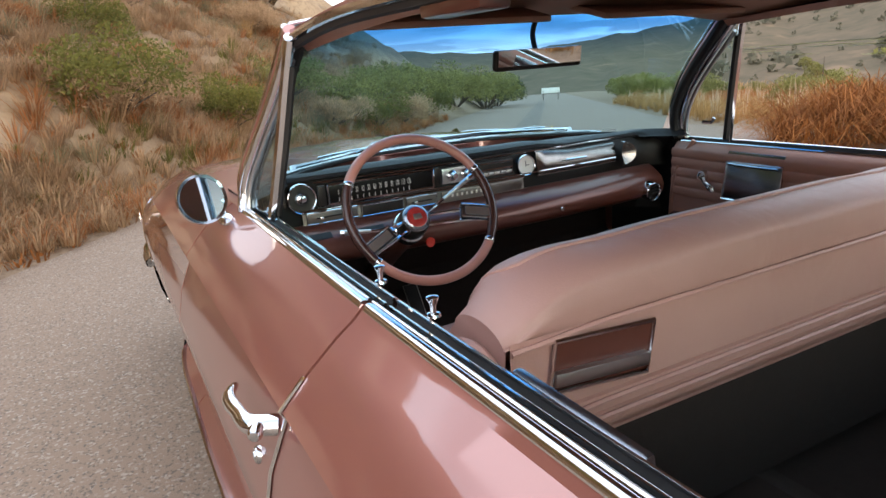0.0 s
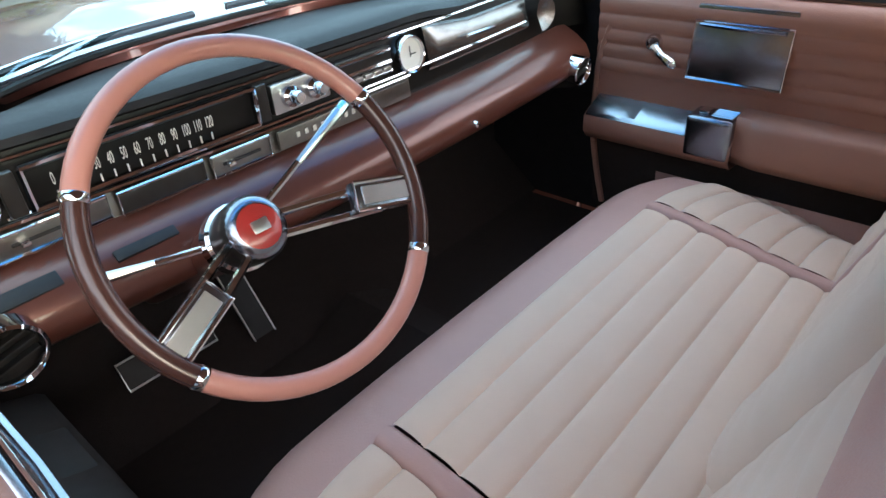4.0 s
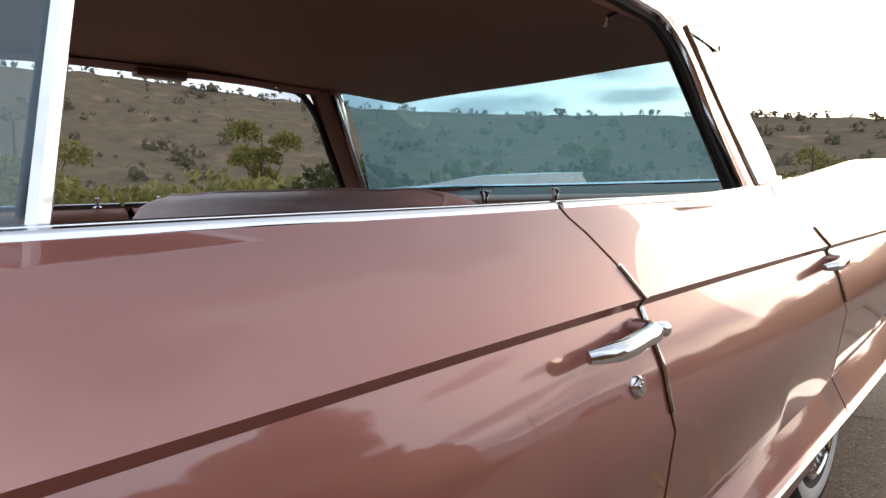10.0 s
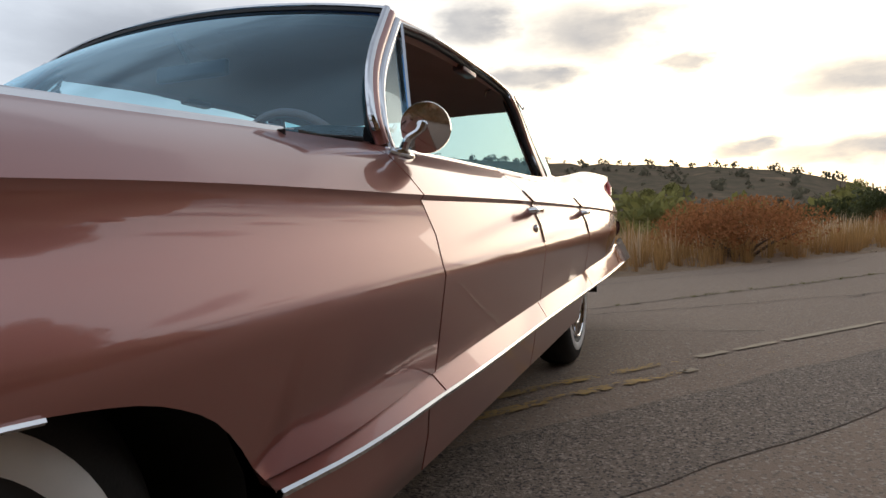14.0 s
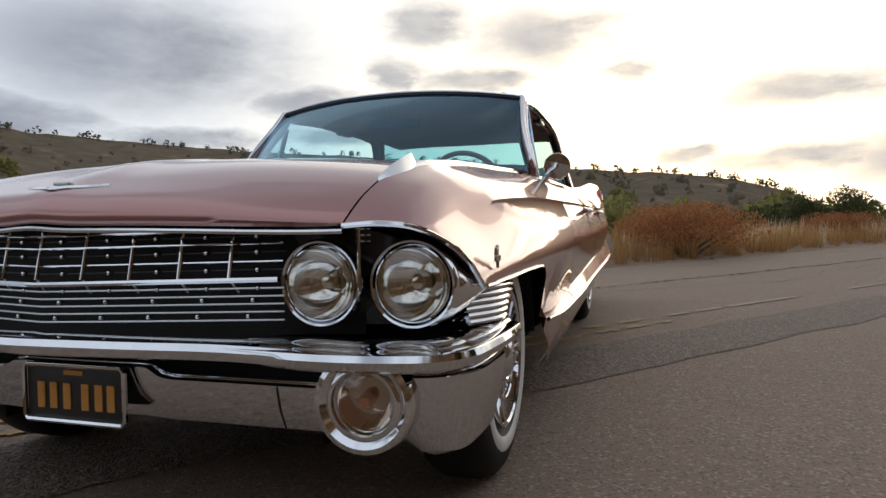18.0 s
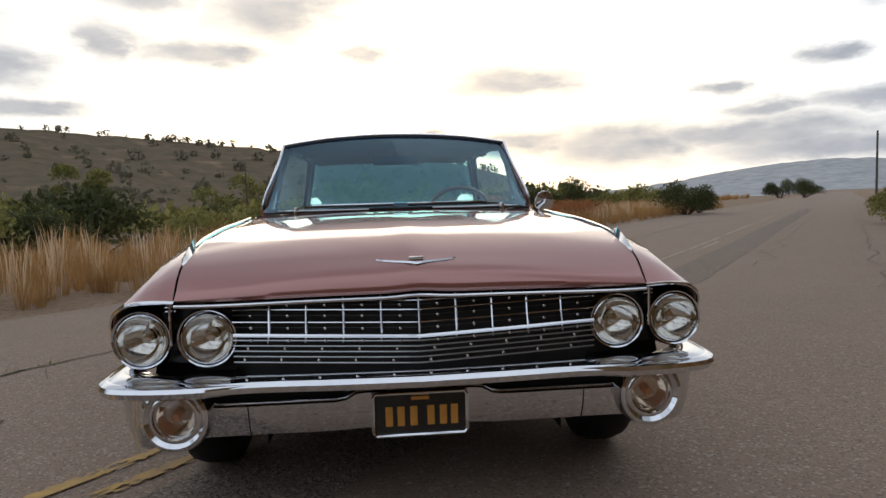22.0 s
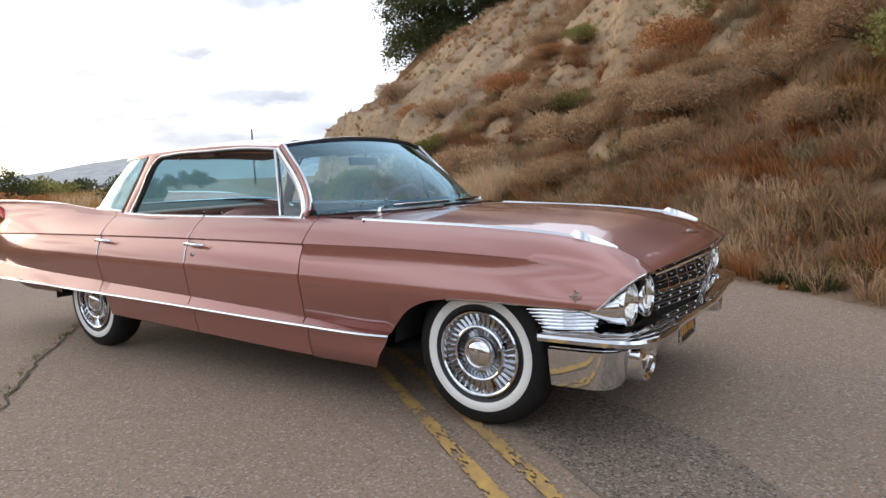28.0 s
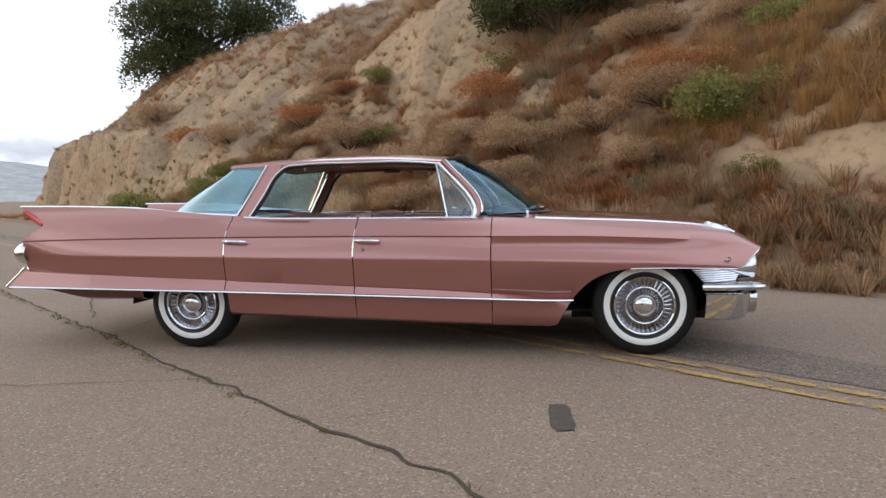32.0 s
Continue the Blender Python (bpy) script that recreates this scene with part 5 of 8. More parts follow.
# ---------------------------------------------------------------- wheels
def wheel():
    """A wheel at the origin, facing +x."""
    hub = new("wheel")
    turn = aim((0, 0, 0), (1, 0, 0), (0, 1, 0))
    bm = bmesh.new()
    lathe(bm, [(0.225, -0.19), (0.29, -0.195), (0.33, -0.175), (0.345, -0.14), (0.346, -0.06), (0.333, -0.022), (0.312, -0.004), (0.285, 0.005), (0.256, 0.005)], 64, turn)
    part("tyre", bm, TYRE, hub, "black rubber tyre")
    bm = bmesh.new()
    lathe(bm, [(0.268, 0.0055), (0.263, 0.0085), (0.238, 0.0085), (0.227, 0.003)], 64, turn)
    part("whitewall", bm, WHITE, hub, "white sidewall band")
    bm = bmesh.new()
    lathe(bm, [(0.230, 0.002), (0.205, -0.012), (0.200, -0.03)], 48, turn)
    part("rim", bm, BLACK, hub, "black rim edge")
    bm = bmesh.new()
    lathe(bm, [(0.200, -0.012), (0.182, -0.018), (0.150, -0.026), (0.122, -0.022), (0.10, -0.026), (0.070, -0.024)], 64, turn)
    part("hub_cap", bm, CAP_BASE, hub, "dull grey turbine hub cap")
    for nm, prof in (("cap_rim", [(0.205, -0.010), (0.201, 0.004), (0.194, 0.008), (0.187, 0.003), (0.184, -0.012)]),
                     ("cap_ring", [(0.129, -0.018), (0.127, -0.002), (0.122, 0.001), (0.117, -0.002), (0.115, -0.018)]),
                     ("cap_dome", [(0.079, -0.024), (0.077, 0.000), (0.072, 0.006), (0.066, 0.006), (0.062, 0.002), (0.058, 0.008), (0.040, 0.018), (0.020, 0.0235), (0.0, 0.025)])):
        bm = bmesh.new()
        lathe(bm, prof, 64, turn)
        part(nm, bm, CHROME, hub, "polished chrome " + nm.split("_")[1])
    for r0, r1, h0, h1, tw in ((0.128, 0.184, -0.004, 0.003, 0.05), (0.080, 0.120, -0.006, -0.002, 0.04)):
        bm = bmesh.new()
        if True:
            a = 0.0
            rows = []
            for j in range(4):
                u = j / 3
                r = r0 + (r1 - r0) * u
                aa = a + tw * u
                wd = 0.0064 if r0 > 0.1 else 0.0046
                d = Vector((math.cos(aa), math.sin(aa), 0))
                n_ = Vector((-d.y, d.x, 0))
                h = h0 + (h1 - h0) * u
                rows.append([turn @ (d * r - n_ * wd + Vector((0, 0, h - 0.022))), turn @ (d * r + Vector((0, 0, h))), turn @ (d * r + n_ * wd * 1.6 + Vector((0, 0, h - 0.022)))])
            sheet(bm, rows)
        vane = mesh_of("turbine_vane", bm, CHROME)
        for k in range(36):
            v = new("turbine_vane", vane)
            v.parent = hub
            v.matrix_basis = Matrix.Rotation(k * math.tau / 36 + (0.03 if r0 < 0.1 else 0), 4, "X")
    bm = bmesh.new()
    for dy, dz, a, b in ((0, 0, 0.026, 0.02), (0, 0.014, 0.014, 0.012), (0, -0.013, 0.016, 0.008)):
        box(bm, (0.024, dy, dz), (0.008, a, b), 0.002)
    part("cap_emblem", bm, CHROME_SOFT, hub)
    return hub


first_wheel = wheel()
first_wheel.parent = car
first_wheel.matrix_basis = pose(0.852, 0, 0.345)
tagged(first_wheel, "whitewall tyre with a chrome turbine hub cap")
for m in (pose(0.822, -3.29, 0.345, 35), pose(-0.852, 0, 0.345, 20, 0, 180), pose(-0.822, -3.29, 0.345, 70, 0, 180)):
    copy_thing(first_wheel, m)
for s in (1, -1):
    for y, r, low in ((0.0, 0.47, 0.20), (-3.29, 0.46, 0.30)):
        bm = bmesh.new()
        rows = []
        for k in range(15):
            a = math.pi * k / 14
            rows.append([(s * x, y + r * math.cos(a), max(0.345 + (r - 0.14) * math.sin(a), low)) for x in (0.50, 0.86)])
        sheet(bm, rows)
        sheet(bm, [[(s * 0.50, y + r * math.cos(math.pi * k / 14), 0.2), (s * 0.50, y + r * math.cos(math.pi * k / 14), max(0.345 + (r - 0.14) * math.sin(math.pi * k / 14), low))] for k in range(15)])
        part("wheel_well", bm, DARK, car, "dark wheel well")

# ---------------------------------------------------------------- front: grille, lamps, bumper, plate
grille_y = lambda x: 0.786 - 0.070 * (abs(x) / 0.5) ** 1.15
# near-black sheet takes the place of the shade behind the bars
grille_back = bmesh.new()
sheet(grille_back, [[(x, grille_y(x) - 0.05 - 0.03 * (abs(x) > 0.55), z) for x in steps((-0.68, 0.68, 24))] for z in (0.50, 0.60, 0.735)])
grille = part("grille", grille_back, DARK, car, "chrome egg-crate grille over a near-black shade sheet")
sag = lambda x: -0.010 * (1 - abs(x) / 0.60)
for z, bright in ((0.724, 1), (0.711, 0), (0.697, 1), (0.679, 0), (0.660, 1), (0.643, 0), (0.606, 2), (0.590, 2), (0.574, 2), (0.558, 2), (0.541, 2)):
    bm = bmesh.new()
    tube(bm, [(x, grille_y(x) - (0.006 if bright else 0.014), z + sag(x)) for x in steps((-0.545, 0.545, 22))], (0.0014, 0.0026, 0.0021)[bright], 6)
    part("grille_bar", bm, (GAUGE, CHROME, CHROME_SOFT)[bright], grille, "thin chrome bar")
bm = bmesh.new()
sweep(bm, [(x, grille_y(x) + 0.006, 0.624 - 0.012 * (1 - abs(x) / 0.60)) for x in steps((-0.54, 0.54, 24))], [(-0.014, -0.005), (-0.014, 0.005), (0.004, 0.005), (0.007, 0.0), (0.004, -0.005)])
part("grille_centre_bar", bm, CHROME, grille, "bright chrome centre bar")
for k in range(-4, 5):
    x = k * 0.109
    bm = bmesh.new()
    tube(bm, [(x, grille_y(x) - 0.018, 0.729), (x, grille_y(x) + 0.006, 0.622)], 0.0036, 6)
    part("grille_upright", bm, CHROME, grille, "slim chrome upright")
    bm = bmesh.new()
    tube(bm, [(x, grille_y(x) + 0.002, 0.622), (x * 1.02, grille_y(x) - 0.016, 0.594)], 0.0024, 6)
    part("grille_spur", bm, CHROME_SOFT, grille)
studs = []
for row, z in enumerate((0.711, 0.679, 0.643, 0.606, 0.582, 0.549)):
    for k in range(-5, 5):
        x = (k + 0.5 + (0.0, 0.0, 0.0, 0.0, 0.10, 0.20)[row]) * 0.109
        if abs(x) < 0.53:
            studs.append((x, grille_y(x) - 0.008, z + sag(x)))
bm = bmesh.new()
lathe(bm, [(0.0, 0.007), (0.0042, 0.005), (0.0056, 0.0), (0.0056, -0.004)], 8, aim((0, 0, 0), (0, 1, 0)))
stud_mesh = mesh_of("grille_stud", bm, CHROME)
for q in studs:
    ob = new("grille_stud", stud_mesh)
    ob.parent = grille
    ob.matrix_basis = Matrix.Translation(q)

for s in (1, -1):
    for x, y, nm in ((0.621, 0.690, "inner"), (0.812, 0.678, "outer")):
        m = aim((s * x, y, 0.613), (0.0 if nm == "inner" else 0.03 * s, 1, 0))
        bm = bmesh.new()
        lathe(bm, [(0.091, -0.085), (0.091, -0.012), (0.089, 0.002), (0.085, 0.008), (0.081, 0.006), (0.078, -0.004), (0.0755, 0.005), (0.073, 0.006), (0.0715, 0.001)], 40, m)
        lamp = part("headlight", bm, CHROME, car, "round headlight in a chrome bezel")
        bm = bmesh.new()
        lathe(bm, [(0.0715, 0.001), (0.068, -0.006), (0.058, -0.020), (0.038, -0.038), (0.015, -0.046), (0.0, -0.047)], 32, m)
        part("reflector", bm, REFLECTOR, lamp, "silvered reflector")
        bm = bmesh.new()
        rows = [[m @ Vector((r * math.cos(a), r * math.sin(a), 0.010 - 1.9 * r * r)) for a in [k * math.tau / 48 for k in range(48)]] for r in (0.060, 0.066, 0.0715)]
        sheet(bm, rows, ring=True, flip=True)
        # upright ribs pressed into the middle of the glass
        rows = []
        for i in range(41):
            xx = -0.0585 + 0.117 * i / 40
            hh = math.sqrt(max(0.060 ** 2 - xx ** 2, 0))
            rows.append([m @ Vector((xx, hh * q, 0.010 - 1.9 * (xx * xx + hh * hh * q * q) + (0.0011 if i % 2 else 0) * (1 - q ** 8))) for q in [-1 + j / 6 for j in range(13)]])
        sheet(bm, rows, flip=True)
        part("lens", bm, LENS, lamp, "ribbed glass lens")
        bm = bmesh.new()
        lathe(bm, [(0.0, 0.006), (0.012, 0.004), (0.016, -0.004)], 16, aim((s * x, y - 0.03, 0.613), (0, 1, 0)))
        part("bulb_shield", bm, REFLECTOR, lamp)
    # chrome pod that runs back from the outer lamp
    bm = bmesh.new()
    rows = []
    for i in range(13):
        u = i / 12
        c = Vector((s * (0.812 + 0.052 * u ** 0.7), 0.672 - 0.20 * u, 0.610 - 0.006 * u))
        rh = 0.088 * (1 - 0.25 * u)
        up, down = 0.088 * (1 - 0.96 * u ** 0.75), 0.088 * (1 - 0.90 * u ** 1.4)
        rows.append([c + Vector((rh * math.cos(a) * (1.0 if s * math.cos(a) > 0 else 0.85), 0, (up if math.sin(a) > 0 else down) * math.sin(a))) for a in [k * math.tau / 28 for k in range(28)]])
    sheet(bm, rows, ring=True)
    part("headlight_pod", bm, CHROME, car, "chrome pod behind the outer headlight")
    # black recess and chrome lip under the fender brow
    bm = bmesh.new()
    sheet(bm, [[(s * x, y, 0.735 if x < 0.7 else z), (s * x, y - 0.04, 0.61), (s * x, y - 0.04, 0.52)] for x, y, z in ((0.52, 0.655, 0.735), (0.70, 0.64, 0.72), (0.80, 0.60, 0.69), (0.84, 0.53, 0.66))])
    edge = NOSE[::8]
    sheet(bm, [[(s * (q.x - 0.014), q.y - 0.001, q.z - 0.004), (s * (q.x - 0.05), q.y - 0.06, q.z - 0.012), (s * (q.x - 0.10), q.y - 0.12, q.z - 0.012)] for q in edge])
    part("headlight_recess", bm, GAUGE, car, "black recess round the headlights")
    bm = bmesh.new()
    tube(bm, [(s * (q.x - 0.004), q.y + 0.002, q.z - 0.005) for q in NOSE[::4]], 0.0055, 6)
    part("brow_moulding", bm, CHROME, car, "chrome moulding over the headlights")
    bm = bmesh.new()
    for k in range(3):
        tube(bm, [(s * 0.705, 0.70, 0.722 - 0.012 * k), (s * 0.735, 0.70, 0.722 - 0.012 * k)], 0.0025, 5)
    tube(bm, [(s * 0.717, 0.715, 0.728), (s * 0.717, 0.715, 0.60)], 0.004, 5)
    part("lamp_divider", bm, CHROME, grille)
    # fluted chrome on the fender's flank
    for k in range(6):
        bm = bmesh.new()
        z = 0.592 - 0.0142 * k
        ys = steps((0.285 + 0.013 * k, 0.60 - 0.008 * k, 10))
        tube(bm, [(s * (0.930 - 0.05 * smoothstep(0.42, 0.62, y)), y, z + 0.03 * (y - 0.45)) for y in ys], [0.003, 0.006] + [0.0082] * 9, 8, squash=0.8)
        part("fender_flute", bm, CHROME, car, "ribbed chrome fender strip")
    bm = bmesh.new()
    tube(bm, [(s * (side_x(y, 0.612) + 0.001), y, arch(y) - 0.002) for y in steps((-0.10, 0.56, 20))], 0.0035, 5)
    part("fender_edge_strip", bm, CHROME, car, "thin bright edge under the fender")

# upper bumper blade
blade = [(0.0, 0.838), (0.25, 0.826), (0.48, 0.810), (0.66, 0.800), (0.80, 0.786), (0.885, 0.756), (0.925, 0.700), (0.942, 0.60), (0.950, 0.48), (0.952, 0.345)]
bp = path([(x, y, 0.494 - 0.006 * (x > 0.5)) for x, y in blade], 36)
full = [Vector((-p.x, p.y, p.z)) for p in bp[:0:-1]] + bp
bm = bmesh.new()
sweep(bm, full, [(-0.035, 0.006), (-0.016, 0.011), (-0.004, 0.010), (0.006, -0.003), (0.002, -0.020), (-0.014, -0.026), (-0.035, -0.024)])
part("bumper_blade", bm, CHROME, car, "chrome bumper blade with wrapped tips")
bm = bmesh.new()
sheet(bm, [[(x, grille_y(x) - 0.03, 0.522), (x, grille_y(x) + 0.01, 0.514), (x, 0.826 - 0.05 * abs(x), 0.506)] for x in steps((-0.54, 0.54, 16))])
part("grille_shelf", bm, CHROME, car, "chrome shelf above the bumper")
for s in (1, -1):
    # raised wing over the bumper's corner: a shallow trough behind the blade
    outer = path([(0.50, 0.800, 0), (0.66, 0.792, 0), (0.80, 0.776, 0), (0.872, 0.748, 0), (0.910, 0.70, 0), (0.928, 0.60, 0), (0.937, 0.48, 0), (0.940, 0.36, 0)], 28)
    inner = path([(0.50, 0.70, 0), (0.64, 0.685, 0), (0.76, 0.668, 0), (0.815, 0.63, 0), (0.850, 0.575, 0), (0.872, 0.50, 0), (0.886, 0.42, 0), (0.896, 0.34, 0)], 28)
    bm = bmesh.new()
    rows = []
    for i, (p, q) in enumerate(zip(outer, inner)):
        lift = 0.002 + 0.026 * smoothstep(14, 21, i)
        rows.append([(s * (p.x + (q.x - p.x) * k), p.y + (q.y - p.y) * k, 0.499 + h * lift + b) for k, h, b in ((0, 0.1, 0.0), (0.12, 0.0, 0.007), (0.3, 0.0, 0.012), (0.5, 0.05, 0.013), (0.75, 0.4, 0.010), (1.0, 1.0, 0.004))])
    sheet(bm, rows, flip=s < 0)
    part("bumper_wing", bm, CHROME, car, "raised chrome wing on the bumper corner")
    # second blade that laps over the first, from a point beside the grille round the corner
    lap = [q for q in bp if q.x > 0.46]
    bm = bmesh.new()
    rows2 = []
    for i, q in enumerate(lap):
        k = smoothstep(-0.5, 5.0, i)
        a, b = lap[max(i - 1, 0)], lap[min(i + 1, len(lap) - 1)]
        out = Vector((-(a - b).y, (a - b).x, 0)).normalized()
        if out.y < 0 and out.x < 0.5:
            out = -out
        if out.x < 0 and q.x > 0.7:
            out = -out
        rows2.append([Vector((s * (q + out * o).x, (q + out * o).y, q.z + h)) for o, h in ((-0.030, 0.004 + 0.009 * k), (-0.010, 0.005 + 0.009 * k), (0.001 + 0.006 * k, 0.004 + 0.002 * k), (0.004 + 0.008 * k, -0.006), (0.002 + 0.004 * k, -0.014 - 0.008 * k), (-0.012, -0.022 - 0.008 * k))])
    sheet(bm, rows2, flip=s > 0)
    part("bumper_lap_blade", bm, CHROME, car, "overlapping chrome blade with a pointed start")
    bm = bmesh.new()
    tube(bm, [r[-1] for r in rows[18:]], 0.006, 6)
    part("wing_rim", bm, CHROME, car)
# lower bumper bar with a plate recess
low_line = [(0.0, 0.683), (0.20, 0.680), (0.42, 0.677), (0.58, 0.676), (0.70, 0.676), (0.79, 0.672), (0.855, 0.652), (0.896, 0.600), (0.914, 0.49), (0.916, 0.375)]
lp = path([(x, y, 0.36) for x, y in low_line], 36)
rows = []
for p in [Vector((-q.x, q.y, q.z)) for q in lp[:0:-1]] + lp:
    ax = abs(p.x)
    top = 0.405 if 0.20 < ax < 0.64 else (0.43 if ax <= 0.20 else 0.415)
    top = 0.405 + (0.43 - 0.405) * smoothstep(0.24, 0.18, ax) + 0.03 * smoothstep(0.60, 0.70, ax)
    bot = 0.290 + 0.004 * (ax < 0.2) - 0.035 * smoothstep(0.80, 0.91, ax)
    d = Vector((p.x, 0.0, 0)).normalized() if ax > 0.86 else Vector((0, 1, 0))
    n_ = Vector((math.copysign(smoothstep(0.70, 0.90, ax), p.x), 1 - smoothstep(0.74, 0.91, ax) * 0.9, 0)).normalized()
    rows.append([p - n_ * 0.07 + Vector((0, 0, top - 0.36)), p - n_ * 0.005 + Vector((0, 0, top - 0.36)), p + n_ * 0.014 + Vector((0, 0, top - 0.005 - 0.36)), p + n_ * 0.002 + Vector((0, 0, (top + bot) / 2 - 0.36)), p - n_ * 0.020 + Vector((0, 0, bot + 0.012 - 0.36)), p - n_ * 0.05 + Vector((0, 0, bot - 0.36))])
bm = bmesh.new()
sheet(bm, rows)
part("bumper_bar", bm, CHROME, car, "lower chrome bumper bar")
bm = bmesh.new()
tube(bm, [Vector(r[1]) for r in rows], 0.0032, 6)
part("bumper_bar_edge", bm, CHROME, car, "bright rolled edge")
for s in (1, -1):
    bm = bmesh.new()
    tube(bm, [(s * 0.515, y, z) for y, z in ((0.691, 0.398), (0.680, 0.348), (0.657, 0.302))], 0.0018, 5)
    part("bumper_joint", bm, BLACK, car, "dark joint in the bumper")
# sheet coloured near-black as the shade between the two bars
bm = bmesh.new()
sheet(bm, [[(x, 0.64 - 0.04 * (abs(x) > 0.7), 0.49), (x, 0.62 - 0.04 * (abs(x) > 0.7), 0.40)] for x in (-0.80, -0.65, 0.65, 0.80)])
part("bumper_gap_shade", bm, DARK, car, "near-black sheet for the shade between the bumper bars")
for s in (1, -1):
    m = aim((s * 0.719, 0.706, 0.384), (0.06 * s, 1, 0))
    bm = bmesh.new()
    lathe(bm, [(0.104, -0.08), (0.104, 0.004), (0.099, 0.016), (0.088, 0.020), (0.076, 0.010), (0.070, 0.014), (0.065, 0.014), (0.060, -0.002)], 48, m)
    fog = part("parking_light", bm, CHROME, car, "round parking light in a deep chrome ring")
    bm = bmesh.new()
    lathe(bm, [(0.062, -0.004), (0.056, 0.002), (0.052, -0.004), (0.045, -0.022), (0.02, -0.040), (0.0, -0.042)], 32, m)
    part("reflector", bm, REFLECTOR, fog)
    bm = bmesh.new()
    lathe(bm, [(0.0, 0.006), (0.010, 0.003), (0.015, -0.008), (0.012, -0.04)], 14, m)
    part("bulb", bm, AMBER, fog, "amber bulb")
    bm = bmesh.new()
    rows = [[m @ Vector((r * math.cos(k * math.tau / 32), r * math.sin(k * math.tau / 32), 0.012 - 2.5 * r * r)) for k in range(32)] for r in (0.0005, 0.012, 0.02, 0.03, 0.04, 0.05, 0.056)]
    sheet(bm, rows, ring=True, flip=True)
    part("lens", bm, SMOKED, fog, "smoky glass lens")

# licence plate: dark enamel with orange bars where the characters stand
bm = bmesh.new()
box(bm, (0, 0.700, 0.358), (0.276, 0.008, 0.124), 0.003)
plate = part("licence_plate", bm, PLATE_BLACK, car, "black licence plate with orange characters")
bm = bmesh.new()
corners = [(-0.134, 0.062), (0.134, 0.062), (0.143, 0.053), (0.143, -0.055), (0.134, -0.066), (-0.134, -0.066), (-0.143, -0.055), (-0.143, 0.053)]
tube(bm, [(x, 0.707, 0.358 + z) for x, z in corners], 0.006, 6, ring=True)
part("plate_frame", bm, CHROME, plate, "chrome plate frame")
for x in (-0.095, -0.059, -0.020, 0.032, 0.070, 0.104):
    bm = bmesh.new()
    box(bm, (-x, 0.7055, 0.350), (0.022, 0.003, 0.060), 0.001, seg=1)
    part("plate_character", bm, ORANGE_INK, plate, "orange bar")
bm = bmesh.new()
box(bm, (0, 0.7055, 0.404), (0.055, 0.002, 0.010), 0.0)
part("plate_caption", bm, ORANGE_INK, plate)

# ---------------------------------------------------------------- cabin floor and doors
def fold(x, amp=0.004, pitch=0.034):
    """Pleat relief: rounded rolls with narrow valleys."""
    return amp * abs(math.sin(math.pi * x / pitch)) ** 0.5


bm = bmesh.new()
sheet(bm, [[(-0.72, y, 0.36), (-0.12, y, 0.36), (0, y, 0.42), (0.12, y, 0.36), (0.72, y, 0.36)] for y in (-2.9, -2.0, -0.95)])
sheet(bm, [[(x, -0.95, 0.36), (x, -0.72, 0.55), (x, -0.70, 0.94)] for x in steps((-0.78, 0.78, 6))])
part("carpet", bm, CARPET, car, "dark brown carpet")

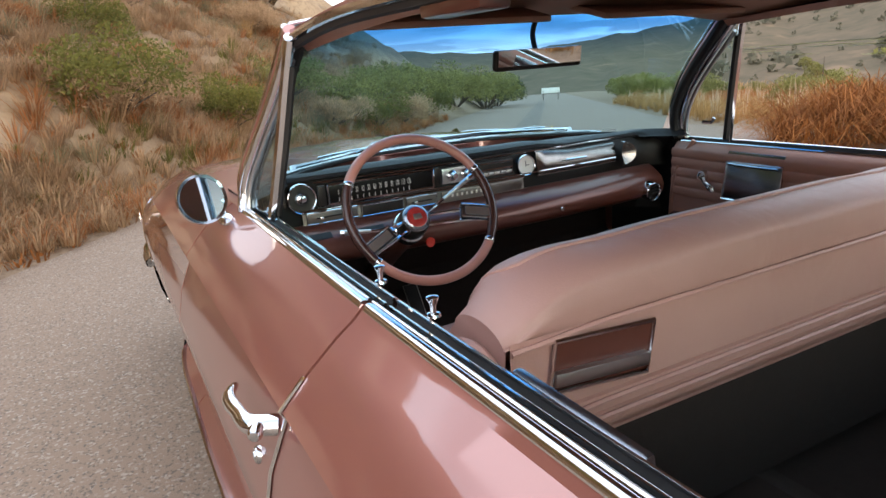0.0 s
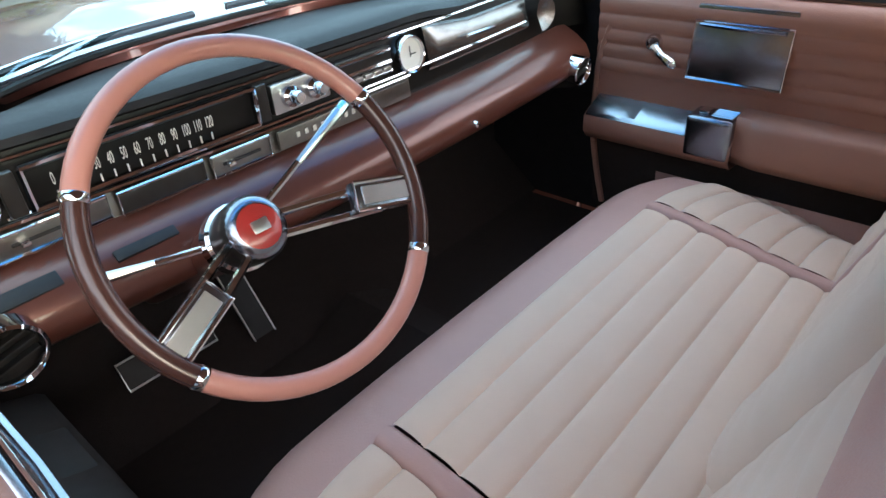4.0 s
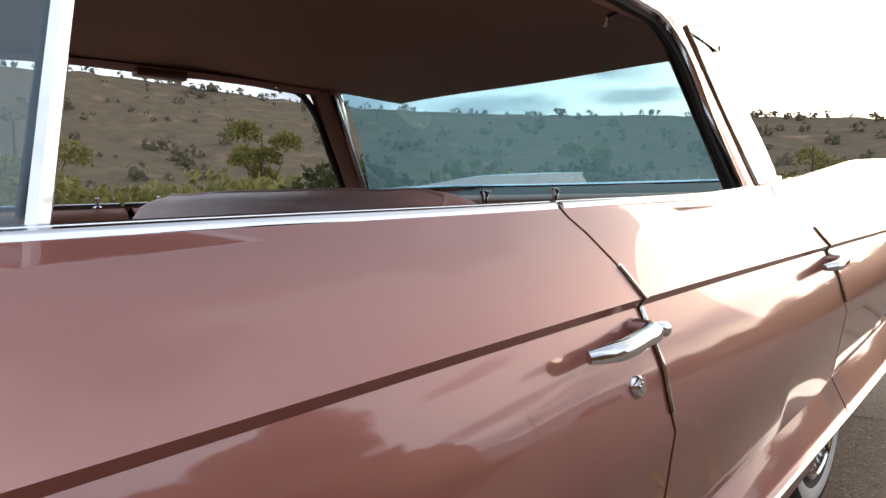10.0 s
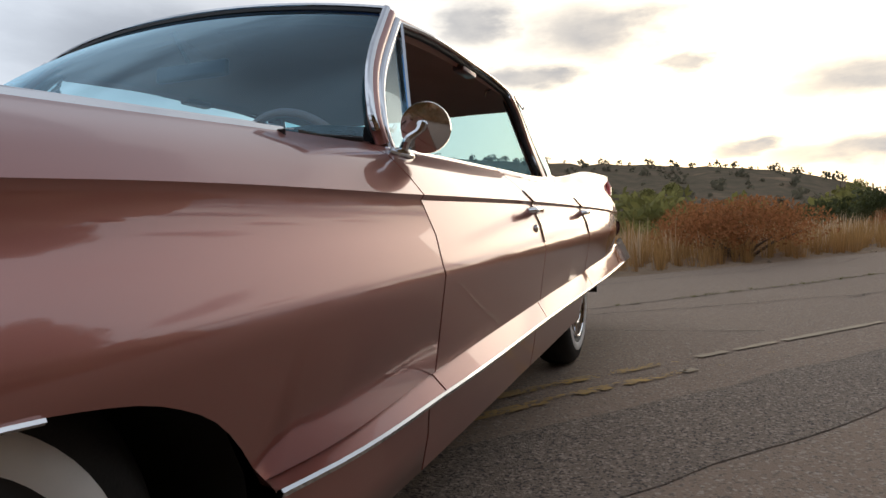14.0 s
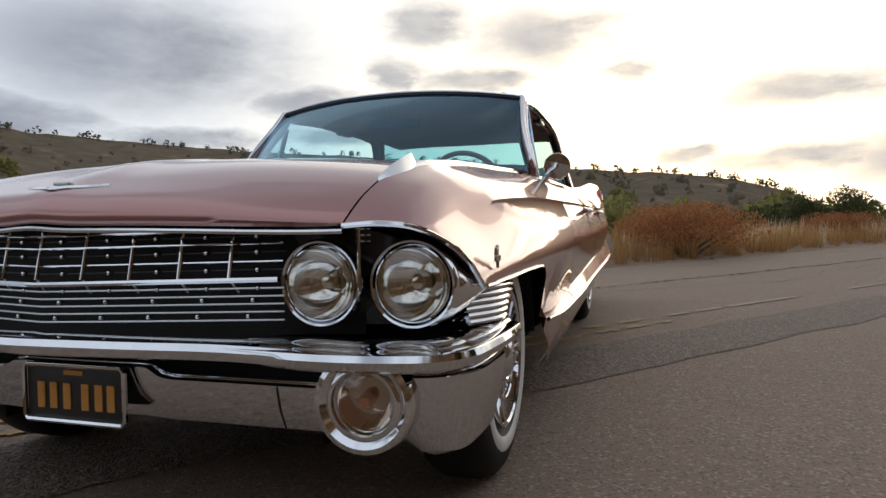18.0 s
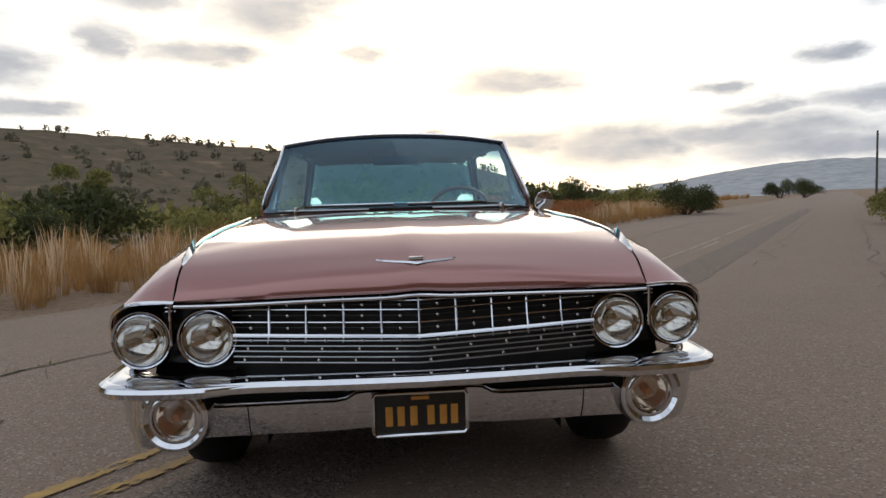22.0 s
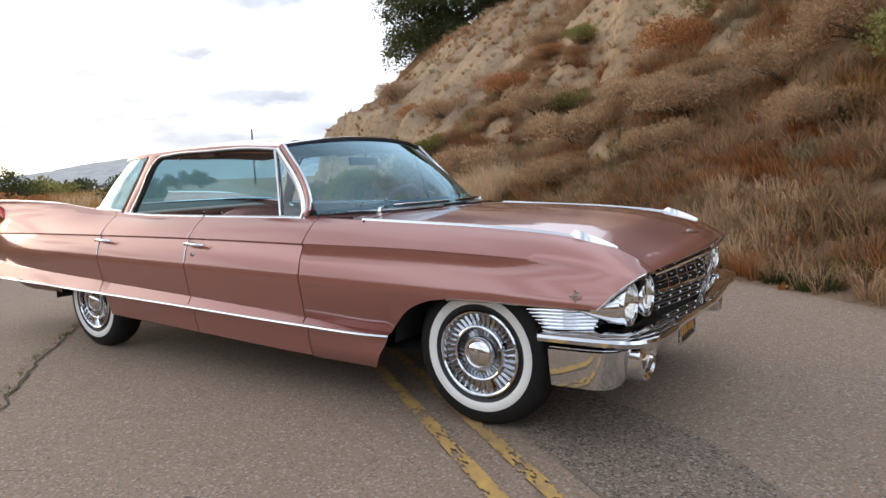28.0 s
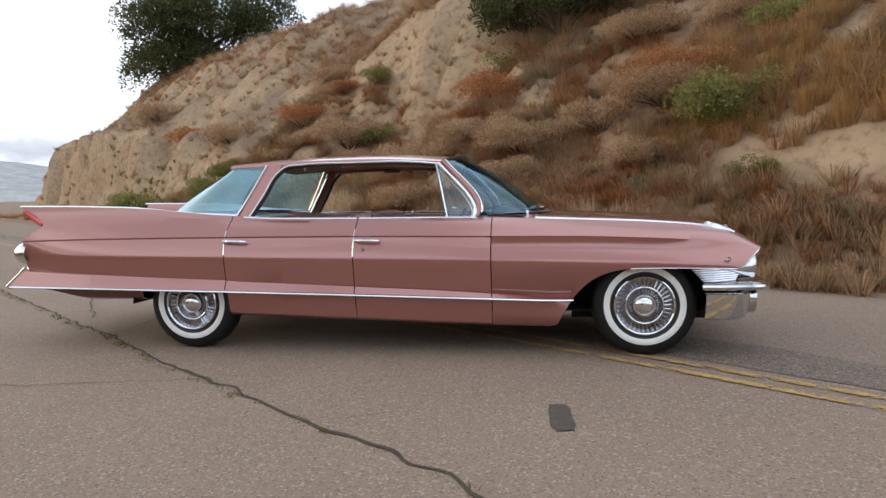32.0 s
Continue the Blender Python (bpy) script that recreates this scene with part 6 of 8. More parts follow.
for s in (1, -1):
    for a, b, arm0, arm1, ash, nm in ((-1.972, -1.150, -1.90, -1.17 if s < 0 else -1.508, (-1.475, 0.854), "front"), (-2.850, -1.992, -2.78, -2.02, (-2.340, 0.872), "rear")):
        ys = steps((a, b, 24))
        # padded sill, pleated panel, plain lower panel
        bm = bmesh.new()
        sheet(bm, [[(s * (belt_x(y) - 0.049), y, belt_z(y) - 0.007), (s * (belt_x(y) - 0.054), y, belt_z(y) - 0.009), (s * 0.706, y, belt_z(y) - 0.020), (s * 0.697, y, belt_z(y) - 0.034), (s * 0.694, y, 0.918)] for y in ys], flip=s > 0)
        lining = part("door_lining", bm, LEATHER_BROWN, car, nm + " door lining in rose-brown vinyl", smooth=60)
        bm = bmesh.new()
        zs = steps((0.762, 0.928, 60))
        sheet(bm, [[(s * (0.697 - fold(z, 0.006, 0.0332)), y, z) for z in zs] for y in ys], flip=s > 0)
        part("pleated_panel", bm, LEATHER_BROWN, lining, "rose-brown vinyl sewn in horizontal pleats", smooth=50)
        bm = bmesh.new()
        sheet(bm, [[(s * 0.696, y, 0.764), (s * 0.698, y, 0.68), (s * 0.700, y, 0.604)] for y in ys], flip=s > 0)
        part("lower_panel", bm, LEATHER_BROWN, lining)
        bm = bmesh.new()
        sheet(bm, [[(s * 0.701, y, 0.608), (s * 0.706, y, 0.52), (s * 0.715, y, 0.40)] for y in ys], flip=s > 0)
        part("kick_carpet", bm, CARPET, lining, "dark carpet along the door's foot")
        bm = bmesh.new()
        rows = []
        for i in range(21):
            y = arm0 + (arm1 - arm0) * i / 20
            k = 1 - 0.25 * smoothstep(0.85, 1, i / 20) - 0.4 * smoothstep(0.12, 0, i / 20)
            rows.append([(s * 0.700, y, 0.735), (s * (0.700 - 0.062 * k), y, 0.730), (s * (0.700 - 0.074 * k), y, 0.716), (s * (0.700 - 0.072 * k), y, 0.648), (s * (0.700 - 0.05 * k), y, 0.620), (s * 0.700, y, 0.612)])
        sheet(bm, rows, flip=s > 0)
        arm = part("armrest", bm, LEATHER_BROWN, lining, "long padded armrest", smooth=50)
        if nm == "front" and s > 0:
            # the armrest steps down ahead of the switch housing and carries a flat chrome panel
            bm = bmesh.new()
            sheet(bm, [[(0.700, y, 0.703), (0.640, y, 0.678), (0.631, y, 0.668), (0.630, y, 0.632), (0.648, y, 0.610), (0.700, y, 0.604)] for y in steps((-1.512, -1.158, 10))], flip=True)
            part("front_arm", bm, LEATHER_BROWN, lining, "lower front end of the armrest", smooth=50)
            bm = bmesh.new()
            sheet(bm, [[(0.698, y, 0.7055), (0.640, y, 0.6815), (0.632, y, 0.672)] for y in steps((-1.408, -1.162, 8))], flip=True)
            thicken(bm, 0.003)
            part("control_panel", bm, SATIN, lining, "flat satin chrome panel")
            bm = bmesh.new()
            box(bm, (0.664, -1.459, 0.676), (0.074, 0.102, 0.094), 0.012, seg=3)
            part("switch_box", bm, SATIN, lining, "polished chrome switch housing")
            for k in range(5):
                bm = bmesh.new()
                tube(bm, [(0.690 - 0.010 * k, -1.500, 0.7235), (0.690 - 0.010 * k, -1.455, 0.7235)], 0.002, 5)
                part("panel_rib", bm, CHROME, lining, "raised chrome rib")
            bm = bmesh.new()
            box(bm, (0.664, -1.438, 0.727), (0.030, 0.022, 0.008), 0.003)
            part("window_switch", bm, CHROME, lining, "small chrome switch lever")
        if nm == "front":
            if s < 0:
                bm = bmesh.new()
                sheet(bm, [[(s * 0.702, y, 0.764), (s * 0.690, y, 0.760), (s * 0.628, y, 0.738), (s * 0.620, y, 0.730), (s * 0.620, y, 0.722)] for y in steps((-1.50, -1.165, 8))], flip=s > 0)
                thicken(bm, 0.003)
                part("control_panel", bm, GAUGE, lining, "dark metal window switch panel")
                bm = bmesh.new()
                box(bm, (s * 0.664, -1.515, 0.720), (0.075, 0.070, 0.038), 0.008)
                part("switch_box", bm, GAUGE, lining, "dark metal switch housing")
            for k in range(4 if s < 0 else 0):
                bm = bmesh.new()
                box(bm, (s * 0.660, -1.50 - 0.018 + 0.03 * k, 0.752 if k == 0 else 0.742), (0.030, 0.012, 0.010), 0.003)
                part("window_switch", bm, CHROME_SOFT, lining, "small chrome switch lever")
            if s > 0:
                bm = bmesh.new()
                lathe(bm, [(0.019, -0.008), (0.019, 0.012), (0.015, 0.020), (0.012, 0.020), (0.010, 0.012), (0.0, 0.012)], 18, aim((s * 0.694, -1.290, 0.846), (-s, -0.2, 0.1)))
                tube(bm, path([(s * 0.682, -1.295, 0.840), (s * 0.668, -1.318, 0.828), (s * 0.664, -1.345, 0.814), (s * 0.668, -1.352, 0.806)], 10), [0.011, 0.010, 0.009, 0.009, 0.008, 0.008, 0.009, 0.010, 0.011, 0.010, 0.006], 8)
                part("inner_handle", bm, CHROME, lining, "chrome inside door handle")
            else:
                bm = bmesh.new()
                tube(bm, path([(-0.715, -1.170, 0.770), (-0.700, -1.200, 0.800), (-0.690, -1.270, 0.815), (-0.700, -1.320, 0.810), (-0.720, -1.345, 0.780)], 16), 0.008, 8)
                part("door_pull", bm, CHROME, lining, "arched chrome door pull")
        # ash receiver plate with a ridged lip
        bm = bmesh.new()
        cy, cz = ash
        tilt = Matrix.Translation((s * 0.691, cy, cz)) @ Matrix.Rotation(s * radians(9), 4, "Y")
        box(bm, (0, 0, -0.010), (0.010, 0.196, 0.118), 0.003, tilt)
        box(bm, (s * 0.0, 0, 0.066), (0.014, 0.198, 0.034), 0.005, tilt)
        tube(bm, [(s * 0.684, cy - 0.085, cz + 0.044), (s * 0.682, cy, cz + 0.043), (s * 0.684, cy + 0.085, cz + 0.044)], 0.0045, 6)
        part("door_ashtray", bm, SATIN, lining, "polished chrome ashtray plate")
        bm = bmesh.new()
        tube(bm, [tilt @ Vector((-s * 0.006, q, w_)) for q, w_ in ((-0.098, -0.069), (0.098, -0.069), (0.098, 0.050), (-0.098, 0.050))], 0.0028, 5, ring=True)
        part("plate_rim", bm, CHROME, lining, "bright raised rim")
    # lock knobs on the sills
    for y in (-1.894, -2.070):
        bm = bmesh.new()
        lathe(bm, [(0.010, 0.0), (0.009, 0.004), (0.0042, 0.005), (0.0040, 0.014), (0.0050, 0.018), (0.0082, 0.025), (0.0084, 0.027), (0.0, 0.029)], 14, Matrix.Translation((s * 0.715, y, belt_z(y) - 0.004)))
        part("lock_knob", bm, CHROME, car, "flared chrome lock knob")
    # kick panel beside the dash
    bm = bmesh.new()
    sheet(bm, [[(s * 0.74, y, z) for y in (-1.155, -0.80)] for z in (0.36, 0.7, 0.955)])
    part("kick_panel", bm, PAD, car, "black kick panel")
    bm = bmesh.new()
    tube(bm, path([(s * 0.715, -1.225, 0.955), (s * 0.702, -1.190, 0.90), (s * 0.697, -1.160, 0.815), (s * 0.696, -1.150, 0.70), (s * 0.696, -1.150, 0.614), (s * 0.70, -1.165, 0.50), (s * 0.70, -1.187, 0.412)], 18), 0.008, 6)
    part("door_piping", bm, LEATHER_BROWN, car, "rolled vinyl door edge")

# ---------------------------------------------------------------- dashboard
def dash_bow(x):
    return 0.030 * (abs(x) / 0.65) ** 2


def dash_strip(name, profile, x0, x1, mat, label="", n=24, smooth=45, parent=None):
    bm = bmesh.new()
    rows = []
    for i in range(n + 1):
        x = x0 + (x1 - x0) * i / n
        lift = 0.014 * smoothstep(0.32, 0.16, x)
        curve_y = dash_bow(x)
        edge = screen_foot(x).y - 0.03
        rows.append([(x, min(y + curve_y, edge - 0.02 * k), z + (lift * smoothstep(-0.82, -0.98, y) if z > 0.955 else 0) - (0.040 * smoothstep(0.45, 0.70, abs(x)) * smoothstep(-1.06, -0.95, y) if name == "dash_pad" else 0)) for k, (y, z) in enumerate(profile)])
    sheet(bm, rows)
    return part(name, bm, mat, parent or dash, label, smooth=smooth)


dash = new("dashboard")
tagged(dash, "black padded dashboard with chrome instruments and a rose metal lower roll", "dashboard")
dash_strip("dash_pad", [(-0.70, 0.956), (-0.86, 0.968), (-0.98, 0.984), (-1.050, 0.989), (-1.072, 0.982), (-1.075, 0.972), (-1.055, 0.966)], -0.74, 0.74, PAD, "black vinyl crash pad", 40)
dash_strip("dash_face", [(-1.055, 0.972), (-1.070, 0.968), (-1.088, 0.915), (-1.092, 0.862)], -0.72, 0.72, FASCIA, "black instrument face", 20)
dash_strip("lower_roll", [(-1.090, 0.866), (-1.108, 0.868), (-1.140, 0.852), (-1.168, 0.832), (-1.180, 0.808), (-1.176, 0.782), (-1.155, 0.765), (-1.10, 0.760)], -0.73, 0.66, PAINT_IN, "rose metallic steel roll", 40)
# added sheet whose near-black colour is the shade below the roll
dash_strip("under_dash_shade", [(-1.13, 0.766), (-1.05, 0.74), (-0.80, 0.70)], -0.72, 0.72, DARK, "near-black sheet for the shade under the dash")
dash_strip("silver_strip", [(-1.094, 0.906), (-1.100, 0.904), (-1.104, 0.868), (-1.100, 0.864)], -0.605, 0.102, BRUSHED_DARK, "brushed metal control strip", 14)
for z in (0.906, 0.865):
    bm = bmesh.new()
    tube(bm, [(x, -1.104 + dash_bow(x), z) for x in steps((-0.605, 0.102, 16))], 0.003, 5)
    part("strip_edge", bm, CHROME, dash, "chrome edge")
for x, wd, kind_ in ((-0.524, 0.150, "slide"), (-0.379, 0.130, "plain"), (-0.258, 0.104, "slide"), (-0.052, 0.290, "name")):
    yy = -1.107 + dash_bow(x)
    bm = bmesh.new()
    box(bm, (x, yy, 0.886), (wd - 0.006, 0.006, 0.030), 0.002)
    panel = part("control_panel", bm, GAUGE if kind_ == "plain" else BRUSHED_DARK, dash, "inset control panel")
    if kind_ != "name":
        bm = bmesh.new()
        w2 = wd / 2 - 0.003
        tube(bm, [(x + q * w2, yy - 0.004, 0.886 + h) for q, h in ((-1, -0.0155), (1, -0.0155), (1, 0.0155), (-1, 0.0155))], 0.0026, 6, ring=True)
        part("panel_frame", bm, CHROME, panel, "bright chrome frame")
    if kind_ == "slide":
        bm = bmesh.new()
        box(bm, (x, yy - 0.0035, 0.886), (wd * 0.62, 0.003, 0.0045), 0.001)
        part("slot", bm, BLACK, panel, "black slider slot")
        bm = bmesh.new()
        box(bm, (x - wd * 0.22, yy - 0.008, 0.886), (0.012, 0.012, 0.009), 0.003)
        part("slide_knob", bm, CHROME, panel, "small slide knob")
for k in range(8):
    bm = bmesh.new()
    box(bm, (-0.160 + 0.0165 * k, -1.1125, 0.888), (0.006, 0.002, 0.008), 0.0)
    part("nameplate_letter", bm, WHITE_INK, dash, "small pale bar")
# speedometer window with its scale
bm = bmesh.new()
box(bm, (-0.372, -1.084, 0.946), (0.315, 0.014, 0.050), 0.004)
speedo = part("speedometer", bm, FASCIA, dash, "wide black speedometer with pale numbers")
bm = bmesh.new()
for x0, z0, x1, z1 in ((-0.532, 0.972, -0.212, 0.972), (-0.532, 0.919, -0.212, 0.919), (-0.532, 0.919, -0.532, 0.972), (-0.212, 0.919, -0.212, 0.972)):
    tube(bm, [(x0, -1.098, z0), (x1, -1.098, z1)], 0.0032, 5)
part("bezel", bm, CHROME, speedo, "chrome bezel")
for z0, z1, yy in ((0.9775, 0.9775, -1.086), (0.9125, 0.9125, -1.100)):
    bm = bmesh.new()
    tube(bm, [(x, yy + dash_bow(x), z0) for x in steps((-0.56, 0.50, 24))], 0.0026, 5)
    part("fascia_edge", bm, CHROME, dash, "thin chrome line along the instrument face")
for x0, x1 in ((-0.558, -0.538), (-0.206, -0.188)):
    bm = bmesh.new()
    box(bm, ((x0 + x1) / 2, -1.090, 0.945), (x1 - x0, 0.012, 0.056), 0.003)
    part("speedometer_end", bm, GAUGE, speedo, "dark metal end piece")
for k in range(13):
    x = -0.5025 + 0.0176 * k
    bm = bmesh.new()
    box(bm, (x, -1.0985, 0.929), (0.0016, 0.002, 0.010), 0.0)
    part("tick", bm, WHITE_INK, speedo)
    txt = bpy.data.curves.new("number", "FONT")
    txt.body = str(k * 10)
    txt.size, txt.align_x, txt.extrude = 0.0130, "CENTER", 0.0003
    txt.materials.append(WHITE_INK)
    ob = new("number", txt)
    ob.parent = speedo
    ob.matrix_basis = pose(x, -1.0985, 0.942, 90, 0, 0) @ Matrix.Diagonal((0.62, 1.75, 1, 1))
def dial(name, c, r, mat_face, label):
    m = aim(c, (0, -1, 0.12))
    bm = bmesh.new()
    lathe(bm, [(r, -0.02), (r, 0.006), (r * 0.93, 0.010), (r * 0.86, 0.008), (r * 0.84, 0.0)], 32, m)
    d = part(name, bm, CHROME, dash, label)
    bm = bmesh.new()
    lathe(bm, [(r * 0.86, 0.001), (0.0, 0.001)], 32, m)
    part("dial_face", bm, mat_face, d)
    return d, m


d, m = dial("fan_dial", (-0.599, -1.066, 0.940), 0.043, GAUGE, "round dial with a chrome knob")
bm = bmesh.new()
lathe(bm, [(0.020, 0.0), (0.019, 0.006), (0.012, 0.012), (0.010, 0.018), (0.0, 0.019)], 20, m)
part("knob", bm, CHROME, d)
d, m = dial("dash_clock", (0.117, -1.092, 0.938), 0.034, WHITE, "round pale clock in a chrome ring")
bm = bmesh.new()
box(bm, (0.006, 0.0, 0.004), (0.016, 0.0018, 0.001), 0.0, m)
box(bm, (0.0, 0.005, 0.004), (0.0018, 0.018, 0.001), 0.0, m)
part("clock_pointer", bm, BLACK, d)
# radio
bm = bmesh.new()
box(bm, (0.005, -1.091, 0.944), (0.125, 0.016, 0.046), 0.004)
radio = part("radio", bm, GAUGE, dash, "chrome-trimmed push-button radio")
for z in (0.962, 0.942, 0.927):
    bm = bmesh.new()
    tube(bm, [(-0.052, -1.101, z), (0.062, -1.101, z)], 0.0028 if z > 0.95 else 0.004, 5)
    part("chrome_bar", bm, CHROME, radio)
for k in range(5):
    bm = bmesh.new()
    box(bm, (-0.040 + 0.022 * k, -1.103, 0.932), (0.018, 0.010, 0.008), 0.002)
    part("push_button", bm, CHROME_SOFT, radio)
bm = bmesh.new()
box(bm, (-0.128, -1.091, 0.944), (0.110, 0.014, 0.046), 0.004)
plate_r = part("knob_plate", bm, CHROME_SOFT, dash, "brushed metal knob plate")
for x in (-0.152, -0.106):
    bm = bmesh.new()
    lathe(bm, [(0.017, 0.0), (0.016, 0.008), (0.010, 0.012), (0.010, 0.026), (0.008, 0.029), (0.0, 0.029)], 20, aim((x, -1.098, 0.944), (0, -1, 0.1)))
    part("radio_knob", bm, CHROME, plate_r)
# glove box panel
dash_strip("glove_panel", [(-1.084, 0.962), (-1.090, 0.958), (-1.103, 0.904), (-1.100, 0.898)], 0.160, 0.50, ENGINE, "brushed aluminium glove box panel", 10)
bm = bmesh.new()
tube(bm, [(0.27, -1.103, 0.936), (0.35, -1.106, 0.936)], 0.004, 6)
part("glove_handle", bm, CHROME, dash, "chrome glove box handle")
bm = bmesh.new()
lathe(bm, [(0.066, 0.0), (0.060, 0.012), (0.03, 0.006), (0.0, 0.0)], 24, aim((0.515, -1.095, 0.925), (0, -1, 0.1)) @ Matrix.Diagonal((0.9, 0.62, 1, 1)), -math.pi / 2, math.pi / 2)
part("end_trim", bm, ENGINE, dash, "rounded end of the panel")
for c, r in (((0.588, -1.166, 0.792), 0.033), ((-0.634, -1.166, 0.802), 0.043)):
    m = aim(c, (0, -1, -0.1))
    bm = bmesh.new()
    lathe(bm, [(r, -0.02), (r, 0.008), (r * 0.92, 0.011), (r * 0.82, 0.006), (r * 0.78, -0.012)], 28, m)
    v = part("air_vent", bm, CHROME, dash, "round air vent with black slats")
    bm = bmesh.new()
    lathe(bm, [(r * 0.8, -0.010), (0.0, -0.010)], 24, m)
    part("vent_hole", bm, DARK, v)
    for k in (-1, 0, 1):
        bm = bmesh.new()
        hw = math.sqrt((r * 0.78) ** 2 - (k * r * 0.36) ** 2)
        box(bm, (0, k * r * 0.36, -0.002), (hw * 2, 0.003, 0.010), 0.001, m @ Matrix.Rotation(0.25, 4, "Z"))
        part("vent_slat", bm, BLACK, v)
bm = bmesh.new()
box(bm, (0, 0, 0), (0.11, 0.022, 0.006), 0.002, pose(-0.60, -1.1285, 0.843, 35.6))
part("wiper_control", bm, BLACK, dash, "black control panel with small knobs")
bm = bmesh.new()
box(bm, (0, 0, 0), (0.085, 0.016, 0.006), 0.002, pose(-0.44, -1.1405, 0.8425, 35.6))
part("gear_indicator", bm, BLACK, dash, "black gear indicator window")
bm = bmesh.new()
lathe(bm, [(0.0, 0.01), (0.006, 0.008), (0.007, 0.0)], 12, aim((0.19, -1.178, 0.80), (0, -1, 0)))
part("light_button", bm, CHROME, dash, "small chrome button")
for x0, x1, y, z, wd, nm in ((-0.484, -0.315, -0.94, 0.52, 0.05, "brake_pedal"), (-0.215, -0.165, -0.85, 0.46, 0.16, "accelerator_pedal")):
    bm = bmesh.new()
    box(bm, (0, 0, 0), (x1 - x0, 0.016, wd), 0.006, pose((x0 + x1) / 2, y, z, -35))
    ped = part(nm, bm, BLACK, car, "black rubber pedal with a bright edge")
    bm = bmesh.new()
    m = pose((x0 + x1) / 2, y, z, -35)
    hx, hz = (x1 - x0) / 2, wd / 2
    tube(bm, [m @ Vector(q) for q in ((-hx, -0.006, -hz), (hx, -0.006, -hz), (hx, -0.006, hz), (-hx, -0.006, hz))], 0.0025, 5, ring=True)
    part("pedal_trim", bm, CHROME_SOFT, ped)
bm = bmesh.new()
lathe(bm, [(0.014, 0), (0.014, 0.005), (0.0, 0.006)], 18, aim((-0.277, -1.178, 0.782), (0, -1, 0)))
part("key_fob", bm, RED_LENS, car, "round red key fob")

# ---------------------------------------------------------------- steering wheel
wheel_c = Vector((-0.379, -1.357, 0.930))
wn_ = Vector((-0.045, -0.840, 0.540)).normalized()
WM = aim(wheel_c, wn_, (1, 0, 0))
steer = new("steering_wheel")
tagged(steer, "two-tone rose and brown steering wheel with chrome spokes", "steering wheel")


def rim_arc(name, a0, a1, mat, label):
    bm = bmesh.new()
    n = max(int(abs(a1 - a0) / 5), 4)
    tube(bm, [WM @ Vector((0.189 * math.cos(radians(a0 + (a1 - a0) * i / n)), 0.189 * math.sin(radians(a0 + (a1 - a0) * i / n)), 0)) for i in range(n + 1)], 0.0125, 10)
    part(name, bm, mat, steer, label)


angles = []
for p in ((-0.206, -1.327, 1.001), (-0.234, -1.426, 0.833), (-0.545, -1.297, 1.000), (-0.530, -1.413, 0.833)):
    q = WM.inverted() @ Vector(p)
    angles.append(math.degrees(math.atan2(q.y, q.x)))
aA, aB, aC, aD = angles
rim_arc("rim_top", aA, aC, WHEEL_PINK, "rose upper arc")
rim_arc("rim_left", aC, aD + 360 if aD < 0 else aD, WHEEL_DARK, "brown arc")
rim_arc("rim_bottom", aD, aB, WHEEL_PINK, "rose lower arc")
rim_arc("rim_right", aB, aA, WHEEL_DARK, "brown arc")
for a in angles:
    bm = bmesh.new()
    lathe(bm, [(0.0128, -0.005), (0.0138, -0.003), (0.0138, 0.003), (0.0128, 0.005)], 14, WM @ Matrix.Rotation(radians(a), 4, "Z") @ Matrix.Translation((0.189, 0, 0)) @ Matrix.Rotation(radians(90), 4, "X"))
    part("ferrule", bm, CHROME, steer, "chrome ferrule")
hub_c = Vector((0.0, -0.006, -0.062))
bm = bmesh.new()
lathe(bm, [(0.040, -0.05), (0.041, -0.012), (0.040, -0.002), (0.037, 0.004)], 32, WM @ Matrix.Translation(hub_c))
part("hub_ring", bm, GAUGE, steer, "dark hub under the emblem")
bm = bmesh.new()
lathe(bm, [(0.0375, 0.003), (0.034, 0.009), (0.027, 0.0120)], 28, WM @ Matrix.Translation(hub_c))
part("hub_dome", bm, SATIN, steer, "clear grey ring round the emblem")
bm = bmesh.new()
lathe(bm, [(0.0275, 0.0112), (0.018, 0.0145), (0.0, 0.016)], 28, WM @ Matrix.Translation(hub_c))
part("hub_button", bm, EMBLEM_RED, steer, "red horn emblem")
bm = bmesh.new()
box(bm, (0, 0, 0.0160), (0.022, 0.015, 0.004), 0.002, WM @ Matrix.Translation(hub_c))
part("hub_crest", bm, CHROME_SOFT, steer)
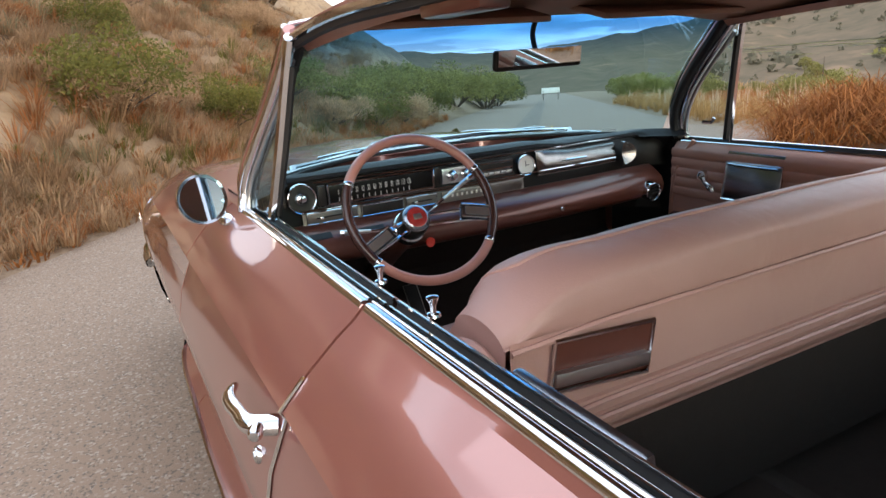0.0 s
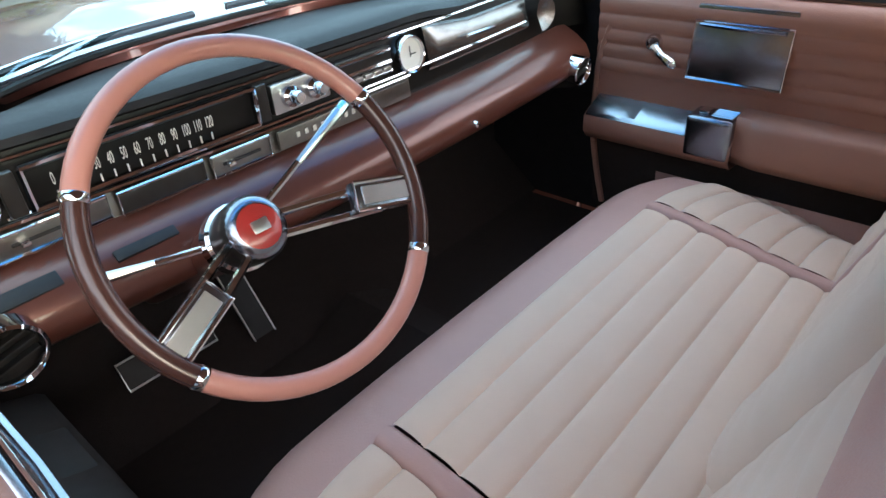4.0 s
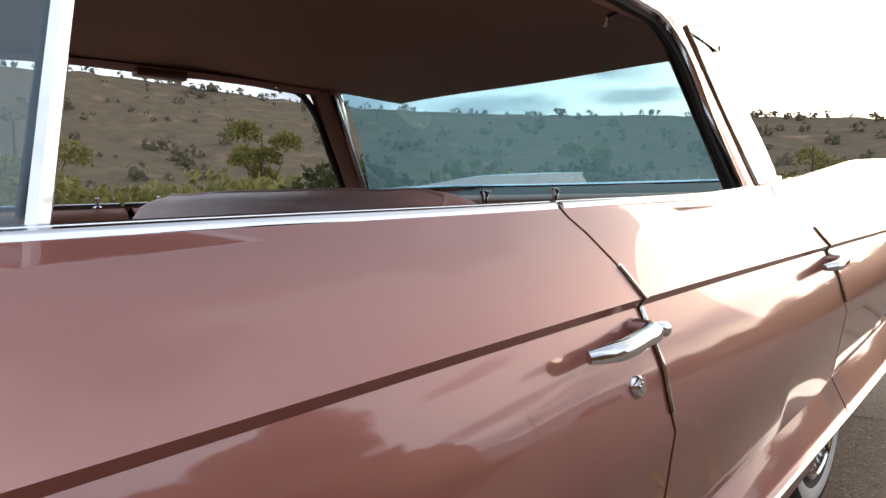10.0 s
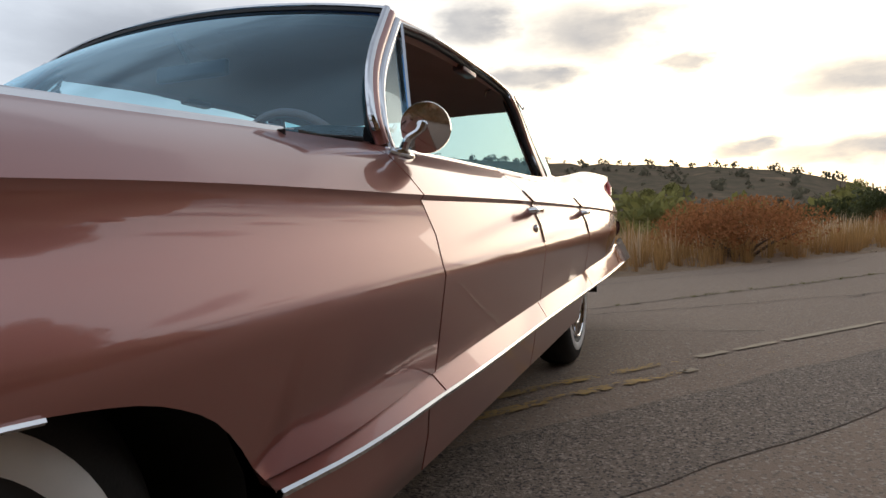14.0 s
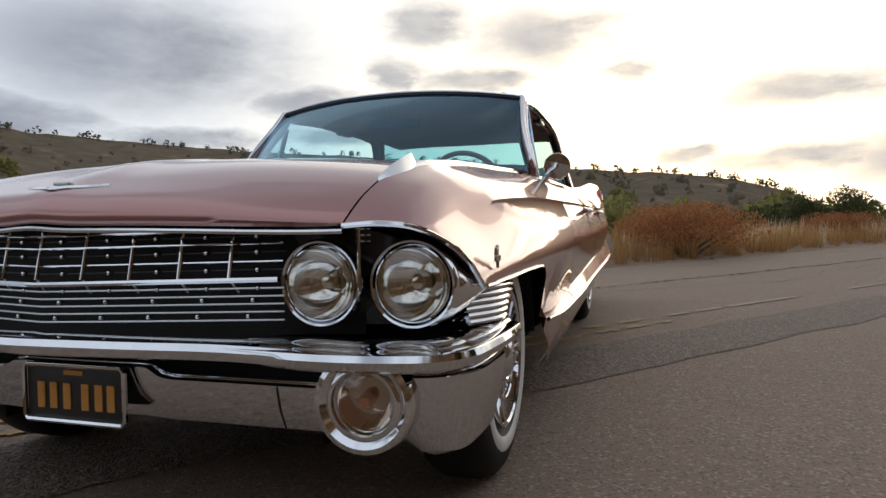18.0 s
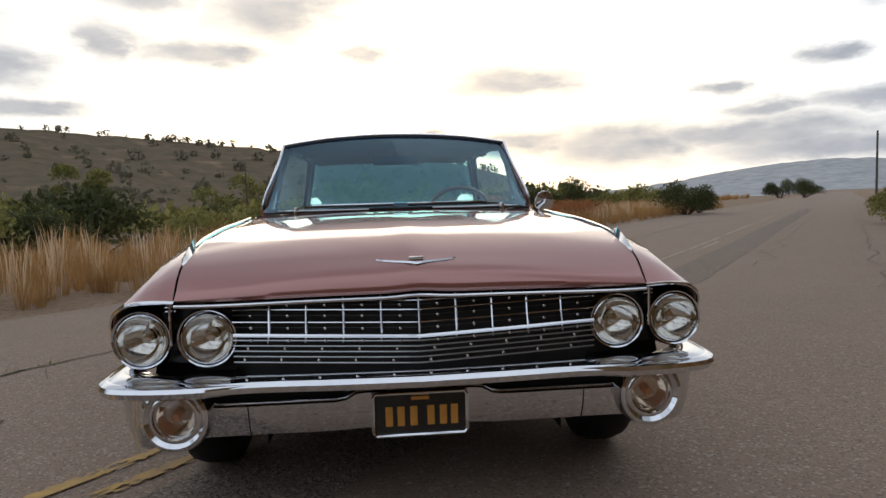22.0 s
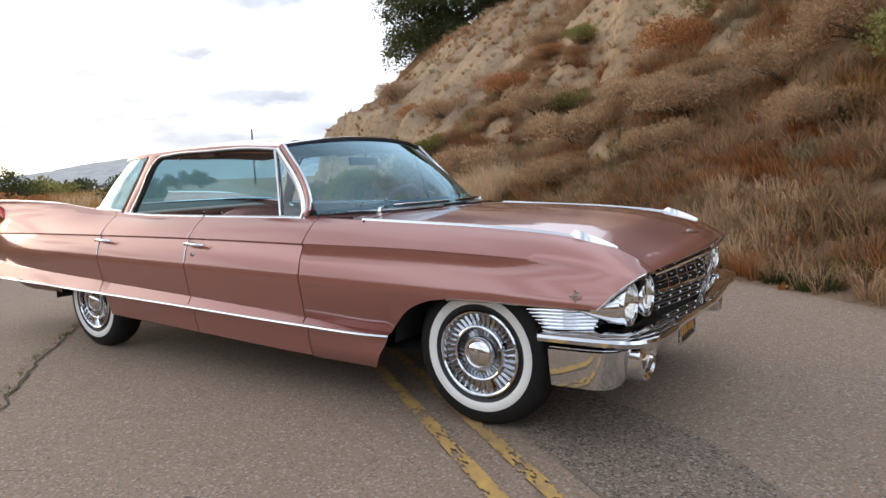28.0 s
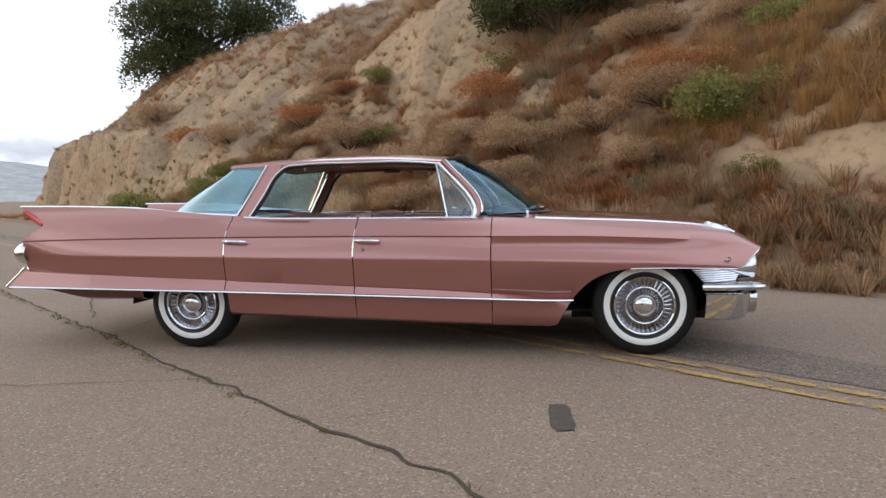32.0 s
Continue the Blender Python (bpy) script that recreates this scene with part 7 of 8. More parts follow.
for a in ((aA * 0.38 + aB * 0.62), ((aC + (aD + 360 if aD < 0 else aD)) * 0.5 + 22)):
    d = Vector((math.cos(radians(a)), math.sin(radians(a)), 0))
    n_ = Vector((-d.y, d.x, 0))
    bm = bmesh.new()
    for off in (-1, 1):
        tube(bm, path([WM @ (hub_c + d * 0.034 + n_ * 0.013 * off), WM @ (hub_c * 0.5 + d * 0.10 + n_ * 0.014 * off), WM @ (d * 0.187 + n_ * 0.014 * off + Vector((0, 0, -0.004)))], 8), 0.0052, 6)
    part("spoke", bm, CHROME, steer, "chrome twin-bar spoke")
    bm = bmesh.new()
    box(bm, (0.144, 0, -0.006), (0.084, 0.038, 0.018), 0.005, WM @ Matrix.Rotation(radians(a), 4, "Z"))
    pad = part("spoke_pad", bm, SATIN, steer, "chrome spoke pad")
    bm = bmesh.new()
    frame_m = WM @ Matrix.Rotation(radians(a), 4, "Z")
    tube(bm, [frame_m @ Vector(q) for q in ((0.104, -0.0165, 0.0035), (0.185, -0.0165, 0.0035), (0.185, 0.0165, 0.0035), (0.104, 0.0165, 0.0035))], 0.0028, 6, ring=True)
    part("pad_frame", bm, CHROME, pad, "bright raised frame")
    bm = bmesh.new()
    box(bm, (0.146, 0, 0.0035), (0.066, 0.022, 0.002), 0.0006, frame_m, seg=1)
    part("pad_insert", bm, CHROME_SOFT, pad, "ribbed grey insert")
col = WM @ hub_c
bm = bmesh.new()
tube(bm, [col + wn_ * -0.045, col + wn_ * -0.09, col + wn_ * -0.20, col + wn_ * -0.55], [0.034, 0.036, 0.032, 0.030], 16)
part("steering_column", bm, PAINT_IN, steer, "rose metallic column")
bm = bmesh.new()
lathe(bm, [(0.036, -0.085), (0.044, -0.08), (0.044, -0.055), (0.038, -0.05)], 28, WM @ Matrix.Translation(hub_c))
part("column_collar", bm, CHROME, steer, "chrome collar")
for tip, nm, lab in (((-0.171, -1.25, 0.967), "gear_lever", "slim chrome gear lever"), ((-0.545, -1.20, 0.862), "turn_signal_lever", "slim chrome turn signal lever")):
    tip, root = Vector(tip), col + wn_ * -0.07
    bm = bmesh.new()
    tube(bm, [root, root.lerp(tip, 0.55)], 0.0045, 7)
    lev = part(nm, bm, CHROME, steer, lab)
    bm = bmesh.new()
    tube(bm, [root.lerp(tip, 0.55), root.lerp(tip, 0.94)], [0.0045, 0.0075], 8)
    part("lever_grip", bm, CHROME_SOFT, lev)
    bm = bmesh.new()
    tube(bm, [root.lerp(tip, 0.94), tip], [0.0078, 0.007], 8)
    part("lever_cap", bm, CHROME, lev)

# ---------------------------------------------------------------- seats
def slab(rows_fn, nu, nv, mat, name, parent, label="", smooth=60, flip=False, thick=0.0):
    bm = bmesh.new()
    sheet(bm, [[rows_fn(i / nu, j / nv) for j in range(nv + 1)] for i in range(nu + 1)], flip=flip)
    if thick:
        thicken(bm, thick)
    return part(name, bm, mat, parent, label, smooth=smooth)


def cushion(seat, y_front, y_back, z_top, mat_in, mat_edge, along):
    """A bench cushion: rolled leather front, pleated cloth inside, leather bands between the panels."""
    hw = 0.655
    crown = lambda x, y: z_top + 0.018 * (1 - (x / hw) ** 2) - 0.05 * smoothstep(hw - 0.10, hw, abs(x)) - 0.058 * smoothstep(y_front - 0.10, y_back, y)
    round_ = lambda x: 0.13 * max((abs(x) - 0.40) / (hw - 0.40), 0.0) ** 2.2
    y_roll = y_front - 0.125

    def roll(u, v):
        x = -hw + 2 * hw * u
        a = v * 1.75
        yy = y_front - 0.06 + 0.055 * math.cos(a) if v < 0.72 else y_front - 0.075 - (v - 0.72) / 0.28 * 0.052
        if v < 0.72:
            b = math.pi * 0.5 * v / 0.72
            return (x, y_front - 0.075 * (1 - math.cos(b)) - round_(x), crown(x, y_front) - 0.10 + 0.10 * math.sin(b) - 0.16 * (v < 1e-6))
        return (x, yy - round_(x), crown(x, yy))
    slab(roll, 40, 25, mat_edge, "seat_front_roll", seat, "smooth mauve leather roll", flip=True)
    for x0, x1 in ((-hw, -0.37), (-0.33, 0.375), (0.415, hw)):
        if along:
            f = lambda u, v: (x0 + (x1 - x0) * u, y_roll - 0.002 + (y_back - y_roll) * v, crown(x0 + (x1 - x0) * u, y_roll + (y_back - y_roll) * v) + fold(x0 + (x1 - x0) * u, 0.013, 0.0655) - 0.004)
            slab(f, int((x1 - x0) * 130), 14, mat_in, "seat_panel", seat, "pleated cloth panel", smooth=50, flip=False)
        else:
            f = lambda u, v: (x0 + (x1 - x0) * u, y_roll + 0.004 - round_(x0 + (x1 - x0) * u) * (1 - v) + (y_back - y_roll - 0.004) * v, crown(x0 + (x1 - x0) * u, y_roll + (y_back - y_roll) * v) + fold(v * 7.0, 0.007, 1.0) - 0.001)
            slab(f, 14, 70, mat_in, "seat_panel", seat, "pleated panel", smooth=50, flip=False)
    for x0 in (-0.37, 0.375):
        slab(lambda u, v: (x0 - 0.004 + 0.048 * u, y_roll + (y_back - y_roll) * v, crown(x0 - 0.004 + 0.048 * u, y_roll + (y_back - y_roll) * v) + 0.009 - 0.026 * abs(2 * u - 1) ** 4), 8, 14, mat_edge, "seat_band", seat, "mauve leather band", flip=False)
    for s in (1, -1):
        slab(lambda u, v: (s * (hw + 0.004 * math.sin(v * 3)), y_front - 0.02 + (y_back - y_front + 0.02) * u, 0.40 + (z_top - 0.045 - 0.40) * v), 8, 6, mat_edge, "seat_side", seat)


def seat_arm(name, seat, hw, bottom, top, mat_in, mat_edge, lean, mid=0.0):
    """The folded centre armrest: a rounded cloth block in the seat back."""
    def f(u, v):
        a = -1 + 2 * u
        z = bottom + (top - bottom) * v
        w_ = hw * (1 - 0.30 * smoothstep(0.82, 1.0, v) ** 2)
        bulge = 0.040 * (1 - abs(a) ** 4) * (1 - smoothstep(0.90, 1.0, v) ** 2)
        q = lean(z)
        return (mid + a * w_, q + bulge + fold(z, 0.0022, 0.055) * (1 - abs(a) ** 3) - 0.006, z)
    arm = slab(f, 22, 50, mat_in, name, seat, "folded centre armrest", smooth=50, flip=True)
    bm = bmesh.new()
    box(bm, (mid + 0.02, lean(top) + 0.012, top + 0.006), (0.035, 0.030, 0.016), 0.005)
    part("pull_tab", bm, BLACK, arm, "dark pull tab")


front_seat = new("front_seat")
tagged(front_seat, "front bench seat in mauve leather with cream pleated cloth", "car seat")
cushion(front_seat, -1.325, -1.845, 0.605, CREAM, LEATHER, False)
lean_f = lambda z: -1.808 - 0.36 * (z - 0.57)
back_top = curve((-0.63, 0.925), (-0.55, 0.972), (-0.35, 0.990), (0.0, 0.994), (0.35, 0.990), (0.55, 0.972), (0.63, 0.925))
edge_low = curve((-0.63, 0.850), (-0.5, 0.874), (-0.36, 0.880), (-0.24, 0.885), (-0.16, 0.915), (-0.03, 0.935), (0.10, 0.915), (0.18, 0.885), (0.36, 0.880), (0.5, 0.874), (0.63, 0.850))
for x0, x1 in ((-0.625, -0.395), (-0.36, -0.155), (0.095, 0.375), (0.41, 0.625)):
    def f(u, v, x0=x0, x1=x1):
        x = x0 + (x1 - x0) * u
        z = 0.53 + (edge_low(x) + 0.01 - 0.53) * v
        zz = 7.0 * v
        side = smoothstep(0.56, 0.63, abs(x))
        rnd = 0.012 * (1 - abs(2 * u - 1) ** 6)
        return (x, lean_f(z) + rnd + fold(zz, 0.0055, 1.0) - 0.06 * side, z)
    slab(f, 16, 50, CREAM, "back_panel", front_seat, "cream pleated cloth panel", smooth=50, flip=True)
for x0 in (-0.399, 0.371):
    slab(lambda u, v, x0=x0: (x0 + 0.043 * u, lean_f(0.53 + (edge_low(x0) - 0.53) * v) + 0.013 - 0.022 * abs(2 * u - 1) ** 4, 0.53 + (edge_low(x0) + 0.008 - 0.53) * v), 6, 14, LEATHER, "back_band", front_seat, "mauve leather band", flip=True)
seat_arm("centre_armrest", front_seat, 0.122, 0.53, 0.912, CREAM, LEATHER, lean_f, -0.03)


def saddle(u, v):
    """The leather top: from the cloth's upper edge, over the crest, down the seat's back."""
    x = -0.632 + 1.264 * u
    end = smoothstep(0.545, 0.632, abs(x))
    zl, zt = edge_low(x), back_top(x)
    if v < 0.45:
        k = v / 0.45
        z = zl + (zt - 0.030 - zl) * k
        return (x, lean_f(z) + 0.010 + 0.012 * math.sin(math.pi * k) - 0.055 * end, z)
    if v < 0.72:
        a = (v - 0.45) / 0.27 * math.pi
        yc = (lean_f(zt - 0.03) + 0.010 - 0.055 * end + -2.105) / 2
        hwy = (lean_f(zt - 0.03) + 0.010 - 0.055 * end - -2.105) / 2
        return (x, yc + hwy * math.cos(a), zt - 0.030 + 0.030 * math.sin(a))
    k = (v - 0.72) / 0.28
    z = zt - 0.030 + (0.905 - zt + 0.030) * k
    return (x, -2.105 - 0.004 * math.sin(k * 3), z)


slab(saddle, 56, 48, LEATHER, "back_top", front_seat, "smooth mauve leather seat top", flip=True)
bm = bmesh.new()
seam = [Vector(saddle(u, 0.57)) + Vector((0, 0, 0.001)) for u in steps((0.075, 0.925, 40))]
ends = ((0.060, 0.02), (0.050, 0.14), (0.044, 0.26), (0.042, 0.36), (0.045, 0.45), (0.054, 0.52), (0.063, 0.555))
tube(bm, [Vector(saddle(u, v)) for u, v in ends] + seam + [Vector(saddle(1 - u, v)) for u, v in ends[::-1]], 0.0036, 6)
part("seat_piping", bm, LEATHER, front_seat, "mauve piping")
slab(lambda u, v: (-0.625 + 1.25 * u, -2.109 + (0.008 if 0.55 < v < 0.58 or 0.70 < v < 0.73 else 0) + 0.03 * smoothstep(0.8, 1.0, v), 0.908 - 0.215 * v), 30, 60, LEATHER, "back_rear_panel", front_seat, "mauve leather seat back with stitched folds", flip=True)
# added panel in carpet colour, so the space below the seat back stays dark
slab(lambda u, v: (-0.60 + 1.20 * u, -2.072 + 0.03 * v, 0.715 - 0.30 * v), 12, 8, CARPET, "under_seat_panel", front_seat, "added dark panel below the seat back", flip=True)
for z in (0.905, 0.775, 0.748):
    bm = bmesh.new()
    tube(bm, [(x, -2.113 + 0.05 * smoothstep(0.65, 0.488, z), z - 0.010 * smoothstep(0.45, 0.64, abs(x))) for x in steps((-0.625, 0.625, 30))], 0.0048, 6)
    part("rear_seam", bm, LEATHER, front_seat, "raised seam")
for s in (1, -1):
    def end_skin(u, v, s=s):
        top = Vector(saddle(0.5 + 0.5 * s, 0.02 + 0.96 * u))
        foot = Vector((s * 0.630, -1.815 - 0.285 * u, 0.50))
        p = foot.lerp(top, v)
        p.x += s * 0.012 * math.sin(math.pi * min(v * 1.1, 1.0))
        return p
    slab(end_skin, 40, 14, LEATHER, "seat_end", front_seat, "mauve leather seat end")
    bm = bmesh.new()
    tube(bm, path([(s * 0.647, -1.995, 0.70), (s * 0.647, -1.985, 0.83), (s * 0.647, -2.005, 0.875), (s * 0.647, -2.07, 0.885), (s * 0.647, -2.105, 0.87), (s * 0.647, -2.11, 0.72)], 20), 0.011, 8)
    part("end_bolster", bm, LEATHER, front_seat, "padded bolster on the seat end")
    bm = bmesh.new()
    box(bm, (s * 0.647, -2.060, 0.835), (0.012, 0.046, 0.048), 0.006)
    part("end_plate", bm, GAUGE, front_seat, "dark metal plate in the seat end")
# ashtray let into the seat's back
bm = bmesh.new()
for q in (((-0.556, 0.898), (-0.372, 0.884), (-0.385, 0.803), (-0.566, 0.822)),):
    tube(bm, [(x, -2.118, z) for x, z in q], 0.0042, 6, ring=True)
ash = part("seat_ashtray", bm, CHROME, front_seat, "chrome-framed ashtray in the seat back")
bm = bmesh.new()
sheet(bm, [[(-0.556, -2.114, 0.898), (-0.372, -2.114, 0.884)], [(-0.563, -2.1145, 0.85), (-0.380, -2.1145, 0.836)], [(-0.566, -2.114, 0.822), (-0.385, -2.114, 0.803)]])
part("recess", bm, PAINT_IN, ash, "rose-brown recess")
bm = bmesh.new()
box(bm, (0, 0, 0), (0.176, 0.016, 0.022), 0.004, pose(-0.473, -2.118, 0.834, 0, 4.5, 0))
part("lid", bm, CHROME_SOFT, ash, "brushed metal lid")

rear_seat = new("rear_seat")
tagged(rear_seat, "rear bench seat in rose-brown leather with horizontal pleats", "car seat")
cushion(rear_seat, -2.40, -2.90, 0.600, LEATHER_BROWN, LEATHER, False)
lean_r = lambda z: -2.895 - 0.36 * (z - 0.57)
for x0, x1 in ((-0.69, -0.455), (-0.42, -0.135), (0.135, 0.42), (0.455, 0.69)):
    def f(u, v, x0=x0, x1=x1):
        x = x0 + (x1 - x0) * u
        z = 0.57 + 0.305 * v
        return (x, lean_r(z) + 0.012 * (1 - abs(2 * u - 1) ** 6) + fold(v * 7.0, 0.007, 1.0), z)
    slab(f, 16, 60, LEATHER_BROWN, "back_panel", rear_seat, "rose-brown pleated panel", smooth=50, flip=True)
for x0 in (-0.455, 0.42):
    slab(lambda u, v, x0=x0: (x0 + 0.035 * u, lean_r(0.57 + 0.305 * v) + 0.016 - 0.026 * abs(2 * u - 1) ** 4, 0.57 + 0.305 * v), 8, 10, LEATHER_BROWN, "back_band", rear_seat, "leather band", flip=True)
seat_arm("centre_armrest", rear_seat, 0.132, 0.58, 0.885, LEATHER_BROWN, LEATHER, lean_r)


def rear_crest(u, v):
    x = -0.70 + 1.40 * u
    zt = 0.978 - 0.02 * smoothstep(0.6, 0.7, abs(x))
    low = 0.872 + 0.03 * (1 - smoothstep(0.10, 0.20, abs(x)))
    if v < 0.5:
        z = low + (zt - 0.025 - low) * v / 0.5
        return (x, lean_r(z) + 0.012 + 0.012 * math.sin(math.pi * v / 0.5), z)
    a = (v - 0.5) / 0.5 * math.pi * 0.55
    return (x, lean_r(zt - 0.025) + 0.012 - 0.10 * (1 - math.cos(a)), zt - 0.025 + 0.025 * math.sin(a))


slab(rear_crest, 40, 24, LEATHER_BROWN, "back_top", rear_seat, "smooth rose-brown seat top", flip=True)
bm = bmesh.new()
rows = []
for i in range(13):
    u = -1 + i / 6
    rows.append([(u * 0.72, -3.09, 0.968), (u * 0.725, -3.25, 0.985), (u * 0.66, -3.52 + 0.10 * abs(u), 1.002), (u * 0.60, -3.70 + 0.24 * u * u, 1.012)])
sheet(bm, rows)
part("parcel_shelf", bm, PAD, car, "black parcel shelf")
for s in (1, -1):
    bm = bmesh.new()
    sheet(bm, [[(s * 0.715, y, z) for y in (-3.30, -3.05, -2.84)] for z in (0.55, 0.80, 0.985)])
    part("rear_side_lining", bm, LEATHER_BROWN, car, "rose-brown side lining")
    bm = bmesh.new()
    box(bm, (s * 0.640, -2.06, 1.345), (0.045, 0.15, 0.028), 0.008)
    part("roof_rail_pad", bm, PAINT_IN, car, "rose metal pad on the roof rail")
    bm = bmesh.new()
    tube(bm, [(s * 0.63, -2.44, 1.352), (s * 0.60, -2.44, 1.345), (s * 0.595, -2.44, 1.325)], 0.006, 6)
    part("coat_hook", bm, CHROME, car, "small chrome coat hook")
    bm = bmesh.new()
    sheet(bm, [[(s * 0.650, y, roof_z(y) - 0.026), (s * 0.635, y, roof_z(y) - 0.046), (s * 0.615, y, roof_z(y) - 0.030)] for y in steps((-2.62, -1.40, 16))])
    part("roof_rail", bm, LEATHER_BROWN, car, "rose-brown roof rail")
    # folded sun visor
    bm = bmesh.new()
    box(bm, (0, 0, 0), (0.50, 0.15, 0.016), 0.007, pose(s * 0.33, -1.43, 1.368, 14))
    part("sun_visor", bm, HEADLINE, car, "brown folded sun visor")

# inside mirror
bm = bmesh.new()
box(bm, (0, 0, 0), (0.275, 0.022, 0.052), 0.010, pose(0.0, -1.335, 1.262, 8), seg=3)
im = part("rear_view_mirror", bm, GAUGE, car, "wide rear-view mirror in a dark metal shell")
bm = bmesh.new()
box(bm, (0, -0.0115, 0.006), (0.262, 0.002, 0.040), 0.0, pose(0.0, -1.335, 1.262, 8))
part("mirror_glass", bm, MIRROR, im, "mirror glass")
bm = bmesh.new()
tube(bm, path([(0.0, -1.322, 1.285), (0.01, -1.300, 1.33), (0.03, -1.30, 1.375)], 8), 0.007, 8)
part("mirror_stem", bm, BLACK, im, "black stem")

# ---------------------------------------------------------------- plants
LEAF = material("sage_green_leaf", (0.20, 0.20, 0.06), 0.7, 0.0, (0.29, 0.255, 0.09), 1.5, 0.9, spec=0.25, random_tint=0.35)
LEAF_DARK = material("dark_green_leaf", (0.06, 0.072, 0.027), 0.6, 0.0, (0.105, 0.11, 0.04), 1.2, 0.9, spec=0.3, random_tint=0.35)
LEAF_RUST = material("rust_brown_leaf", (0.47, 0.21, 0.085), 0.8, 0.0, (0.34, 0.155, 0.07), 1.5, 0.9, spec=0.1, random_tint=0.35)
STRAW = material("straw_grass", (0.50, 0.305, 0.125), 0.85, 0.0, (0.37, 0.21, 0.085), 0.7, 0.9, spec=0.15, random_tint=0.3)
PLUME = material("pale_grass_plume", (0.70, 0.53, 0.36), 0.9, 0.0, (0.56, 0.41, 0.26), 1.0, spec=0.1, random_tint=0.2)
BRUSH = material("grey_brown_brush", (0.54, 0.37, 0.225), 0.95, 0.0, (0.36, 0.24, 0.145), 0.6, 0.9, spec=0.1, random_tint=0.35)
WEED = material("yellow_green_weed", (0.20, 0.18, 0.045), 0.8, 0.0, (0.13, 0.13, 0.04), 1.2, spec=0.15, random_tint=0.3)
BARK = material("grey_brown_bark", (0.13, 0.10, 0.075), 0.95, 0.0, (0.08, 0.06, 0.045), 14, bump=0.6, bump_scale=40)
BRUSH_DARK = material("dark_brown_brush", (0.50, 0.335, 0.20), 0.95, 0.0, (0.35, 0.23, 0.135), 0.8, 0.9, spec=0.1, random_tint=0.35)
SAGE = material("grey_green_sage", (0.34, 0.31, 0.19), 0.9, 0.0, (0.23, 0.215, 0.13), 0.9, 0.9, spec=0.1, random_tint=0.3)
for m in (LEAF, LEAF_DARK, LEAF_RUST, STRAW, PLUME, BRUSH, WEED, BRUSH_DARK, SAGE):
    leafy(m, 0.42)
rng = np.random.default_rng(11)


def mesh_from(name, verts, faces, mats):
    me = bpy.data.meshes.new(name)
    me.from_pydata(verts, [], faces)
    for m in mats:
        me.materials.append(m)
    return me


def leaves(lobes, count, size, up=0.2, slim=0.55):
    """Loose leaves in rounded lobes: arrays of corners, four to a leaf."""
    lob = np.array(lobes, float)
    weight = lob[:, 3] ** 2
    pick = rng.choice(len(lob), count, p=weight / weight.sum())
    d = rng.normal(size=(count, 3))
    d /= np.linalg.norm(d, axis=1)[:, None]
    d[:, 2] = np.where(d[:, 2] < -0.35, -d[:, 2], d[:, 2])
    rad = lob[pick, 3] * (1 - 0.55 * rng.random(count) ** 1.7)
    c = lob[pick, :3] + d * rad[:, None] * np.array([1, 1, 0.85])
    a = rng.normal(size=(count, 3)) + d * 0.6 + np.array([0, 0, up])
    a /= np.linalg.norm(a, axis=1)[:, None]
    b = np.cross(a, rng.normal(size=(count, 3)))
    b /= np.linalg.norm(b, axis=1)[:, None]
    L = (size * (0.6 + 0.8 * rng.random(count)))[:, None]
    v = np.stack([c, c + a * L * 0.5 + b * L * slim * 0.5, c + a * L, c + a * L * 0.5 - b * L * slim * 0.5], 1).reshape(-1, 3)
    v[:, 2] = np.maximum(v[:, 2], 0.0)
    return v


def blades(roots, count, length, spread, width, droop=0.25):
    """Grass blades from each root: a bent strip of two faces each."""
    roots = np.repeat(np.asarray(roots, float), count, axis=0)
    n = len(roots)
    scale = roots[:, 3]
    ang = rng.random(n) * math.tau
    lean = spread * np.sqrt(rng.random(n))
    out = np.stack([np.cos(ang), np.sin(ang), np.zeros(n)], 1)
    side = np.stack([-np.sin(ang), np.cos(ang), np.zeros(n)], 1)
    L = length * scale * (0.5 + 0.6 * rng.random(n))
    base = roots[:, :3] + out * (scale * 0.10 * rng.random(n))[:, None]
    up = np.array([0, 0, 1.0])
    mid = base + (out * (lean * 0.45)[:, None] + up * 0.62) * L[:, None]
    tip = base + (out * (lean * 1.05)[:, None] + up * (1 - droop * lean)[:, None]) * L[:, None]
    wv = side * (width * (0.6 + 0.8 * rng.random(n)) * np.sqrt(scale))[:, None]
    return np.stack([base - wv, base + wv, mid + wv * 0.7, mid - wv * 0.7, tip], 1).reshape(-1, 3), n


def blade_faces(n, start=0):
    i = start + 5 * np.arange(n)
    return [(a, a + 1, a + 2, a + 3) for a in i.tolist()] + [(a + 3, a + 2, a + 4) for a in i.tolist()]


def quad_faces(n, start=0):
    return [(a, a + 1, a + 2, a + 3) for a in (start + 4 * np.arange(n)).tolist()]


def lobes_of(w, h, n, seed):
    r = np.random.default_rng(seed)
    out = []
    for k in range(n):
        a, q = r.random() * math.tau, math.sqrt(r.random()) * 0.36 * w
        rad = w * (0.13 + 0.13 * r.random())
        z = rad * 0.6 + (h - rad * 1.5) * r.random() * (1 - (q / (0.5 * w)) ** 2)
        out.append((q * math.cos(a), q * math.sin(a), max(z, rad * 0.4), rad))
    return out


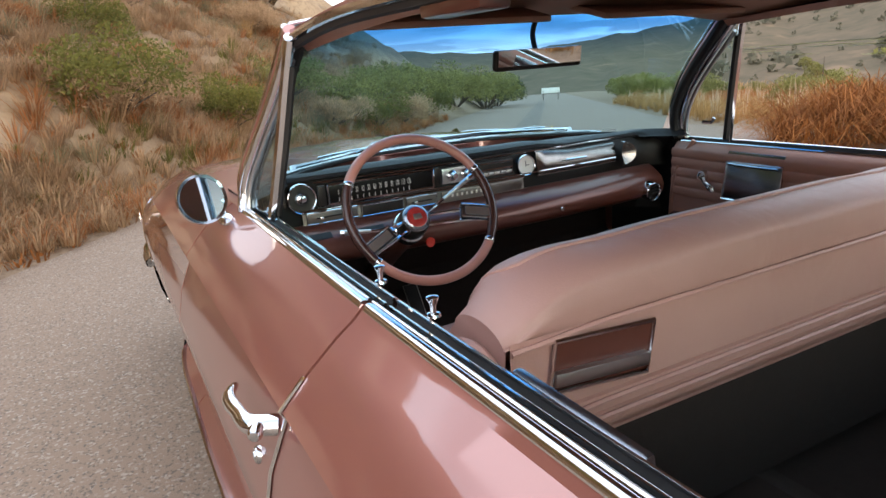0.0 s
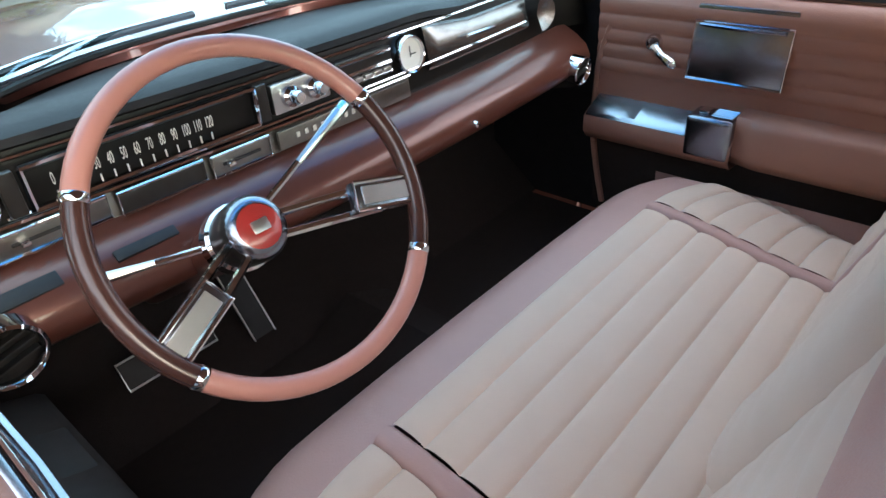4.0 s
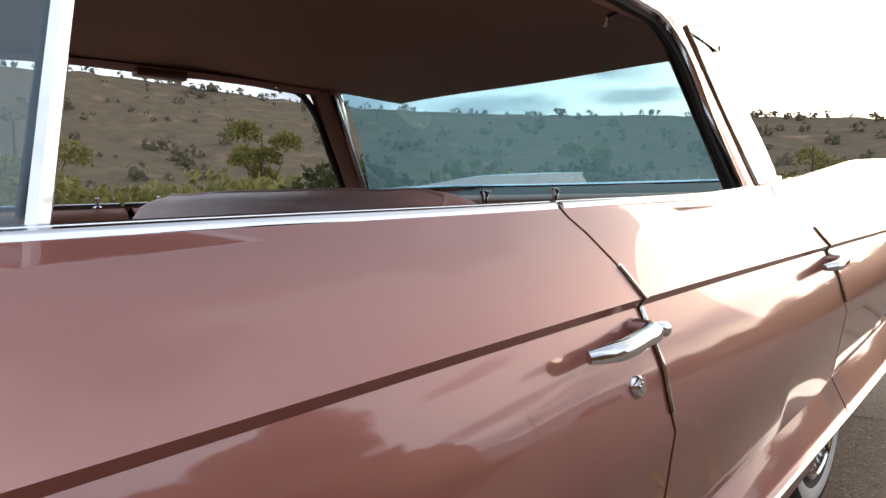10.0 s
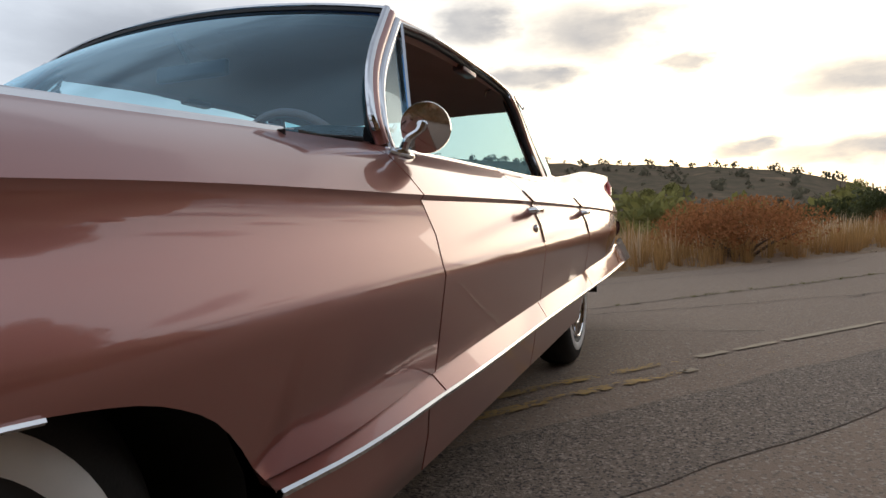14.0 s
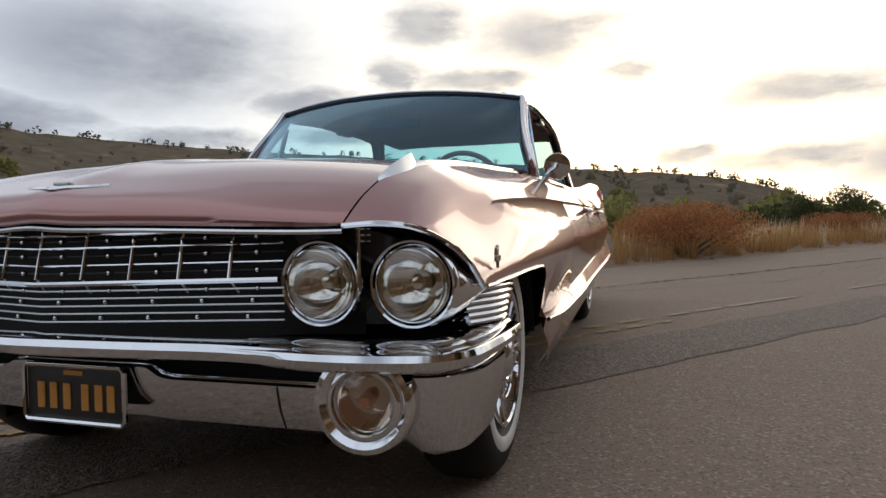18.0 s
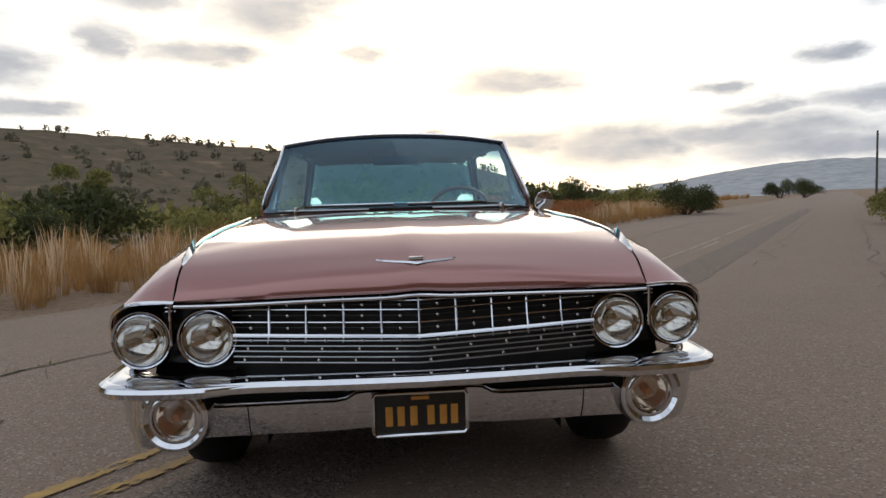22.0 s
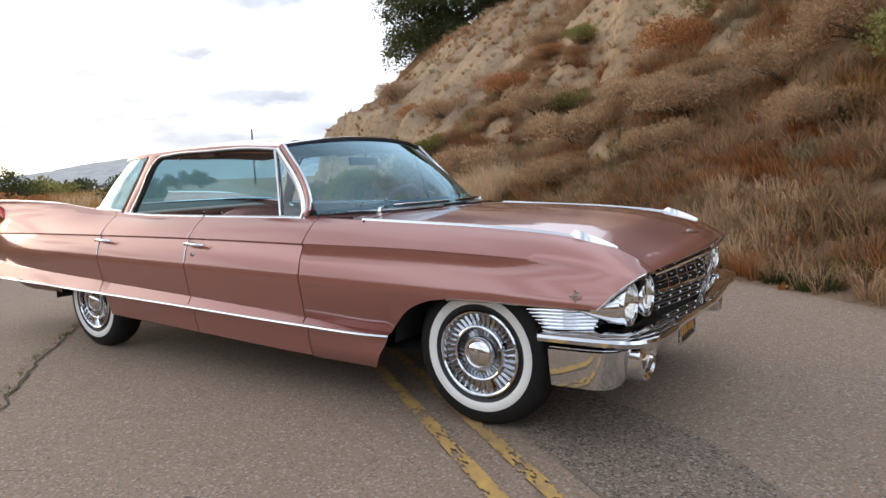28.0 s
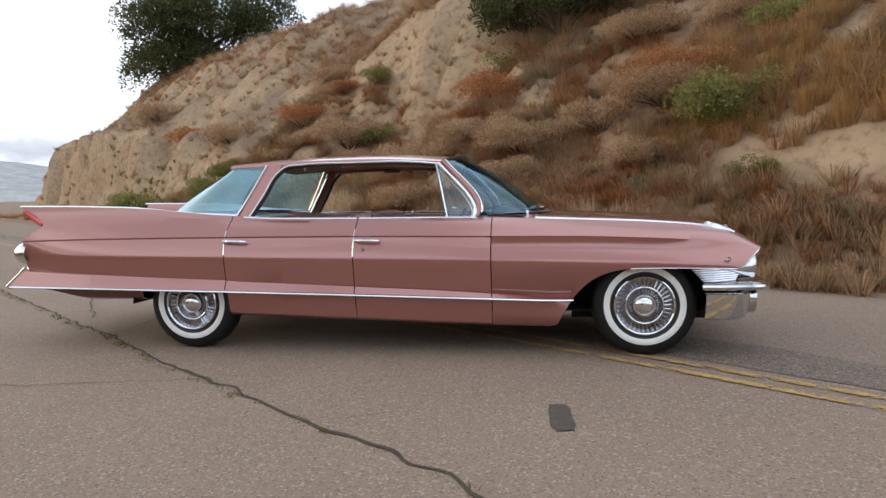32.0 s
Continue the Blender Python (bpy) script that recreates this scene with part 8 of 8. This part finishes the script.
def make_bush(w, h, count, size, mat, label, seed, n=11, twigs=14, slim=0.55):
    """A bush at the origin: stems and foliage."""
    top = new("bush")
    tagged(top, label, "bush")
    lob = lobes_of(w, h, n, seed)
    bm = bmesh.new()
    for x, y, z, r in lob[:twigs]:
        tube(bm, [(x * 0.12, y * 0.12, 0), (x * 0.5, y * 0.5, z * 0.55), (x, y, z)], [0.022 * w / 2, 0.014 * w / 2, 0.005], 5)
    part("stem", bm, BARK, top)
    v = leaves(lob, count, size, slim=slim)
    ob = new("foliage", mesh_from("foliage", v.tolist(), quad_faces(count), [mat]))
    ob.parent = top
    return top


def make_tree(h, w, count, size, mat, label, seed, trunk_r=0.22, n=16, crown_from=0.35, lean=(0.0, 0.0)):
    """A tree at the origin: tapered trunk with limbs, and a loose crown."""
    top = new("tree")
    tagged(top, label, "tree")
    r = np.random.default_rng(seed)
    bm = bmesh.new()
    crook = [(0, 0, -0.4), (lean[0] * 0.2, lean[1] * 0.2, h * 0.25), (lean[0] * 0.6, lean[1] * 0.6, h * 0.55), (lean[0], lean[1], h * 0.85)]
    tube(bm, path(crook, 10), [trunk_r * (1 - 0.085 * i) for i in range(11)], 9)
    part("trunk", bm, BARK, top)
    lob = []
    bm = bmesh.new()
    for k in range(n):
        a, q = r.random() * math.tau, (0.15 + 0.85 * math.sqrt(r.random())) * 0.40 * w
        rad = w * (0.10 + 0.10 * r.random())
        z = h * (crown_from + (0.93 - crown_from) * r.random()) - rad * 0.3
        q *= 1 - 0.5 * max(0, (z / h - 0.7) / 0.3)
        c = Vector((lean[0] * 0.8 + q * math.cos(a), lean[1] * 0.8 + q * math.sin(a), z))
        lob.append((*c, rad))
        fork = Vector((lean[0] * 0.5, lean[1] * 0.5, max(z - 0.35 * h, h * 0.2)))
        tube(bm, path([fork, fork.lerp(c, 0.5) + Vector((0, 0, -0.05 * h)), c], 5), [trunk_r * 0.38, trunk_r * 0.3, trunk_r * 0.22, trunk_r * 0.16, trunk_r * 0.1, 0.01], 6)
    part("branchwork", bm, BARK, top)
    v = leaves(lob, count, size, up=-0.2)
    ob = new("crown", mesh_from("crown", v.tolist(), quad_faces(count), [mat]))
    ob.parent = top
    return top


def place(ob, x, y, k=1.0, turn=0.0, sink=0.05):
    p = Vector((x, y, 0))
    z = land(p.dot(ROAD_U), p.dot(ROAD_N)) - sink
    ob.matrix_basis = Matrix.Translation((x, y, z)) @ Matrix.Rotation(turn, 4, "Z") @ Matrix.Scale(k, 4)
    return ob


def again(ob, x, y, k=1.0, turn=0.0, sink=0.05, label=""):
    c = copy_thing(ob, Matrix())
    c.scale = (1, 1, 1)
    place(c, x, y, k, turn, sink)
    if label:
        tagged(c, label)
    return c


# single bushes and trees along the road
rust = place(make_bush(3.9, 1.5, 9000, 0.075, LEAF_RUST, "wide rust-brown dry bush at the road's edge", 1, 16), -2.11, -13.44, 0.86)
tagged(rust, group="roadside bushes")
sage = place(make_bush(2.0, 1.25, 6000, 0.055, WEED, "yellow-green leafy bush at the foot of the slope", 2, 12), -0.75, 6.3)
tagged(sage, group="roadside bushes")
green = place(make_bush(4.6, 2.6, 9000, 0.11, LEAF, "tall sage-green bush beside the road", 3, 16), -37.5, -33.0, 0.8)
tagged(green, group="roadside bushes")
dark = place(make_bush(3.6, 2.3, 8000, 0.10, LEAF_DARK, "dark green rounded bush beside the road", 4, 14), -8.3, -27.5, 0.95)
tagged(dark, group="roadside bushes")
dry = place(make_bush(1.8, 0.9, 7500, 0.085, BRUSH, "dry grey-brown brush on the slope", 5, 14, slim=0.17), -7.6, 0.4)
tagged(dry, group="roadside bushes")
for ob, x, y, k, lab in ((dark, -15.1, -28.9, 0.85, ""), (dark, -56.1, -80.0, 1.3, ""), (dark, -53.8, -81.6, 1.25, ""), (dark, -16.6, -30.6, 0.45, ""),
                         (sage, -20.0, -21.5, 0.9, ""),
                         (rust, 1.5, -14.0, 0.45, "low rust-brown dry brush in the grass"), (rust, -7.5, -23.5, 0.7, ""), (dry, -9.5, -3.5, 1.2, ""), (dry, -12.0, -7.5, 1.4, ""),
                         (green, 4.2, 12.6, 0.52, ""), (green, 2.6, 11.0, 0.42, ""), (sage, 0.9, 8.2, 0.8, ""), (green, 6.4, 15.8, 0.6, ""), (sage, 5.6, 13.6, 1.0, ""),
                         (green, 8.5, 18.5, 0.7, ""), (green, 11.5, 22.5, 0.8, ""), (sage, 10.0, 19.6, 1.2, ""), (dry, 3.6, 11.2, 1.0, ""), (dry, 7.4, 16.0, 1.2, ""), (green, 15.5, 27.0, 0.9, ""),
                         (dark, 3.6, 20.6, 1.3, ""), (dark, 5.4, 22.6, 1.1, ""), (green, 21.0, 33.0, 1.1, ""), (dark, 25.0, 38.0, 1.2, ""), (sage, -2.6, 5.0, 0.6, ""), (sage, -5.5, 2.2, 0.5, ""), (dry, -3.6, 4.6, 0.9, "")):
    again(ob, x, y, k, random.uniform(0, 6.28), 0.05, lab)
# an upright leafy bush at the cliff's foot, and brush mounds all over the slope
upright = place(make_bush(2.1, 1.9, 8000, 0.075, LEAF, "upright yellow-green bush at the foot of the cliff", 17, 14), -14.9, -14.6)
tagged(upright, group="roadside bushes")
for x, y, k in ((-13.9, -11.2, 0.8), (-16.6, -16.4, 0.8), (-18.6, -18.4, 0.7), (-12.2, -10.4, 0.45)):
    again(upright, x, y, k, random.uniform(0, 6.28), 0.1)
mound = place(make_bush(2.1, 0.75, 9000, 0.085, BRUSH, "rounded grey-brown dry brush on the hillside", 18, 16, slim=0.16), *(ROAD_U * -6.0 + ROAD_N * 6.0).xy)
olive = place(make_bush(1.9, 1.1, 4200, 0.06, LEAF, "low olive-green shrub on the hillside", 19, 12), *(ROAD_U * -9.0 + ROAD_N * 9.0).xy, 0.8)
gloom = place(make_bush(2.1, 0.75, 9000, 0.080, BRUSH_DARK, "rounded dark brown dry brush on the hillside", 23, 16, slim=0.18), *(ROAD_U * -3.0 + ROAD_N * 6.4).xy)
for ob in (mound, olive, gloom):
    tagged(ob, group="hillside shrubs")
hill_rng = random.Random(31)
for k in range(300):
    s, o = hill_rng.uniform(-36, 22), 4.5 + 12.0 * hill_rng.random()
    if abs(land(s, o + 0.3) - land(s, o - 0.3)) > 0.66 or (s < -19 and o > 5.6):
        continue
    p = ROAD_U * s + ROAD_N * o
    src = hill_rng.choice((mound, gloom, gloom, gloom, dry, rust, olive))
    scale = hill_rng.uniform(0.4, 1.0) * (0.45 if src is rust else 1.0)
    tagged(again(src, p.x, p.y, scale, hill_rng.uniform(0, 6.28), 0.12), group="hillside shrubs")
# the bushes that line the far side of the road ahead
for k in range(34):
    s = 7.5 + 1.5 * k + hill_rng.uniform(-0.6, 0.6)
    p = ROAD_U * s + ROAD_N * (-5.4 - 2.2 * hill_rng.random() - 0.02 * s)
    src = hill_rng.choice((green, green, sage, upright, rust) if k > 2 else (sage, dry))
    scale = hill_rng.uniform(0.5, 0.8) * (0.7 if src is green else 0.5 if src is rust else 1.0) * min(1.0 + 0.02 * k, 1.5)
    tagged(again(src, p.x, p.y, scale, hill_rng.uniform(0, 6.28)), group="roadside bushes")
# the hill's own shrubs
for ob, s, o, k in ((dark, -7.6, 9.6, 1.15), (dark, -9.0, 10.3, 1.0), (dark, -5.2, 10.6, 0.9), (dark, -9.5, 12.6, 1.1), (dark, -7.0, 13.4, 0.9), (dark, -11.5, 14.0, 0.8), (dark, -4.5, 14.5, 0.8), (dry, -14.0, 7.5, 1.3), (dry, 2.0, 9.5, 1.5), (dry, 4.5, 7.0, 1.4), (dry, 7.0, 9.0, 1.6), (rust, -3.0, 6.8, 0.55), (rust, -8.0, 7.6, 0.6), (rust, -17.5, 8.0, 0.6), (rust, -25.0, 7.4, 0.7), (dry, -21.0, 7.0, 1.3), (dry, -29.0, 7.4, 1.5), (sage, -18.0, 5.4, 0.7), (sage, -1.0, 5.0, 0.4), (sage, 6.5, 6.0, 0.7)):
    p = ROAD_U * s + ROAD_N * o
    again(ob, p.x, p.y, k, random.uniform(0, 6.28), 0.12)
gum = place(make_tree(8.5, 12.5, 90000, 0.17, LEAF_DARK, "large dark eucalyptus tree on the crest of the hill", 7, 0.30, 52, 0.06), -38.8, -24.1, 1.0, 0.0, 2.2)
oak = place(make_tree(4.6, 4.2, 9000, 0.12, LEAF, "rounded green tree in the valley below the road", 8, 0.13, 15, 0.25), 25.5, -8.0, 1.6)
tagged(oak, group="valley trees")
slim = make_tree(5.2, 3.0, 8000, 0.12, LEAF, "slender green tree with several crowns in the valley", 9, 0.10, 13, 0.25)
place(slim, 22.5, -16.0, 1.2)
tagged(slim, group="valley trees")
random.seed(21)
green_far = place(make_bush(4.6, 2.8, 2600, 0.22, LEAF, "leafy sage-green bush down in the valley", 13, 16), 30.0, -24.0)
dark_far = place(make_bush(4.2, 3.0, 2600, 0.22, LEAF_DARK, "dark green bush down in the valley", 14, 16), 33.0, -12.0)
joined, joined_dark = [], []
for k in range(330):
    s, o = random.uniform(-95, 75), -(15 + 60 * random.random() ** 1.1)
    p = ROAD_U * s + ROAD_N * o
    if (p - Vector((25.5, -8, 0))).length < 4 or (p - Vector((22.5, -16, 0))).length < 4:
        continue
    src = random.choice((green_far, green_far, green_far, dark_far, dark_far)) if k > 8 else random.choice((oak, slim))
    scale = random.uniform(0.8, 1.5) * min(1.75, 0.55 + (-o - 14) / 20)
    turn = random.uniform(0, 6.28)
    if k <= 8 or (-35 < s < 25 and o > -30):
        tagged(again(src, p.x, p.y, scale, turn, 0.1), group="valley trees" if src in (oak, slim) else "roadside bushes")
        continue
    lob = np.array(lobes_of(4.6 * scale, 2.9 * scale, 12, 500 + k))
    lob[:, :3] += (p.x, p.y, land(s, o) - 0.1)
    (joined if src is green_far else joined_dark).append(leaves(lob, 750, 0.36 * scale))
for nm, lot, mat, lab in (("valley_scrub", joined, LEAF, "olive-green scrub filling the valley"), ("dark_valley_scrub", joined_dark, LEAF_DARK, "dark green scrub filling the valley")):
    v = np.concatenate(lot)
    tagged(new(nm, mesh_from(nm, v.tolist(), quad_faces(len(v) // 4), [mat])), lab, "scrub", kind="stuff")


def scatter(name, spots, count, length, spread, width, mat, label, category, droop=0.25):
    v, n = blades(spots, count, length, spread, width, droop)
    ob = new(name, mesh_from(name, v.tolist(), blade_faces(n), [mat]))
    return tagged(ob, label, category, kind="stuff")


def spots_on(count, s0, s1, o0, o1, k0, k1, keep=None):
    out = []
    while len(out) < count:
        s, o = rng.uniform(s0, s1), rng.uniform(o0, o1)
        if keep and not keep(s, o):
            continue
        p = at_road(s, o + (narrow(s) if o < -5.4 else 0.0), -0.03)
        out.append((p.x, p.y, p.z, rng.uniform(k0, k1)))
    return out


def gentle(s, o):
    slope = abs(land(s, o + 0.25) - land(s, o - 0.25)) / 0.5
    if s < -19 and o > 5.2:
        return rng.random() < 0.10 + 0.5 * smoothstep(9.0, 12.0, o)
    return slope < 1.0 or rng.random() < 0.10


clumpy = lambda s, o: noise.noise(Vector((s * 0.35, o * 0.35, 3))) > -0.15
scatter("dark_hillside_brush", spots_on(2600, -50, 20, 4.0, 16, 0.5, 1.3, gentle) + spots_on(1300, -22, 8, 3.7, 9, 0.5, 1.2, gentle), 50, 0.36, 1.6, 0.0060, BRUSH_DARK, "dark brown dry brush between the shrubs", "brush")
scatter("hillside_sage", spots_on(1100, -40, 18, 3.8, 11, 0.5, 1.2, lambda s, o: gentle(s, o) and noise.noise(Vector((s * 0.4, o * 0.4, 12))) > 0.0), 44, 0.34, 1.3, 0.0065, SAGE, "grey-green sage low on the slope", "brush")
scatter("hillside_brush", spots_on(4000, -58, 30, 4.3, 20, 0.6, 1.6, lambda s, o: gentle(s, o) and clumpy(s, o)) + spots_on(4200, -22, 16, 4.0, 13, 0.4, 1.2, gentle), 58, 0.30, 1.7, 0.0050, BRUSH, "dry grey-brown brush covering the slope", "brush")
scatter("hillside_grass", spots_on(170, -2.7, -0.9, 5.4, 8.0, 0.8, 1.4) + spots_on(330, -1.0, 4.0, 5.4, 9.5, 0.8, 1.4, lambda s, o: noise.noise(Vector((s * 0.6, o * 0.6, 21))) > -0.2) + spots_on(220, -40, 30, 5.5, 17, 0.7, 1.5, lambda s, o: gentle(s, o) and not clumpy(s, o)), 64, 0.46, 0.85, 0.0038, STRAW, "straw-coloured dry grass on the slope", "grass", 0.5)
scatter("slope_rust_brush", spots_on(2600, -50, 20, 4.2, 14, 0.4, 1.1, gentle) + spots_on(1100, -18, -3, 4.2, 9, 0.5, 1.2, lambda s, o: gentle(s, o) and noise.noise(Vector((s * 0.3, o * 0.4, 17))) > 0.0), 48, 0.34, 1.6, 0.0060, LEAF_RUST, "rust-brown dead brush on the slope", "brush")
scatter("verge_weeds", spots_on(1100, -30, 24, 3.45, 5.6, 0.3, 1.0, lambda s, o: noise.noise(Vector((s * 0.5, o * 0.5, 8))) > -0.1), 34, 0.36, 1.0, 0.006, WEED, "yellow-green weeds at the foot of the slope", "weeds")
scatter("tall_dry_grass", spots_on(3300, -46, 34, -11.5, -5.6, 0.6, 1.5, lambda s, o: rng.random() < 1.25 + (o + 5.8) * 0.12), 40, 0.50, 0.45, 0.0034, STRAW, "tall golden dry grass along the road", "grass", 0.6)
scatter("grass_plumes", spots_on(900, -40, 34, -10.5, -6.1, 0.8, 1.3), 7, 0.72, 0.25, 0.0085, PLUME, "pale feathery plumes over the dry grass", "grass", 0.4)
scatter("far_dry_grass", spots_on(1800, -110, 60, -24, -11, 0.8, 1.8), 26, 0.62, 0.5, 0.010, STRAW, "dry grass running down into the valley", "grass", 0.6)
scatter("roadside_tufts", spots_on(110, -3.5, -2.0, 3.45, 4.3, 0.8, 1.25) + spots_on(40, -7.2, -5.6, 3.6, 4.6, 0.7, 1.1) + spots_on(30, 0.5, 2.0, 3.6, 4.6, 0.7, 1.1), 44, 0.48, 0.95, 0.0036, PLUME, "pale pinkish dry grass tufts at the road's edge", "grass", 0.5)
scatter("low_green_weeds", spots_on(90, -3.9, -2.9, 2.95, 3.4, 0.5, 0.9) + spots_on(20, -1.6, -1.0, 3.1, 3.4, 0.4, 0.8), 40, 0.26, 0.9, 0.008, LEAF_DARK, "low dark green weeds at the road's edge", "weeds")
scatter("cliff_side_grass", spots_on(150, -12.4, -9.9, 3.5, 4.8, 1.1, 1.9) + spots_on(50, -46, -14, 3.8, 6.2, 0.6, 1.2), 40, 0.52, 0.8, 0.0040, PLUME, "pale feathery grass at the foot of the cliff", "grass", 0.5)
ORANGE = material("orange_dry_leaf", (0.36, 0.14, 0.04), 0.85, 0.0, (0.22, 0.09, 0.035), 3.0, spec=0.1, random_tint=0.35)
leafy(ORANGE, 0.3)
scatter("verge_scrub", spots_on(1100, -30, 24, 3.25, 4.9, 0.4, 1.1, lambda s, o: o > 3.5 or rng.random() < 0.5) + spots_on(420, -8, 3, 3.05, 4.3, 0.5, 1.0), 44, 0.42, 1.15, 0.0058, BRUSH_DARK, "low dry brown scrub along the road's edge", "scrub")
scatter("verge_rust_scrub", spots_on(900, -30, 24, 3.15, 4.8, 0.5, 1.1, lambda s, o: noise.noise(Vector((s * 0.6, o * 0.6, 4))) > -0.05), 44, 0.38, 1.1, 0.006, LEAF_RUST, "low rust-brown scrub along the road's edge", "scrub")
scatter("verge_litter", spots_on(900, -26, 22, 3.05, 4.3, 0.4, 1.1), 16, 0.13, 1.3, 0.010, ORANGE, "orange and rust dead weeds along the road's edge", "weeds")
# a heap of dead reeds beside the road
MOUND = at_road(6.0, -4.75)
spots = []
for k in range(260):
    a, q = rng.random() * math.tau, math.sqrt(rng.random())
    spots.append((MOUND.x + 1.5 * q * math.cos(a), MOUND.y + 0.9 * q * math.sin(a), MOUND.z + 0.42 * (1 - q * q) - 0.05, rng.uniform(0.6, 1.2)))
scatter("reed_heap", spots, 14, 0.55, 2.6, 0.006, ORANGE, "heap of dead orange-brown reeds by the road", "reeds", 0.42)
scatter("crack_weeds", [(*on_road(s, -2.98 + 0.12 * noise.noise(Vector((s * 0.8, 1.0, 0))), 0.0), rng.uniform(0.3, 1.0)) for s in rng.uniform(-14, 3, 150)], 14, 0.035, 1.4, 0.0025, WEED, "tiny weeds growing in the road's crack", "weeds")
# scattered stones and dry litter on the verges
v, f = [], []
for k in range(420):
    left = rng.random() < 0.6
    s, o = rng.uniform(-22, 16), (rng.uniform(3.0, 4.6) if left else rng.uniform(-6.7, -5.4))
    c = at_road(s, o, 0.0)
    r = 0.012 + 0.035 * rng.random() ** 3
    base = len(v)
    q = [Vector((x, y, z)) * r * rng.uniform(0.7, 1.2) for x, y, z in ((1, 0, 0), (0, 1, 0), (-1, 0, 0), (0, -1, 0), (0, 0, 0.8), (0, 0, -0.6))]
    v += [c + e for e in q]
    f += [(base + a, base + b, base + 4) for a, b in ((0, 1), (1, 2), (2, 3), (3, 0))] + [(base + b, base + a, base + 5) for a, b in ((0, 1), (1, 2), (2, 3), (3, 0))]
STONE = material("pale_stone", (0.34, 0.26, 0.18), 0.9, 0.0, (0.22, 0.17, 0.12), 20, random_tint=0.3)
tagged(new("verge_stones", mesh_from("verge_stones", v, f, [STONE])), "small loose stones along the road's edge", "stones", kind="stuff")
# woods on the far hillside and its crest
lob = []
for k in range(900):
    az = rng.uniform(256, 400)
    u = 1.0 - 0.02 * rng.random() if k < 220 else rng.random() ** 0.8
    p = hill_at(az, u)
    r = rng.uniform(0.7, 1.9) if k < 220 else 0.8 + 2.4 * rng.random() ** 2.5
    lob.append((p.x, p.y, p.z + r * (0.9 if k < 220 else 0.5), r))
vv = []
for L in lob:
    one = np.array([(L[0], L[1], L[2], L[3])])
    d = rng.normal(size=(20, 3))
    d /= np.linalg.norm(d, axis=1)[:, None]
    c = one[0, :3] + d * L[3] * (0.5 + 0.5 * rng.random((20, 1)))
    a = rng.normal(size=(20, 3))
    a /= np.linalg.norm(a, axis=1)[:, None]
    b = np.cross(a, d)
    e = L[3] * 0.42
    vv.append(np.stack([c - a * e, c + b * e * 0.8, c + a * e, c - b * e * 0.8], 1).reshape(-1, 3))
vv = np.concatenate(vv)
FAR_LEAF = material("far_foliage", (0.185, 0.165, 0.115), 1.0, 0.0, (0.145, 0.135, 0.095), 0.05, spec=0.0, random_tint=0.2)
leafy(FAR_LEAF, 0.45)
tagged(new("far_woods", mesh_from("far_woods", vv.tolist(), quad_faces(len(vv) // 4), [FAR_LEAF])), "scattered hazy trees on the far hillside", "woods", kind="stuff")

# ---------------------------------------------------------------- roadside furniture
CONCRETE = material("pale_concrete", (0.46, 0.43, 0.38), 0.9, 0.0, (0.34, 0.31, 0.27), 3, bump=0.4, bump_scale=30)
WOOD = material("weathered_pole_wood", (0.12, 0.10, 0.085), 0.9, 0.0, (0.075, 0.06, 0.05), 6, bump=0.4, bump_scale=30)
pole = tagged(new("utility_pole"), "tall weathered wooden utility pole beside the road", "pole")
place(pole, -69.3, -83.5)
bm = bmesh.new()
tube(bm, [(0, 0, -0.3), (0, 0, 4.5), (0, 0, 9.0)], [0.17, 0.15, 0.12], 10)
part("pole_shaft", bm, WOOD, pole)
bm = bmesh.new()
box(bm, (0, 0, 8.5), (0.9, 0.10, 0.10), 0.01, Matrix.Rotation(0.6, 4, "Z"))
part("cross_arm", bm, WOOD, pole)
wall = tagged(new("concrete_block"), "low pale concrete block at the end of the cliff", "block")
place(wall, -28.0, -25.4, 1.0, radians(48))
wall.location.z = 2.0
bm = bmesh.new()
box(bm, (0, 0, 0.075), (2.5, 0.7, 2.15), 0.04)
part("block_body", bm, CONCRETE, wall)
bm = bmesh.new()
box(bm, (0, 0, 0.96), (2.0, 0.73, 0.07), 0.01)
box(bm, (0, 0, 0.80), (2.0, 0.73, 0.05), 0.01)
part("block_slot", bm, DARK, wall, "dark slot")
board = tagged(new("road_barrier"), "small white barrier board across the far road", "barrier")
q = at_road(62, -1.0)
place(board, q.x, q.y, 1.0, radians(53 + 90))
bm = bmesh.new()
box(bm, (0, 0, 0.9), (1.7, 0.06, 0.5), 0.02)
part("board_panel", bm, WHITE, board)
for x in (-0.7, 0.7):
    bm = bmesh.new()
    tube(bm, [(x, 0, 0), (x, 0, 0.9)], 0.04, 8)
    part("board_post", bm, WOOD, board)
